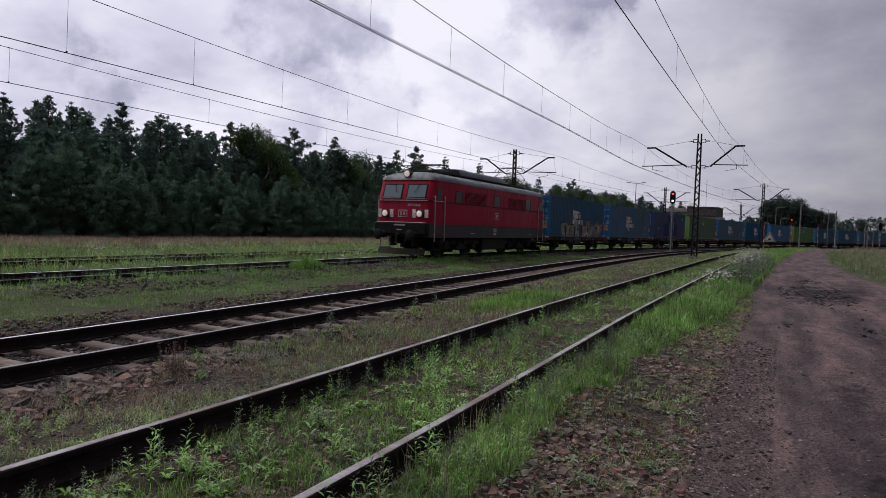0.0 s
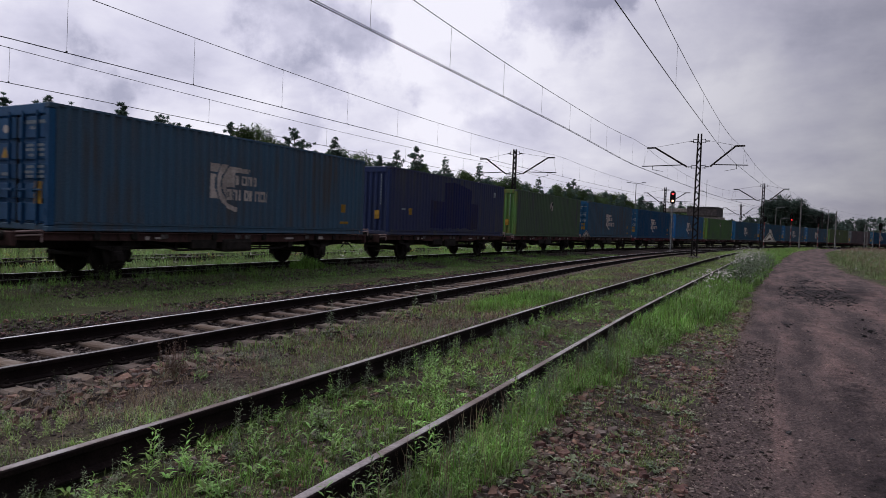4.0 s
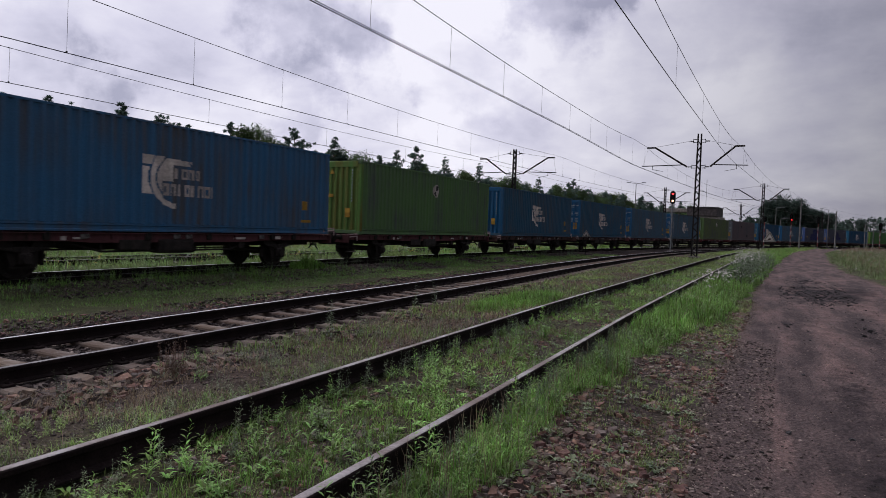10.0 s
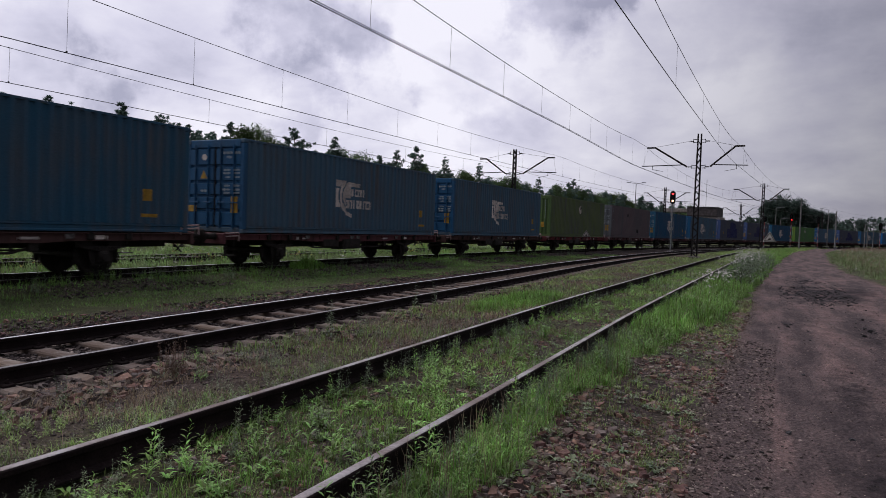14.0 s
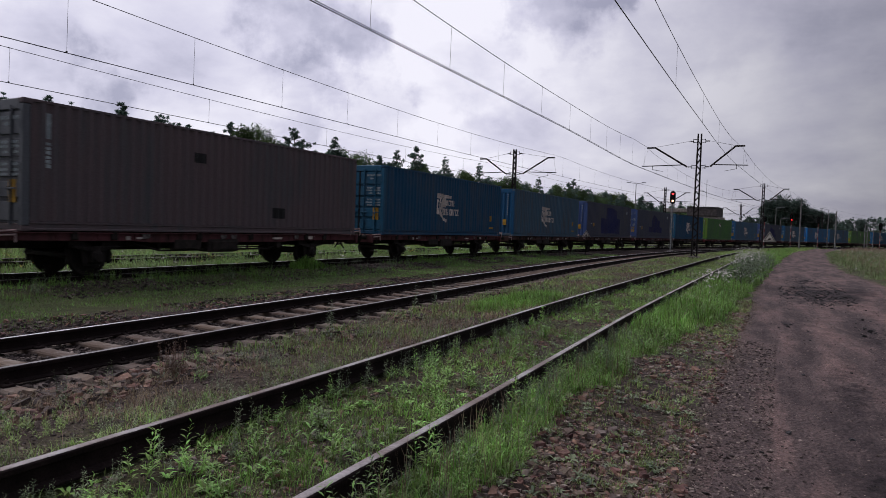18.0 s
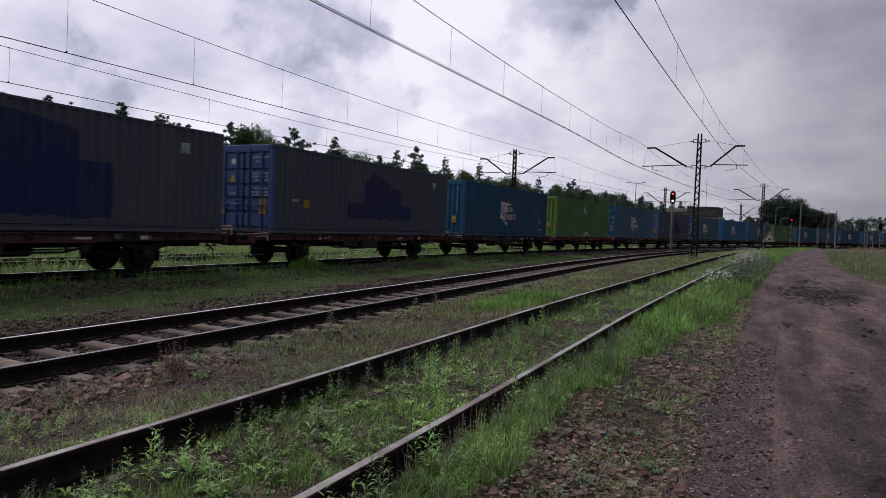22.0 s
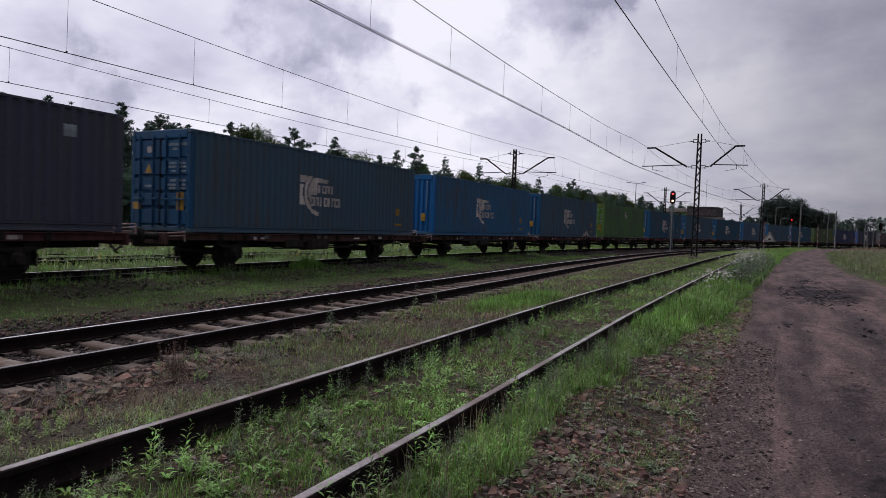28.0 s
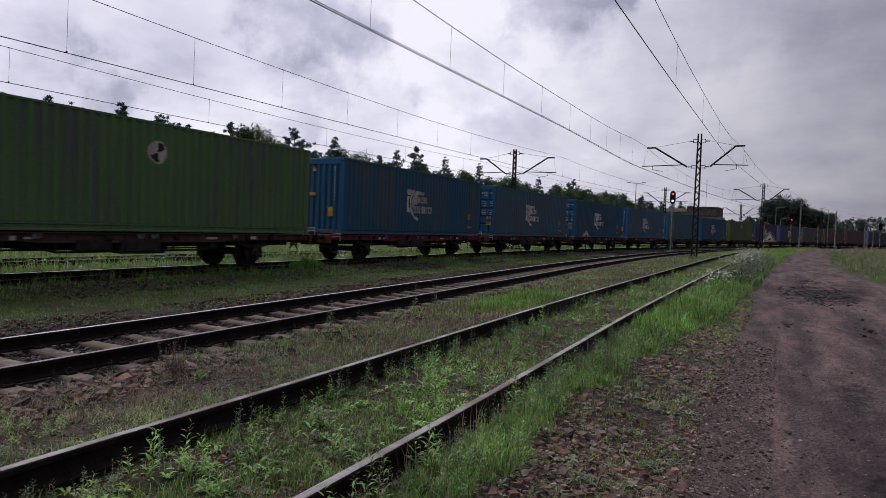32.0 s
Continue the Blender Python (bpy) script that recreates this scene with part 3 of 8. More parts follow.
def track(line, label, top_mat, sleeper_mat, singles, joined, sunk=0.0, step=0.62, dull=None):
    """A line of track: rails with their running surface, sleepers and fastenings. singles: the stretch of y whose
    sleepers are objects. dull: a near-rail top with less sky sheen in its colour.
    """
    th = tagged(new("railway_track"), label, "track", kind="structure")
    for off in (-0.7535, 0.7535):
        ln = offset_line(line, off)
        ln = [(x, y, z - RAIL_H) for x, y, z in ln]
        r = part("rail", Geo().sweep(RAIL_PROFILE, ln), M["rail_side"], th, "rust-brown steel rail")
        if dull and off > 0:
            top_mat = dull
        part("running_surface", Geo().sweep([(-0.030, 0.156), (0.030, 0.156), (0.029, 0.1645), (0.020, 0.1672), (-0.020, 0.1672), (-0.029, 0.1645)], ln), top_mat, r, "bright worn rail head")
    rnd = random.Random(5)
    sg = Geo().slab([(-1.25, -0.125), (1.25, -0.125), (1.25, 0.125), (-1.25, 0.125)], -0.16, -0.03)
    sg = Geo()
    prof = [(-0.14, -0.19), (0.14, -0.19), (0.105, -0.02), (0.085, 0.0), (-0.085, 0.0), (-0.105, -0.02)]
    n = len(prof)
    vs = [(x, u, w - (0.006 if abs(x) < 0.5 else 0)) for x in (-1.26, -0.5, -0.45, 0.45, 0.5, 1.26) for u, w in prof]
    fs = [(k * n + i, k * n + (i + 1) % n, (k + 1) * n + (i + 1) % n, (k + 1) * n + i) for k in range(5) for i in range(n)] + [tuple(range(n)), tuple(range(5 * n, 6 * n))]
    sg.add(vs, fs)
    base = sg.mesh("sleeper", sleeper_mat)
    rest, clips = Geo(), Geo()
    zt = line[0][2] - RAIL_H - sunk
    for x, y, h in along(line, step):
        m = pose(x, y, zt + rnd.uniform(-0.006, 0.0), 0, rnd.uniform(-0.3, 0.3), -math.degrees(h) + rnd.uniform(-0.8, 0.8))
        if singles[0] <= y <= singles[1]:
            part("sleeper", base, None, th, at=m)
        elif joined[0] <= y <= joined[1]:
            rest.add([m @ Vector(p) for p in base_pts(base)], [tuple(p.vertices) for p in base.polygons])
        if joined[0] <= y <= joined[1] and y < 40:
            for off in (-0.7535, 0.7535):
                for o in (-0.10, 0.10):
                    c = m @ Vector((off + o, 0, 0.012))
                    clips.box(c.x, c.y, c.z, 0.09, 0.12, 0.035, 0.01)
                    clips.tube((c.x, c.y, c.z), (c.x, c.y, c.z + 0.055), 0.016, 6)
                    clips.box(c.x, c.y, c.z + 0.03, 0.035, 0.035, 0.03, 0.006)
    if rest.v:
        tagged(part("sleepers", rest, sleeper_mat, th), kind="stuff")
    if clips.v:
        tagged(part("rail_fastenings", clips, M["rail_side"], th), kind="stuff")
    return th


def base_pts(me):
    return [v.co.copy() for v in me.vertices]


main_line = [(*bend(s)[:2], RAIL_Z) for s in list(np.arange(-60, 24, 6)) + list(np.arange(24, 330, 3))]
beyond_line = [(*bend(s, -BEYOND)[:2], RAIL_Z) for s in list(np.arange(-60, 24, 6)) + list(np.arange(24, 330, 3))]
second_line = [(smooth_line(SECOND, y), y, SECOND_Z) for y in np.arange(-30, 225, 1.5)]
siding_line = [(smooth_line(SIDING, y), y, SIDING_Z if y < 60 else SIDING_Z - min(1, (y - 60) / 30) * 0.18) for y in np.arange(-30, 104, 1.0)]


# ---------------------------------------------------------------- overhead line
def bar_curve(geo, pts, r, n=6):
    """A round bar along a line of points, in one piece."""
    pts = [Vector(p) for p in pts]
    vs = []
    for k, p in enumerate(pts):
        d = (pts[min(k + 1, len(pts) - 1)] - pts[max(k - 1, 0)]).normalized()
        u = d.cross(Vector((0, 0, 1)))
        u = u.normalized() if u.length > 1e-4 else Vector((1, 0, 0))
        w = d.cross(u)
        vs += [p + u * (r * math.cos(2 * math.pi * i / n)) + w * (r * math.sin(2 * math.pi * i / n)) for i in range(n)]
    fs = [(k * n + i, k * n + (i + 1) % n, (k + 1) * n + (i + 1) % n, (k + 1) * n + i) for k in range(len(pts) - 1) for i in range(n)]
    return geo.add(vs, fs + [tuple(range(n))[::-1], tuple(range((len(pts) - 1) * n, len(pts) * n))])


def overhead(label, xy, contact, messenger, y0, y1, first, step=4.05, twin=0.0):
    """A contact wire under its messenger wire. xy(y): x; contact(y), messenger(y): heights."""
    th = tagged(new("overhead_line"), label, "overhead wire", group="overhead lines over the tracks")
    ys = list(np.arange(y0, y1 + 0.1, 2.0))
    g = Geo()
    bar_curve(g, [(xy(y), y, contact(y)) for y in ys], 0.0115)
    part("contact_wire", g, M["wire"], th)
    if twin:
        g = Geo()
        bar_curve(g, [(xy(y) + twin, y, contact(y)) for y in ys], 0.0085)
        part("contact_wire", g, M["wire"], th)
    g = Geo()
    bar_curve(g, [(xy(y), y, messenger(y)) for y in ys], 0.0095)
    part("messenger_wire", g, M["wire"], th)
    d = first
    while d < min(y1, 92):
        g = Geo().tube((xy(d), d, contact(d)), (xy(d), d + 0.02, messenger(d)), 0.0042, 4)
        g.box(xy(d), d, contact(d) + 0.02, 0.02, 0.05, 0.05, 0.006)
        g.box(xy(d), d, messenger(d), 0.02, 0.05, 0.03, 0.006)
        part("dropper", g, M["wire"], th)
        d += step
    return th


def sag(y, low, high, supports=(1.5, 47.0, 92.0, 138.0, 184.0, 230.0)):
    for a, b in zip(supports, supports[1:]):
        if a <= y <= b:
            t = (y - (a + b) / 2) / ((b - a) / 2)
            return low + (high - low) * t * t
    return high


def mast(x, y, z, top, head, left, right, arm_z=7.6, low_z=6.15, lattice=True, reach=(3.1, 3.0)):
    """A lattice mast with a bracket to either side. head: degrees to the right of +y."""
    th = tagged(new("catenary_mast"), "dark riveted lattice steel catenary mast with bracket arms", "catenary mast", group="catenary masts along the tracks")
    th.matrix_basis = pose(x, y, z, 0, 0, -head)
    for sx in (-1, 1):
        g = Geo()
        for k in range(2):
            a, b = k / 2, (k + 1) / 2
            wa, wb = 0.17 - 0.07 * a, 0.17 - 0.07 * b
            vs = []
            for w, zz in ((wa, a * (top - z)), (wb, b * (top - z))):
                vs += [(sx * w - 0.045, -0.07, zz), (sx * w + 0.045, -0.07, zz), (sx * w + 0.045, 0.07, zz), (sx * w - 0.045, 0.07, zz)]
            g.add(vs, [(0, 1, 5, 4), (1, 2, 6, 5), (2, 3, 7, 6), (3, 0, 4, 7), (0, 3, 2, 1), (4, 5, 6, 7)])
        part("channel", g, M["steel_dark"], th)
    n = int((top - z) / 0.42)
    g = Geo()
    for i in range(n):
        z0, z1 = (i + 0.1) * 0.42, (i + 0.9) * 0.42
        w0, w1 = 0.17 - 0.07 * z0 / (top - z), 0.17 - 0.07 * z1 / (top - z)
        s = 1 if i % 2 else -1
        for yy in (-0.06, 0.06):
            g.tube((-s * w0, yy, z0), (s * w1, yy, z1), 0.042, 4)
    part("lacing", g, M["steel_dark"], th)
    part("foundation", Geo().box(0, 0, -0.12, 0.62, 0.55, 0.45, 0.05), M["stone_grey"], th, "concrete foundation block")
    for s, on in ((-1, left), (1, right)):
        if not on:
            continue
        L = reach[0] if s < 0 else reach[1]
        lz, az = low_z - z, arm_z - z
        g = Geo()
        for zz in (lz, lz + 0.16):
            g.tube((s * 0.1, 0, zz), (s * 0.42, 0, zz), 0.022, 6)
        g.tube((s * 0.42, 0, lz - 0.05), (s * 0.42, 0, lz + 0.22), 0.025, 6)
        part("lower_bracket", g, M["steel_dark"], th)
        g = Geo()
        for zz in (az + 0.30, az + 0.50):
            g.tube((s * 0.08, 0, zz), (s * 0.38, 0, zz), 0.02, 6)
        g.tube((s * 0.38, 0, az + 0.26), (s * 0.38, 0, az + 0.54), 0.022, 6)
        part("upper_bracket", g, M["steel_dark"], th)
        g = Geo().tube((s * 0.72, 0, lz + 0.08), (s * (L - 0.55), 0, az), 0.058, 8)
        g.tube((s * (L - 0.57), 0, az), (s * L, 0, az), 0.058, 8)
        part("arm_tube", g, M["steel_dark"], th)
        for x0, zz, rr in ((0.47, lz + 0.08, 0.055), (0.43, az + 0.38, 0.05)):
            prof = [(s * q, r) for k in range(4) for q, r in ((0.06 * k - 0.03, 0.02), (0.06 * k, rr), (0.06 * k + 0.028, 0.02))]
            part("insulator", Geo().lathe(prof, "X", (s * x0, 0, zz), 8), M["insulator"], th, "brown porcelain insulator discs")
        part("stay_wire", Geo().tube((s * 0.65, 0, az + 0.38), (s * (L - 0.5), 0, az + 0.02), 0.011, 5), M["steel_dark"], th)
        g = Geo().tube((s * 0.9, 0, lz + 0.22), (s * (L + 0.25), -0.3, lz + 0.12), 0.032, 6)
        g.tube((s * (L - 0.45), -0.2, lz + 0.12), (s * (L - 0.45), -0.2, lz - 0.12), 0.018, 5)
        g.tube((s * (L - 0.45), -0.2, lz - 0.10), (s * (L - 1.15), -0.25, lz - 0.24), 0.015, 5)
        part("registration_arm", g, M["steel_dark"], th)
        part("arm_hanger", Geo().tube((s * (L - 0.1), 0, az), (s * (L + 0.2), -0.28, lz + 0.14), 0.006, 4), M["wire"], th)
    return th


track(main_line, "main line track under the freight train, sky sheen painted on one rail, weedy ballast", M["rail_top_sky_sheen"], M["sleeper_wood"], (0, -1), (-4, 60), dull=M["rail_top_no_sheen"])
track(beyond_line, "overgrown farther main track with a dark rail", M["rail_top_worn"], M["sleeper_wood"], (0, -1), (6, 40))
track(second_line, "second track with shiny rails on concrete sleepers in dark ballast", M["rail_top"], M["sleeper"], (1.0, 70), (-1, 100), dull=M["rail_top_low_sheen"])
track(siding_line, "disused siding with worn rails half sunk in weeds", M["rail_top_worn"], M["sleeper_wood"], (0, -1), (0, 70), sunk=0.05, step=0.75)

main_x = lambda y: TRAIN_X + shift(y)
overhead("thick contact wire and messenger over the main line", main_x, lambda y: 5.48 + min(max(y - 5, 0), 42) * 0.0075, lambda y: sag(y, 6.84, 7.26), 2, 225, 9.67, 3.82)
overhead("thin contact wire and messenger over the farther track", lambda y: TRAIN_X - BEYOND + shift(y), lambda y: 5.47 + min(max(y - 5, 0), 42) * 0.004, lambda y: sag(y, 6.45, 6.75), 2, 225, 11.2, 7.7)
overhead("twin contact wire and messenger over the second track", lambda y: smooth_line([(-10, -7.6), (10, -7.85), (25, -8.0), (47, -8.3), (92, -4.2), (140, 6.4), (190, 22.0)], y), lambda y: 5.66 + min(max(y - 5, 0), 42) * 0.010, lambda y: min(7.66, 6.90 + 0.0014 * (y - 18.5) ** 2) if y < 47 else sag(y, 6.92, 7.5), 2, 185, 11.4, 3.8, 0.075)
overhead("contact wire and messenger over the siding", lambda y: smooth_line([(-10, -2.85), (25, -2.85), (47, -2.4), (92, 1.3), (140, 9.0), (190, 26.0)], y), lambda y: 5.88 + min(max(y - 5, 0), 42) * 0.0085, lambda y: sag(y, 7.2, 7.65), 2, 185, 20.0, 7.1)
for mx, my, top, hd, az, lz in ((-4.97, 46.4, 8.5, 0, 7.62, 6.2), (-18.8, 47.9, 7.95, 0, 7.25, 5.95), (-1.8, 87.5, 8.3, 9, 7.6, 6.15), (-13.93, 92.1, 8.1, 9, 7.35, 6.0),
                          (-6.61, 138.2, 8.2, 16, 7.4, 6.05), (9.5, 182.0, 8.2, 23, 7.4, 6.05)):
    mast(mx, my, 0.12 if my < 47 else -0.05, top, hd, True, True, az, lz, reach=(3.4, 2.8) if mx > -10 else (3.0, 3.3))


# ---------------------------------------------------------------- the train
PITCH = 14.20
FIRST_FRONT = 42.12   # front of the first container along the line at the start
BOX_L, BOX_W, BOX_H = 12.192, 2.438, 2.86
DECK = 1.08


def run(t):
    """Metres that the train has rolled after t seconds; it gathers a little speed."""
    return 12.03 * t + 0.00675 * t * t


ROLLING, TURNING = [], []

# side colour, dirt, separate colour of the ends
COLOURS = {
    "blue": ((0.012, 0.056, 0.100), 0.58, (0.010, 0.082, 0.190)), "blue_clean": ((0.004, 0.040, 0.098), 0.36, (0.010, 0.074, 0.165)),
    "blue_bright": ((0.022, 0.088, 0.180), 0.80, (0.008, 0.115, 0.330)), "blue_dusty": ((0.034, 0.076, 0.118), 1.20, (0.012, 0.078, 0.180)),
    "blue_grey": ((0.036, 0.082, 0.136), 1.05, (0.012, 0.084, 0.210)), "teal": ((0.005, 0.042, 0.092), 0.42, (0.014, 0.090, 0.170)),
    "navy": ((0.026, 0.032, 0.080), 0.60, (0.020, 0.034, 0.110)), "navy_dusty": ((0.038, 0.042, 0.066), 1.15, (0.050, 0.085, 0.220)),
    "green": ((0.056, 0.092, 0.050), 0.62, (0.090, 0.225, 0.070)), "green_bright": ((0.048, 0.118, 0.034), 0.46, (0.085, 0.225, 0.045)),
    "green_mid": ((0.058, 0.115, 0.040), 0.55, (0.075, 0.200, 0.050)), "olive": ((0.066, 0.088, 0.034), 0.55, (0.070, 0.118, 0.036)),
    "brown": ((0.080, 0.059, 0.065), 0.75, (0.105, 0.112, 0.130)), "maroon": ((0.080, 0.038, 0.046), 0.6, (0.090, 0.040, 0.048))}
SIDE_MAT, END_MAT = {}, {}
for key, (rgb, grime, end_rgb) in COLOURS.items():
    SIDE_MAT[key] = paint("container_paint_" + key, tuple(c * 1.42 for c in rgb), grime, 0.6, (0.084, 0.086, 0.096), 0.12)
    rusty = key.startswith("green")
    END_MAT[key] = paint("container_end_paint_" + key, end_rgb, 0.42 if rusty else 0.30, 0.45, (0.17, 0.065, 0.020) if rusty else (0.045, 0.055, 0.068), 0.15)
PATCH = paint("container_overpaint", (0.014, 0.020, 0.092), 0.50)
GRAFFITI = material("silver_spray_paint", (0.27, 0.265, 0.235), 0.5, dark=0.45, scale=1.8, fine=30, bump=0.05)
GRAFFITI_LINE = material("black_spray_outline", (0.02, 0.02, 0.022), 0.6, bump=0.0)
GRAFFITI_WARM = material("orange_spray_paint", (0.50, 0.13, 0.06), 0.6, bump=0.0)
GRAFFITI_RIM = material("yellowish_spray_paint", (0.30, 0.29, 0.09), 0.6, dark=0.5, scale=4, bump=0.0)
GASKET = material("door_gasket_rubber", (0.015, 0.016, 0.018), 0.8, bump=0.1)

WAVE = 0.278
WAVE_PTS = [(0.0, 0.0), (0.043, 0.0), (0.096, -0.042), (0.182, -0.042), (0.235, 0.0)]


def wave_points(a, b):
    """Corrugation between a and b: (along, depth)."""
    n = max(1, round((b - a) / WAVE))
    k = (b - a) / n
    pts = [(a + i * k + u * k / WAVE, d) for i in range(n) for u, d in WAVE_PTS]
    return pts + [(b, 0.0)]


SIDE_PTS = wave_points(0.17, BOX_L - 0.17)


def side_paint(inside, y0, y1, z0, z1, cell=0.03, lift=0.004, across=0.055):
    """Paint that follows the corrugated side; inside(y, z) tells its shape."""
    g = Geo()
    nz = max(1, int((z1 - z0) / cell))
    for (a, da), (b, db) in zip(SIDE_PTS, SIDE_PTS[1:]):
        if b < y0 or a > y1:
            continue
        cols = max(1, round((b - a) / across))
        for c in range(cols):
            ya, yb = a + (b - a) * c / cols, a + (b - a) * (c + 1) / cols
            dya, dyb = da + (db - da) * c / cols, da + (db - da) * (c + 1) / cols
            run = None
            for i in range(nz + 1):
                z = z0 + (i + 0.5) * (z1 - z0) / nz
                on = i < nz and inside((ya + yb) / 2, z)
                if on and run is None:
                    run = z0 + i * (z1 - z0) / nz
                elif not on and run is not None:
                    ze = z0 + i * (z1 - z0) / nz
                    g.add([(dya + lift, ya, run), (dyb + lift, yb, run), (dyb + lift, yb, ze), (dya + lift, ya, ze)], [(0, 1, 2, 3)])
                    run = None
    return g


def glyph(c, w, kind):
    """A plain stroke shape in a cell, c across and w up, 0..1: a post, an arch or a ring."""
    if c > 0.80:
        return False
    if kind == 0:
        return c < 0.34
    if kind == 1:
        return c < 0.26 or c > 0.54 or w > 0.74
    return c < 0.25 or c > 0.55 or w > 0.76 or w < 0.22


def logo_shape(y, z):
    """Plain shapes: a block cut by round dark bows, a crescent below it, a bar on top and two rows of short strokes."""
    u, w = y - 4.55, z
    if u < 0:
        return False
    r = math.hypot(u - 1.08, w - 1.44)
    if w < 1.0:
        if 0.66 < r < 0.80 and u < 1.06:
            return True
        if u < 0.60:
            return False
    if 0.605 < r < 0.645 and w > 1.0 or 0.83 < r < 0.87:
        return False
    if u < 0.27 and 1.69 < w < 1.77:
        return False
    if u < 0.70 and 1.0 <= w < 1.99:
        return u < 0.60 or w > 1.36
    if w > 1.80:
        return w < 1.97 and (u < 1.20 or (u < 1.60 and w < 1.93))
    if u < 0.98 and w > 1.36:
        return True
    return False


def stroke_rows(y, z):
    """Two rows of short plain strokes beside the block."""
    u, w = y - 4.55, z
    if 1.44 < w < 1.72 and 1.02 < u < 1.92:
        c = (u - 1.02) / 0.225
        return glyph(c % 1, (w - 1.44) / 0.28, (0, 2, 1, 2)[min(3, int(c))])
    if 0.98 < w < 1.30 and 0.64 < u < 2.50:
        c = (u - 0.64) / 0.232
        return glyph(c % 1, (w - 0.98) / 0.32, (2, 1, 0, 2, 0, 1, 2, 0)[min(7, int(c))])
    return False


def emblem_shape(y, z):
    r = math.hypot(y - 6.12, z - 2.08)
    return r < 0.30


def emblem_dark(y, z):
    r = math.hypot(y - 6.12, z - 2.08)
    a = math.atan2(z - 2.08, y - 6.12)
    return r < 0.25 and (0.4 < a < 1.5 or -2.7 < a < -1.4)


def patch_shape(y, z):
    wob = 0.06 * noise.noise((y * 2.0, z * 2.0, 0))
    if not 0.34 + wob < z < 2.66:
        return False
    if 3.77 + wob < y < 4.84:
        return z < 1.63
    if 4.84 <= y < 7.83:
        return z < 2.62 - 0.10 * abs(y - 5.9) ** 1.5 + wob
    return y < 8.70 + wob and z < 1.66


def patch_low(y, z):
    wob = 0.10 * noise.noise((y * 1.7, z * 1.7, 3))
    if 4.1 + wob < y < 8.85 + wob and 0.62 + wob < z < 1.20 + wob:
        return True
    return 5.2 + wob < y < 8.0 and 1.1 < z < 2.42 - 0.30 * max(0.0, y - 5.9) - 0.9 * max(0.0, 5.75 - y) + wob


def graffiti_shape(y, z, grow=0.0):
    """Two fat sprayed blocks: round bows in one, upright bars in the other."""
    wob = 0.05 * noise.noise((y * 2.2, z * 2.2, 2))
    top = 0.95 + 0.10 * math.sin(y * 2.6) + wob
    if 2.15 - grow < y < 6.02 + grow and -0.02 < z < top + grow:
        if grow > 0:
            return True
        u = (y - 2.15) % 0.97
        if 0.0 < u < 0.07 or z > top - 0.02:
            return False
        bow = math.atan2(z - 0.55, u - 0.55) + 1.7 * int((y - 2.15) / 0.97)
        return not (0.15 < math.hypot((u - 0.55) * 0.7, z - 0.55) < 0.21 and math.cos(bow) > -0.3)
    top = 1.02 + 0.14 * math.sin(y * 3.1 + 1.0) + wob
    if 6.75 - grow < y < 11.35 + grow and -0.02 < z < top + grow:
        if grow > 0:
            return True
        u = (y - 6.75 + 0.25 * (z - 0.5)) % 0.66
        if u < 0.09:
            return False
        return not (0.30 < u < 0.40 and (0.35 < z < 0.85 if int((y - 6.75) / 0.66) % 2 else z < 0.55))
    return False


def graffiti_glint(y, z):
    """Orange stripes that stick out of the second block, and a yellowish rim on the first."""
    if 6.55 < y < 7.3:
        return 0.1 < z - 0.9 * (y - 6.75) < 0.42 and (y * 4) % 1 < 0.6
    if 7.7 < y < 8.6 or 10.2 < y < 10.8:
        return 0.98 < z < 1.26 and (z + 0.6 * y) % 0.34 < 0.2
    return 11.2 < y < 11.75 and 0.35 < z - 0.5 * (y - 11.2) < 0.95 and (z - y) % 0.3 < 0.2


def rim_shape(y, z):
    return 2.15 < y < 5.2 and 0.80 + 0.10 * math.sin(y * 2.6) < z < 0.95 + 0.10 * math.sin(y * 2.6) and noise.noise((y * 1.5, z, 8)) > -0.1


MESH = {}


def shared(key, mat, build, smooth=False):
    """One mesh for each shape and material, shared by all things that use it."""
    k = (key, mat.name)
    if k not in MESH:
        if key not in MESH:
            MESH[key] = build().mesh(key, mat, smooth)
            MESH[k] = MESH[key]
        else:
            MESH[k] = MESH[key].copy()
            MESH[k].materials[0] = mat
    return MESH[k]


def side_geo(s):
    g = Geo()
    z0, z1 = 0.225, BOX_H - 0.06
    x = s * (BOX_W / 2 - 0.006)
    vs = []
    for y, d in SIDE_PTS:
        vs += [(x + s * d, y, z0), (x + s * d, y, z1), (x + s * (d - 0.004), y, z1), (x + s * (d - 0.004), y, z0)]
    fs = []
    for k in range(len(SIDE_PTS) - 1):
        for i in (0, 1, 2, 3):
            j = (i + 1) % 4
            fs.append((k * 4 + i, k * 4 + j, k * 4 + 4 + j, k * 4 + 4 + i))
    return g.add(vs, fs)


def end_geo():
    """The plain corrugated end, at y = BOX_L."""
    g, vs, fs = Geo(), [], []
    pts = wave_points(-1.06, 1.06)
    for x, d in pts:
        y = BOX_L - 0.012 + d
        vs += [(x, y, 0.16), (x, y, BOX_H - 0.14), (x, y - 0.004, BOX_H - 0.14), (x, y - 0.004, 0.16)]
    for k in range(len(pts) - 1):
        for i in range(4):
            j = (i + 1) % 4
            fs.append((k * 4 + i, k * 4 + j, k * 4 + 4 + j, k * 4 + 4 + i))
    return g.add(vs, fs)


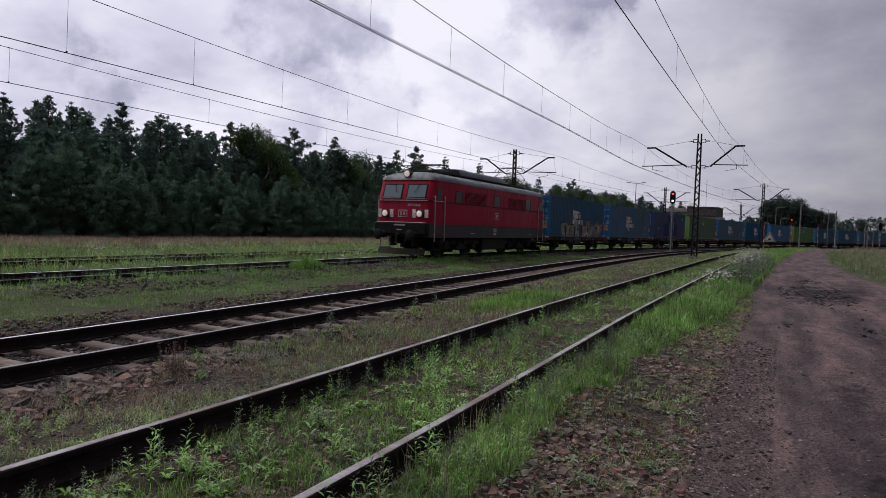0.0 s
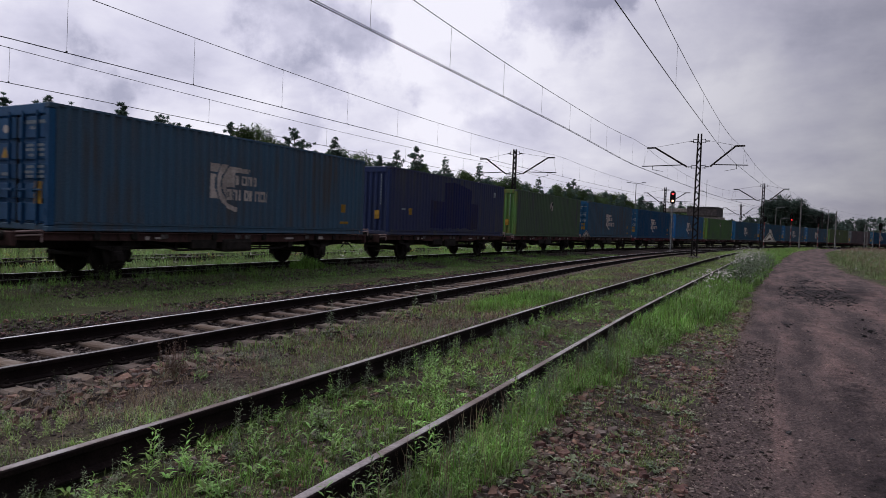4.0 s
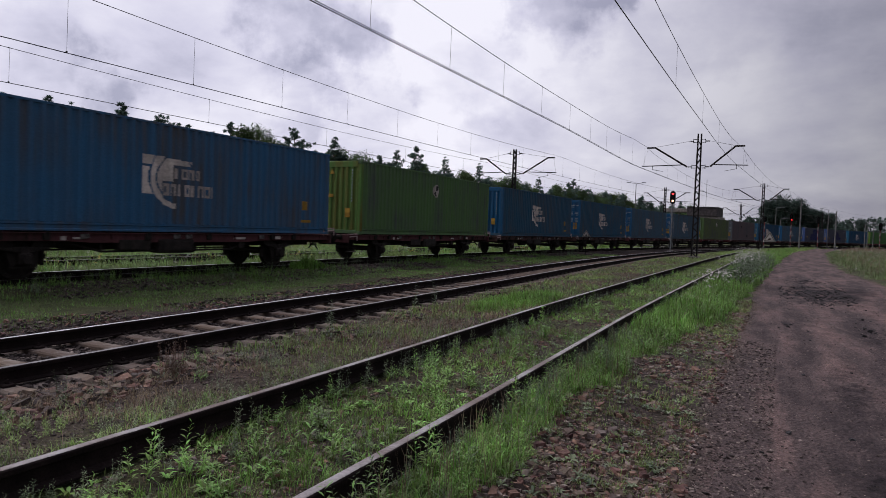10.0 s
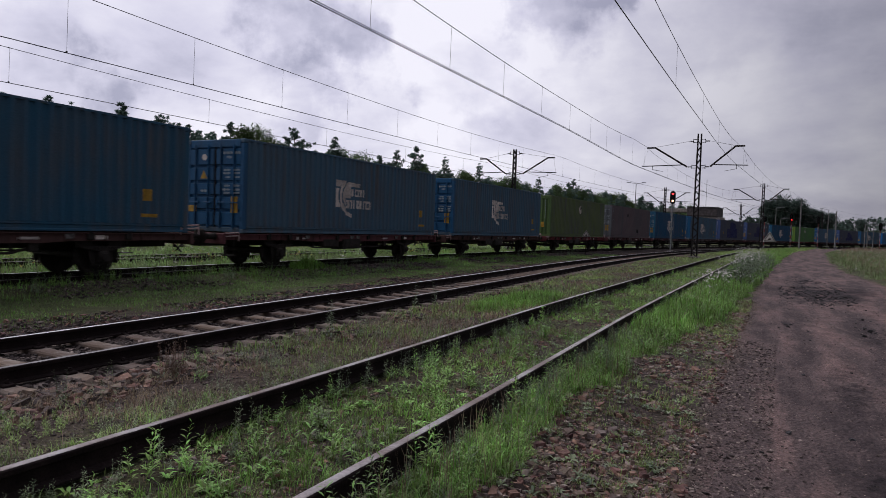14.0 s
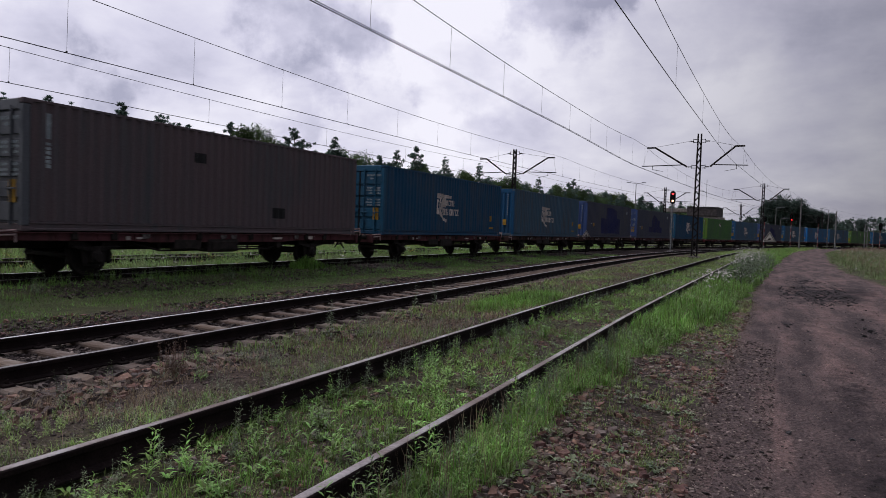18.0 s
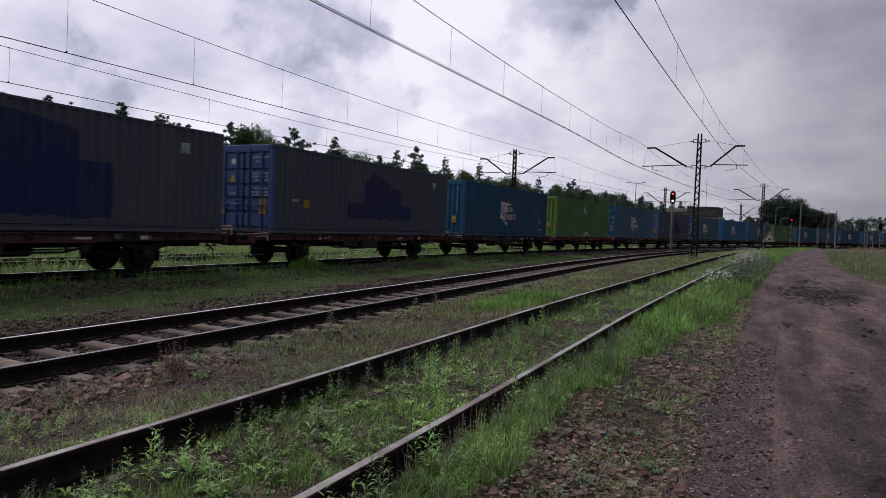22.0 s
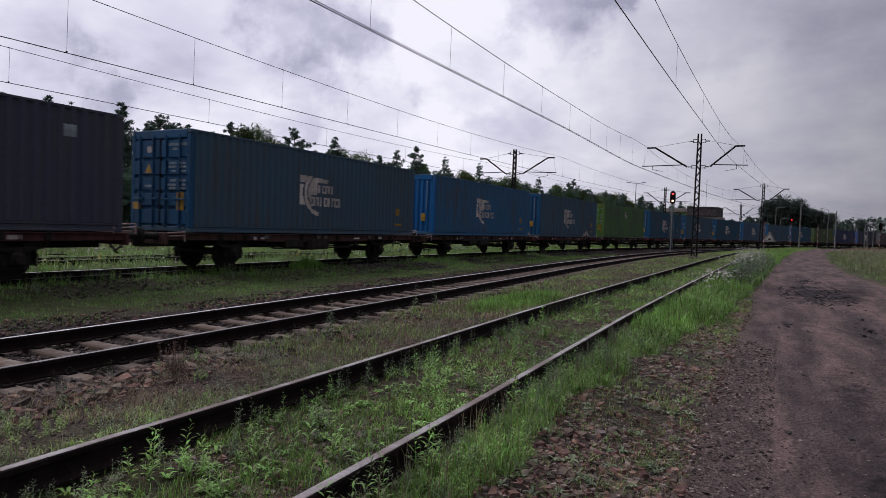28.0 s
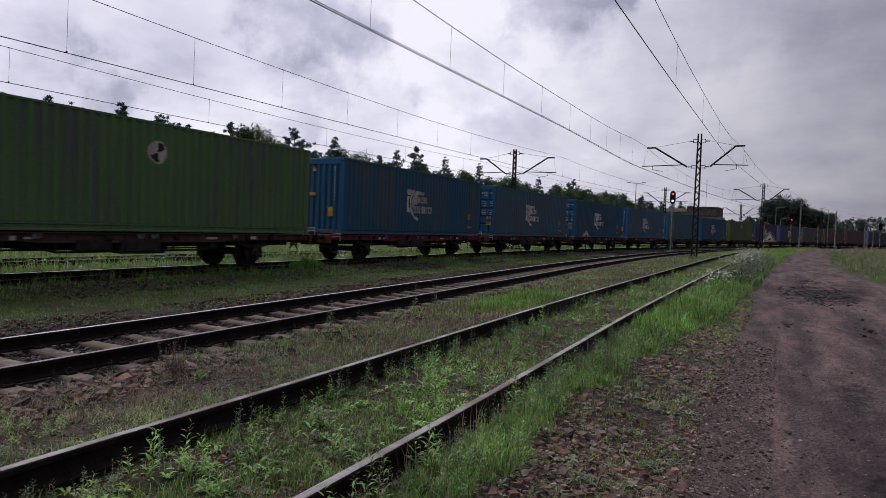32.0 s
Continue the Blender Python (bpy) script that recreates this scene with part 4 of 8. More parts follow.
def roof_geo():
    g, vs, fs = Geo(), [], []
    pts = wave_points(0.15, BOX_L - 0.15)
    for y, d in pts:
        z = BOX_H - 0.012 + d * 0.6
        vs += [(-1.13, y, z), (1.13, y, z), (1.13, y, z - 0.004), (-1.13, y, z - 0.004)]
    for k in range(len(pts) - 1):
        for i in range(4):
            j = (i + 1) % 4
            fs.append((k * 4 + i, k * 4 + j, k * 4 + 4 + j, k * 4 + 4 + i))
    return g.add(vs, fs)


def door_geo():
    """One leaf, hinged at x = 0, reaching to x = 1.10; it faces -y."""
    def steps(a, b, panels):
        out = [(a, 0.0)]
        for p, q in panels:
            out += [(p, 0.0), (p + 0.018, 1.0), (q - 0.018, 1.0), (q, 0.0)]
        return out + [(b, 0.0)]
    xs = steps(0.0, 1.10, ((0.03, 0.26), (0.33, 0.80), (0.88, 1.08)))
    zl = steps(0.17, 2.63, ((0.21, 0.63), (0.72, 1.08), (1.16, 1.52), (1.60, 2.00), (2.08, 2.58)))
    w = len(xs)
    vs = [(x, 0.035 - 0.048 * min(a, b), z) for z, b in zl for x, a in xs]
    fs = [(j * w + i, j * w + i + 1, (j + 1) * w + i + 1, (j + 1) * w + i) for j in range(len(zl) - 1) for i in range(w - 1)]
    k = len(vs)
    vs += [(0.0, 0.06, 0.17), (1.10, 0.06, 0.17), (1.10, 0.06, 2.63), (0.0, 0.06, 2.63)]
    m = len(zl)
    fs += [(k, k + 3, k + 2, k + 1), tuple(range(w)) + (k + 1, k), tuple(range((m - 1) * w, m * w)) + (k + 2, k + 3), tuple(range(0, m * w, w)) + (k + 3, k), tuple(range(w - 1, m * w, w)) + (k + 2, k + 1)]
    return Geo().add(vs, fs)


def make_container(colour, door_front, logo="", graffiti=False, label=""):
    """A 40-foot high box, from y = 0 at its front to BOX_L, standing on z = 0."""
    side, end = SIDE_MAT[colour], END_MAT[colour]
    th = tagged(new("shipping_container"), label, "shipping container", group="containers on the train")
    turn = pose(0, 0, 0) if door_front else pose(0, BOX_L, 0, 0, 0, 180)

    def put(name, key, mat, build, parent=th, at=None, lab=""):
        ob = part(name, shared(key, mat, build), None, parent, lab)
        ob.matrix_basis = (turn if parent is th else Matrix()) @ (at if at is not None else Matrix())
        return ob
    for s in (-1, 1):
        put("side_wall", "side_wall" + "lr"[s > 0], side, lambda: side_geo(s))
        put("top_rail", "top_rail", side, lambda: Geo().box(0, BOX_L / 2, BOX_H - 0.032, 0.05, BOX_L - 0.34, 0.06, 0.004), at=Matrix.Translation((s * (BOX_W / 2 - 0.030), 0, 0)))
        put("bottom_rail", "bottom_rail", side, lambda: Geo().sweep([(-0.03, 0.02), (0.024, 0.02), (0.024, 0.06), (-0.008, 0.075), (-0.008, 0.155), (0.018, 0.17), (0.018, 0.20), (-0.012, 0.205), (-0.012, 0.24), (-0.03, 0.24)], [(0, 0.17, 0), (0, BOX_L - 0.17, 0)]), at=pose(s * (BOX_W / 2 - 0.026), 0 if s > 0 else BOX_L, 0, 0, 0, 0 if s > 0 else 180))
        for y in (0.085, BOX_L - 0.085):
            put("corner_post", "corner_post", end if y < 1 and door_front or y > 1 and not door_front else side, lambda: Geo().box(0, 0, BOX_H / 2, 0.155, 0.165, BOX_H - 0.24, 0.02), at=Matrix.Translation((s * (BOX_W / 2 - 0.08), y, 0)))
            for z in (0.059, BOX_H - 0.059):
                put("corner_casting", "corner_casting", side, lambda: Geo().box(0, 0, 0, 0.162, 0.178, 0.118, 0.014).box(0.075, 0, 0, 0.02, 0.08, 0.055, 0.01), at=pose(s * (BOX_W / 2 - 0.079), y, z, 0, 0, 0 if s > 0 else 180))
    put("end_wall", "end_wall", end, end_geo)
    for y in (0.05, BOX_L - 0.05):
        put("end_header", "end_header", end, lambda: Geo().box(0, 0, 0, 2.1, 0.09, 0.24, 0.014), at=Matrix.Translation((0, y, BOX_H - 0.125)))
        put("end_sill", "end_sill", side, lambda: Geo().box(0, 0, 0, 2.1, 0.09, 0.14, 0.014), at=Matrix.Translation((0, y, 0.09)))
    put("roof", "roof", side, roof_geo)
    put("floor", "container_floor", M["bogie"], lambda: Geo().box(0, BOX_L / 2, 0.10, 2.3, BOX_L - 0.4, 0.10, 0.01))
    for s in (-1, 1):
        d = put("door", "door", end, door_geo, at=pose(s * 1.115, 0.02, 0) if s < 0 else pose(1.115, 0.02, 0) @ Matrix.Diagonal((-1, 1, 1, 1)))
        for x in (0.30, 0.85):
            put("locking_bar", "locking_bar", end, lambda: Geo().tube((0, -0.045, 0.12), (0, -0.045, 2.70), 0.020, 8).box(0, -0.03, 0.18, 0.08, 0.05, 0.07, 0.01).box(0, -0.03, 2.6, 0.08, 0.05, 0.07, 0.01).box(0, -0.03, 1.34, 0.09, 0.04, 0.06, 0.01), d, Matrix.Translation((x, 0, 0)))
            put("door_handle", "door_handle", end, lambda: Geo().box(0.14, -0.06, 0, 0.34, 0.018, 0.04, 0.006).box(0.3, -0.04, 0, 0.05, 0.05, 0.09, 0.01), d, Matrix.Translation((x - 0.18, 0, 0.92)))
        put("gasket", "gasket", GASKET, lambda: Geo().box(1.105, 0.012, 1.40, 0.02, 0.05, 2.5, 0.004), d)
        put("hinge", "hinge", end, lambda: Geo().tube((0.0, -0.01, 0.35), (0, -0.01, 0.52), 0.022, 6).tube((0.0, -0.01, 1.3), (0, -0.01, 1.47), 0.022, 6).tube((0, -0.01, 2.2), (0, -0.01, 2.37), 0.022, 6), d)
        # placards and painted lines of writing on the leaf
        if s > 0:
            put("placard", "placard_y", M["yellow_paint"], lambda: Geo().box(0.27, -0.018, 0.86, 0.28, 0.012, 0.50, 0.003), d, lab="yellow placard")
            put("writing", "bars_a", M["stencil"], lambda: writing_bars(((0.04, 2.44, 0.24, 0.09), (0.36, 2.44, 0.40, 0.09), (0.84, 2.44, 0.06, 0.09), (0.40, 2.31, 0.22, 0.08))), d, lab="white painted line of lettering")
            for q, (z, w) in enumerate(((1.92, 0.26), (1.82, 0.30), (1.70, 0.20), (1.44, 0.24), (1.32, 0.32), (1.22, 0.26))):
                for x0 in (0.06, 0.46):
                    put("writing", "bars_c%d" % q, M["stencil"], lambda: writing_bars(((0.0, 0.0, w, 0.07),)), d, Matrix.Translation((x0, 0, z)))
        else:
            put("placard", "placard_s", M["yellow_paint"], lambda: Geo().add([(0.5, -0.018, 1.66), (0.78, -0.018, 1.66), (0.64, -0.018, 1.92), (0.5, -0.006, 1.66), (0.78, -0.006, 1.66), (0.64, -0.006, 1.92)], [(0, 1, 2), (3, 5, 4), (0, 3, 4, 1), (1, 4, 5, 2), (2, 5, 3, 0)]), d, lab="yellow triangular placard")
            put("writing", "bars_b", M["logo_white"], lambda: Geo().lathe([(-0.004, 0.0), (-0.004, 0.10), (0.006, 0.10), (0.006, 0.0)], "Y", (0.66, -0.016, 2.32), 14), d, lab="white oval label")
            put("writing", "bars_d", M["stencil"], lambda: writing_bars(((0.50, 1.28, 0.30, 0.08),)), d, lab="white painted lettering")
            put("placard", "placard_w", M["yellow_paint"], lambda: Geo().box(0.16, -0.016, 0.72, 0.34, 0.012, 0.20, 0.003), d, lab="yellow placard")
    # placards on the plain end
    if not colour.startswith("brown"):
        put("placard", "end_placard", M["yellow_paint"], lambda: Geo().box(-0.62, BOX_L + 0.004, 0.84, 0.24, 0.012, 0.36, 0.003), lab="yellow placard")
        put("placard", "end_placard_y", M["yellow_paint"], lambda: Geo().box(0.25, BOX_L + 0.004, 1.50, 0.30, 0.012, 0.13, 0.003), lab="small yellow placard")
        put("placard", "end_placard_t", M["yellow_paint"], lambda: Geo().slab([(-0.10, 0.0), (0.10, 0.0), (0.0, 0.18)], -0.006, 0.006, pose(0.18, BOX_L + 0.006, 2.36, 90, 0, 0)), lab="small yellow triangular placard")
    put("writing", "end_writing", M["stencil"], end_bars, lab="white column of small lettering")
    for s in (-1, 1):
        flip = pose(0, 0, 0) if s > 0 else pose(0, BOX_L, 0, 0, 0, 180)
        out = Matrix.Translation((BOX_W / 2 - 0.006, 0, 0))

        def mark(name, key, mat, build, lab=""):
            ob = part(name, shared(key, mat, build), None, th, lab)
            # marks read the same way on either side, whichever end leads
            ob.matrix_basis = flip @ out
        if logo == "logo":
            mark("painted_mark", "logo", M["logo_white"], lambda: side_paint(logo_shape, 4.5, 7.2, 0.62, 2.02, 0.02, 0.004, 0.026), "faded white striped mark")
            mark("writing", "stroke_rows", M["logo_white"], lambda: side_paint(stroke_rows, 5.1, 7.2, 0.9, 1.8, 0.02, 0.004, 0.026), "two rows of faded white strokes")
            mark("placard", "side_placard", M["yellow_paint"], lambda: side_paint(lambda y, z: (10.80 < y < 11.04 and 0.80 < z < 1.12) or (10.76 < y < 11.20 and 0.40 < z < 0.47), 10.7, 11.3, 0.36, 1.2), "small yellow placard")
        elif logo == "emblem":
            mark("painted_mark", "emblem", M["logo_white"], lambda: side_paint(emblem_shape, 5.7, 6.6, 1.7, 2.5, 0.02, 0.004, 0.03), "round white emblem")
            mark("painted_mark", "emblem_dark", GASKET, lambda: side_paint(emblem_dark, 5.7, 6.6, 1.7, 2.5, 0.02, 0.007, 0.03))
        elif logo == "patch":
            if door_front:
                mark("overpaint", "overpaint_low", PATCH, lambda: side_paint(patch_low, 3.9, 9.1, 0.4, 2.6, 0.04), "dark blue overpainted patch")
            else:
                mark("overpaint", "overpaint", PATCH, lambda: side_paint(patch_shape, 3.6, 8.9, 0.3, 2.7, 0.04), "dark blue overpainted patch")
            mark("placard", "white_placard", M["stencil"], lambda: side_paint(lambda y, z: 10.7 < y < 11.0 and 2.15 < z < 2.45, 10.6, 11.1, 2.1, 2.5), "small white placard")
            mark("placard", "faint_placard", M["yellow_paint"], lambda: side_paint(lambda y, z: 1.64 < y < 1.92 and 0.90 < z < 1.18, 1.5, 2.0, 0.8, 1.3), "small faded yellow placard")
            mark("writing", "side_writing", M["stencil"], lambda: side_paint(lambda y, z: 0.98 < y < 1.34 and 1.08 < z < 1.16, 0.9, 1.4, 1.0, 1.3, 0.02), "white painted line of lettering")
        elif colour == "brown":
            mark("overpaint", "dark_square", GASKET, lambda: side_paint(lambda y, z: (4.55 < y < 5.0 and 1.95 < z < 2.22) or (7.66 < y < 8.28 and 0.48 < z < 0.82), 4.4, 8.4, 0.4, 2.4), "dark painted-over squares")
            mark("writing", "upright_writing", M["stencil"], lambda: side_paint(lambda y, z: 0.50 < y < 0.62 and (2.05 < z < 2.6 or (1.35 < z < 2.0 and z % 0.1 < 0.07)), 0.4, 0.7, 1.3, 2.7, 0.02), "white upright line of lettering")
        if graffiti and s > 0:
            mark("graffiti", "graffiti_line", GRAFFITI_LINE, lambda: side_paint(lambda y, z: graffiti_shape(y, z, 0.05), 2.0, 11.6, 0.0, 1.30), "black outline of sprayed shapes")
            mark("graffiti", "graffiti", GRAFFITI, lambda: side_paint(graffiti_shape, 2.0, 11.6, 0.0, 1.30, 0.03, 0.008, 0.04), "silver sprayed shapes")
            mark("graffiti", "graffiti_warm", GRAFFITI_WARM, lambda: side_paint(graffiti_glint, 6.4, 11.9, 0.1, 1.3, 0.03, 0.012, 0.04), "orange sprayed strokes")
            mark("graffiti", "graffiti_rim", GRAFFITI_RIM, lambda: side_paint(rim_shape, 2.1, 5.3, 0.6, 1.2, 0.03, 0.012, 0.04), "yellowish sprayed rim")
    return th


def writing_bars(rows):
    g = Geo()
    for x, z, w, h in rows:
        n = max(1, int(w / 0.06))
        for i in range(n):
            g.box(x + (i + 0.5) * w / n, -0.018, z, w / n * 0.62, 0.010, h * (0.75 + 0.25 * (i % 2)))
    return g


def end_bars():
    g = Geo()
    for i in range(11):
        g.box(-0.80, BOX_L + 0.004, 2.50 - i * 0.12, 0.045, 0.010, 0.075)
    return g


# ---- flat wagons
def wheelset_geo(radius=0.46, gauge=0.7535):
    g = Geo().lathe([(-1.02, 0.0), (-1.02, 0.06), (-0.8, 0.075), (0.8, 0.075), (1.02, 0.06), (1.02, 0.0)], "X", n=12)
    for s in (-1, 1):
        prof = [(s * 0.69, 0.09), (s * 0.70, 0.12), (s * 0.735, radius * 0.62), (s * 0.70, radius * 0.84), (s * 0.685, radius + 0.028), (s * 0.715, radius + 0.028), (s * 0.725, radius + 0.003), (s * 0.82, radius - 0.004), (s * 0.825, radius * 0.86), (s * 0.76, radius * 0.80), (s * 0.765, radius * 0.55), (s * 0.80, 0.13), (s * 0.82, 0.09)]
        g.lathe(prof, "X", n=24)
    return g


def axle_guard_geo(s):
    """A pressed axle guard with its axle box, leaf spring and hangers, on one side of a single axle."""
    x = s * 1.0
    g = Geo()
    for q in (-1, 1):
        pts = [(q * 0.78, 0.92), (q * 0.30, 0.92), (q * 0.15, 0.70), (q * 0.15, 0.30), (q * 0.27, 0.30), (q * 0.34, 0.62)]
        n = len(pts)
        vs = [(x - 0.012, y, z) for y, z in pts] + [(x + 0.012, y, z) for y, z in pts]
        g.add(vs, [(i, (i + 1) % n, n + (i + 1) % n, n + i) for i in range(n)] + [tuple(range(n)), tuple(range(n, 2 * n))[::-1]])
        g.tube((x + s * 0.05, q * 0.62, 0.72), (x + s * 0.05, q * 0.70, 0.94), 0.024, 6)
        g.box(x + s * 0.05, q * 0.70, 0.90, 0.12, 0.14, 0.10, 0.015)
        g.box(x * 0.80, q * 0.52, 0.48, 0.12, 0.09, 0.36, 0.02)
    for i in range(6):
        w, z = 1.30 - 0.17 * i, 0.715 - 0.018 * i
        g.box(x + s * 0.05, 0, z, 0.10, w, 0.015, 0.003)
    g.box(x, 0, 0.27, 0.03, 0.56, 0.04, 0.006)
    g.box(x + s * 0.03, 0, 0.47, 0.24, 0.27, 0.28, 0.03)
    g.lathe([(s * 0.0, 0.0), (s * 0.0, 0.11), (s * 0.06, 0.10), (s * 0.07, 0.0)], "X", (x + s * 0.15, 0, 0.46), 12)
    g.box(x + s * 0.05, 0, 0.66, 0.14, 0.16, 0.16, 0.02)
    return g


def make_wagon(sill, label):
    """A flat container wagon. y = 0 is the front of the box that it carries."""
    th = tagged(new("container_wagon"), label, "flat wagon", group="flat wagons of the train")
    mid = WAGON_MID
    y0, y1 = mid - 6.50, mid + 6.50

    def put(name, key, mat, build, parent=th, at=None, lab="", smooth=False):
        ob = part(name, shared(key, mat, build, smooth), None, parent, lab)
        if at is not None:
            ob.matrix_basis = at
        return ob

    def sill_geo():
        g = Geo()
        # a channel, a little deeper between the axles
        out = [(y0, DECK - 0.03), (y1, DECK - 0.03), (y1, DECK - 0.20), (mid + 3.1, DECK - 0.22), (mid + 2.5, DECK - 0.26), (mid - 2.5, DECK - 0.26), (mid - 3.1, DECK - 0.22), (y0, DECK - 0.20)]
        n = len(out)
        vs = [(-0.012, y, z) for y, z in out] + [(0.012, y, z) for y, z in out]
        g.add(vs, [(i, (i + 1) % n, n + (i + 1) % n, n + i) for i in range(n)] + [tuple(range(n)), tuple(range(n, 2 * n))[::-1]])
        g.box(0.03, mid, DECK - 0.03, 0.10, y1 - y0, 0.025, 0.005)
        for k in range(13):
            g.box(0.025, y0 + 0.5 + k * (y1 - y0 - 1.0) / 12, DECK - 0.11, 0.05, 0.03, 0.15, 0.005)
        return g
    for s in (-1, 1):
        put("side_sill", "side_sill", sill, sill_geo, at=pose(s * 1.13, 0 if s > 0 else 2 * mid, 0, 0, 0, 0 if s > 0 else 180))
        put("side_step", "side_step", M["bogie"], lambda: Geo().box(0, 0, 0.42, 0.24, 0.36, 0.025, 0.005).tube((0, -0.16, 0.42), (0, -0.16, 0.9), 0.014, 5).tube((0, 0.16, 0.42), (0, 0.16, 0.9), 0.014, 5), at=Matrix.Translation((s * 1.12, y0 + 0.3 if s > 0 else y1 - 0.3, 0)))
    put("centre_sill", "centre_sill", M["bogie"], lambda: Geo().box(0, mid, DECK - 0.25, 0.40, y1 - y0, 0.34, 0.02))
    put("cross_members", "cross_members", M["bogie"], lambda: cross_geo(mid, y0, y1))
    for k, y in enumerate((y0 - 0.02, y1 + 0.02)):
        s = -1 if k == 0 else 1
        hs = put("headstock", "headstock", sill, lambda: Geo().box(0, 0, DECK - 0.16, 2.5, 0.10, 0.32, 0.02), at=Matrix.Translation((0, y, 0)))
        for x in (-0.875, 0.875):
            put("buffer", "buffer", M["bogie"], lambda: Geo().lathe([(-0.02, 0.0), (-0.02, 0.11), (0.05, 0.11), (0.06, 0.085), (0.34, 0.08), (0.35, 0.06), (0.50, 0.06), (0.505, 0.20), (0.52, 0.225), (0.54, 0.215), (0.545, 0.0)], "Y", n=16), hs, pose(x, s * 0.02, DECK - 0.10, 0, 0, 0 if s > 0 else 180), smooth=True)
        put("coupling_hook", "coupling_hook", M["bogie"], lambda: Geo().box(0, 0.18, DECK - 0.12, 0.07, 0.36, 0.10, 0.02).tube((0, 0.34, DECK - 0.12), (0, 0.40, DECK - 0.40), 0.03, 6).box(0, 0.42, DECK - 0.42, 0.16, 0.06, 0.06, 0.02), hs, pose(0, s * 0.03, 0, 0, 0, 0 if s > 0 else 180))
        put("brake_hose", "brake_hose", M["black_paint"], lambda: hose_geo(), hs, pose(0, s * 0.03, 0, 0, 0, 0 if s > 0 else 180))
    put("brake_rod", "brake_rod", M["bogie"], lambda: Geo().tube((0.25, mid - 3.4, 0.62), (0.25, mid + 3.4, 0.62), 0.022, 6).tube((-0.3, mid - 3.0, 0.58), (-0.3, mid + 2.0, 0.58), 0.018, 6))
    put("air_tank", "air_tank", M["bogie"], lambda: Geo().lathe([(-0.55, 0.0), (-0.52, 0.14), (-0.45, 0.17), (0.45, 0.17), (0.52, 0.14), (0.55, 0.0)], "Y", (-0.6, mid + 1.5, 0.58), 14), smooth=True)
    put("brake_lever_box", "brake_box", M["bogie"], lambda: Geo().box(1.02, mid - 1.35, 0.76, 0.30, 0.90, 0.26, 0.02).tube((1.1, mid - 1.2, 0.66), (1.2, mid - 1.0, 0.62), 0.02, 6).box(1.05, mid + 2.35, 0.74, 0.10, 0.22, 0.24, 0.02))
    put("battery_box", "underfloor_box", M["bogie"], lambda: Geo().box(0.98, mid - 0.1, 0.72, 0.42, 1.15, 0.36, 0.03).box(1.20, mid - 0.1, 0.72, 0.02, 0.9, 0.24, 0.008))
    put("truss_bar", "truss_bar", M["bogie"], lambda: Geo().tube((1.02, mid - 3.0, 0.80), (1.02, mid - 2.2, 0.60), 0.028, 6).tube((1.02, mid - 2.2, 0.60), (1.02, mid + 1.9, 0.60), 0.028, 6).tube((1.02, mid + 1.9, 0.60), (1.02, mid + 2.6, 0.80), 0.028, 6).box(1.02, mid - 2.2, 0.72, 0.05, 0.07, 0.26, 0.01).box(1.02, mid - 0.95, 0.72, 0.05, 0.07, 0.26, 0.01).box(1.02, mid + 1.9, 0.72, 0.05, 0.07, 0.26, 0.01).box(1.02, mid + 1.0, 0.72, 0.05, 0.05, 0.26, 0.01))
    put("far_truss_bar", "far_truss_bar", M["bogie"], lambda: Geo().tube((-1.02, mid - 2.9, 0.80), (-1.02, mid - 1.9, 0.58), 0.028, 6).tube((-1.02, mid - 1.9, 0.58), (-1.02, mid + 2.2, 0.58), 0.028, 6).box(-1.0, mid + 0.9, 0.74, 0.30, 0.8, 0.30, 0.02))
    for s in (-1, 1):
        put("end_handrail", "end_handrail", M["rail_paint"], lambda: Geo().tube((1.18, -0.30, 0.0), (1.18, 0.30, 0.03), 0.022, 6).tube((1.18, -0.30, 0.09), (1.18, 0.30, 0.12), 0.018, 6).tube((1.18, -0.30, -0.16), (1.18, -0.30, 0.10), 0.018, 6).tube((1.18, 0.30, -0.14), (1.18, 0.30, 0.12), 0.018, 6), at=pose(0, y1 - 0.02 if s > 0 else y0 + 0.02, DECK + 0.10) if s > 0 else pose(0, y0 + 0.30, DECK - 0.10), lab="pale pinkish handrail")
    for y in (-2.7, -0.1, 0.3, 3.1):
        put("lashing_plate", "lashing_plate", M["worn_plate"], lambda: Geo().box(0, 0, 0, 0.03, 0.22, 0.13, 0.01).box(0.02, 0.03, 0.03, 0.02, 0.10, 0.05, 0.006), at=pose(1.17, mid + y, DECK - 0.10, 8, 0, 0), lab="worn grey lashing plate")
    for q, (y, z, w, h) in enumerate(((3.9, 0.13, 0.30, 0.10), (-3.2, 0.15, 0.12, 0.10), (-2.9, 0.15, 0.22, 0.05), (2.2, 0.15, 0.45, 0.06))):
        put("placard", "wagon_placard%d" % q, M["logo_white"], lambda: Geo().box(1.150, mid + y, DECK - z, 0.008, w, h), lab="white lettering bar")
    for s in (-1, 1):
        for y in (mid - 4.6, mid - 3.6, mid - 1.0, mid + 1.0, mid + 3.6, mid + 4.6):
            put("stake_pocket", "stake_pocket", M["bogie"], lambda: Geo().box(0, 0, DECK - 0.11, 0.07, 0.16, 0.16, 0.012).box(0.02, 0, DECK - 0.02, 0.06, 0.10, 0.05, 0.008), at=pose(s * 1.175, y, 0, 0, 0, 0 if s > 0 else 180))
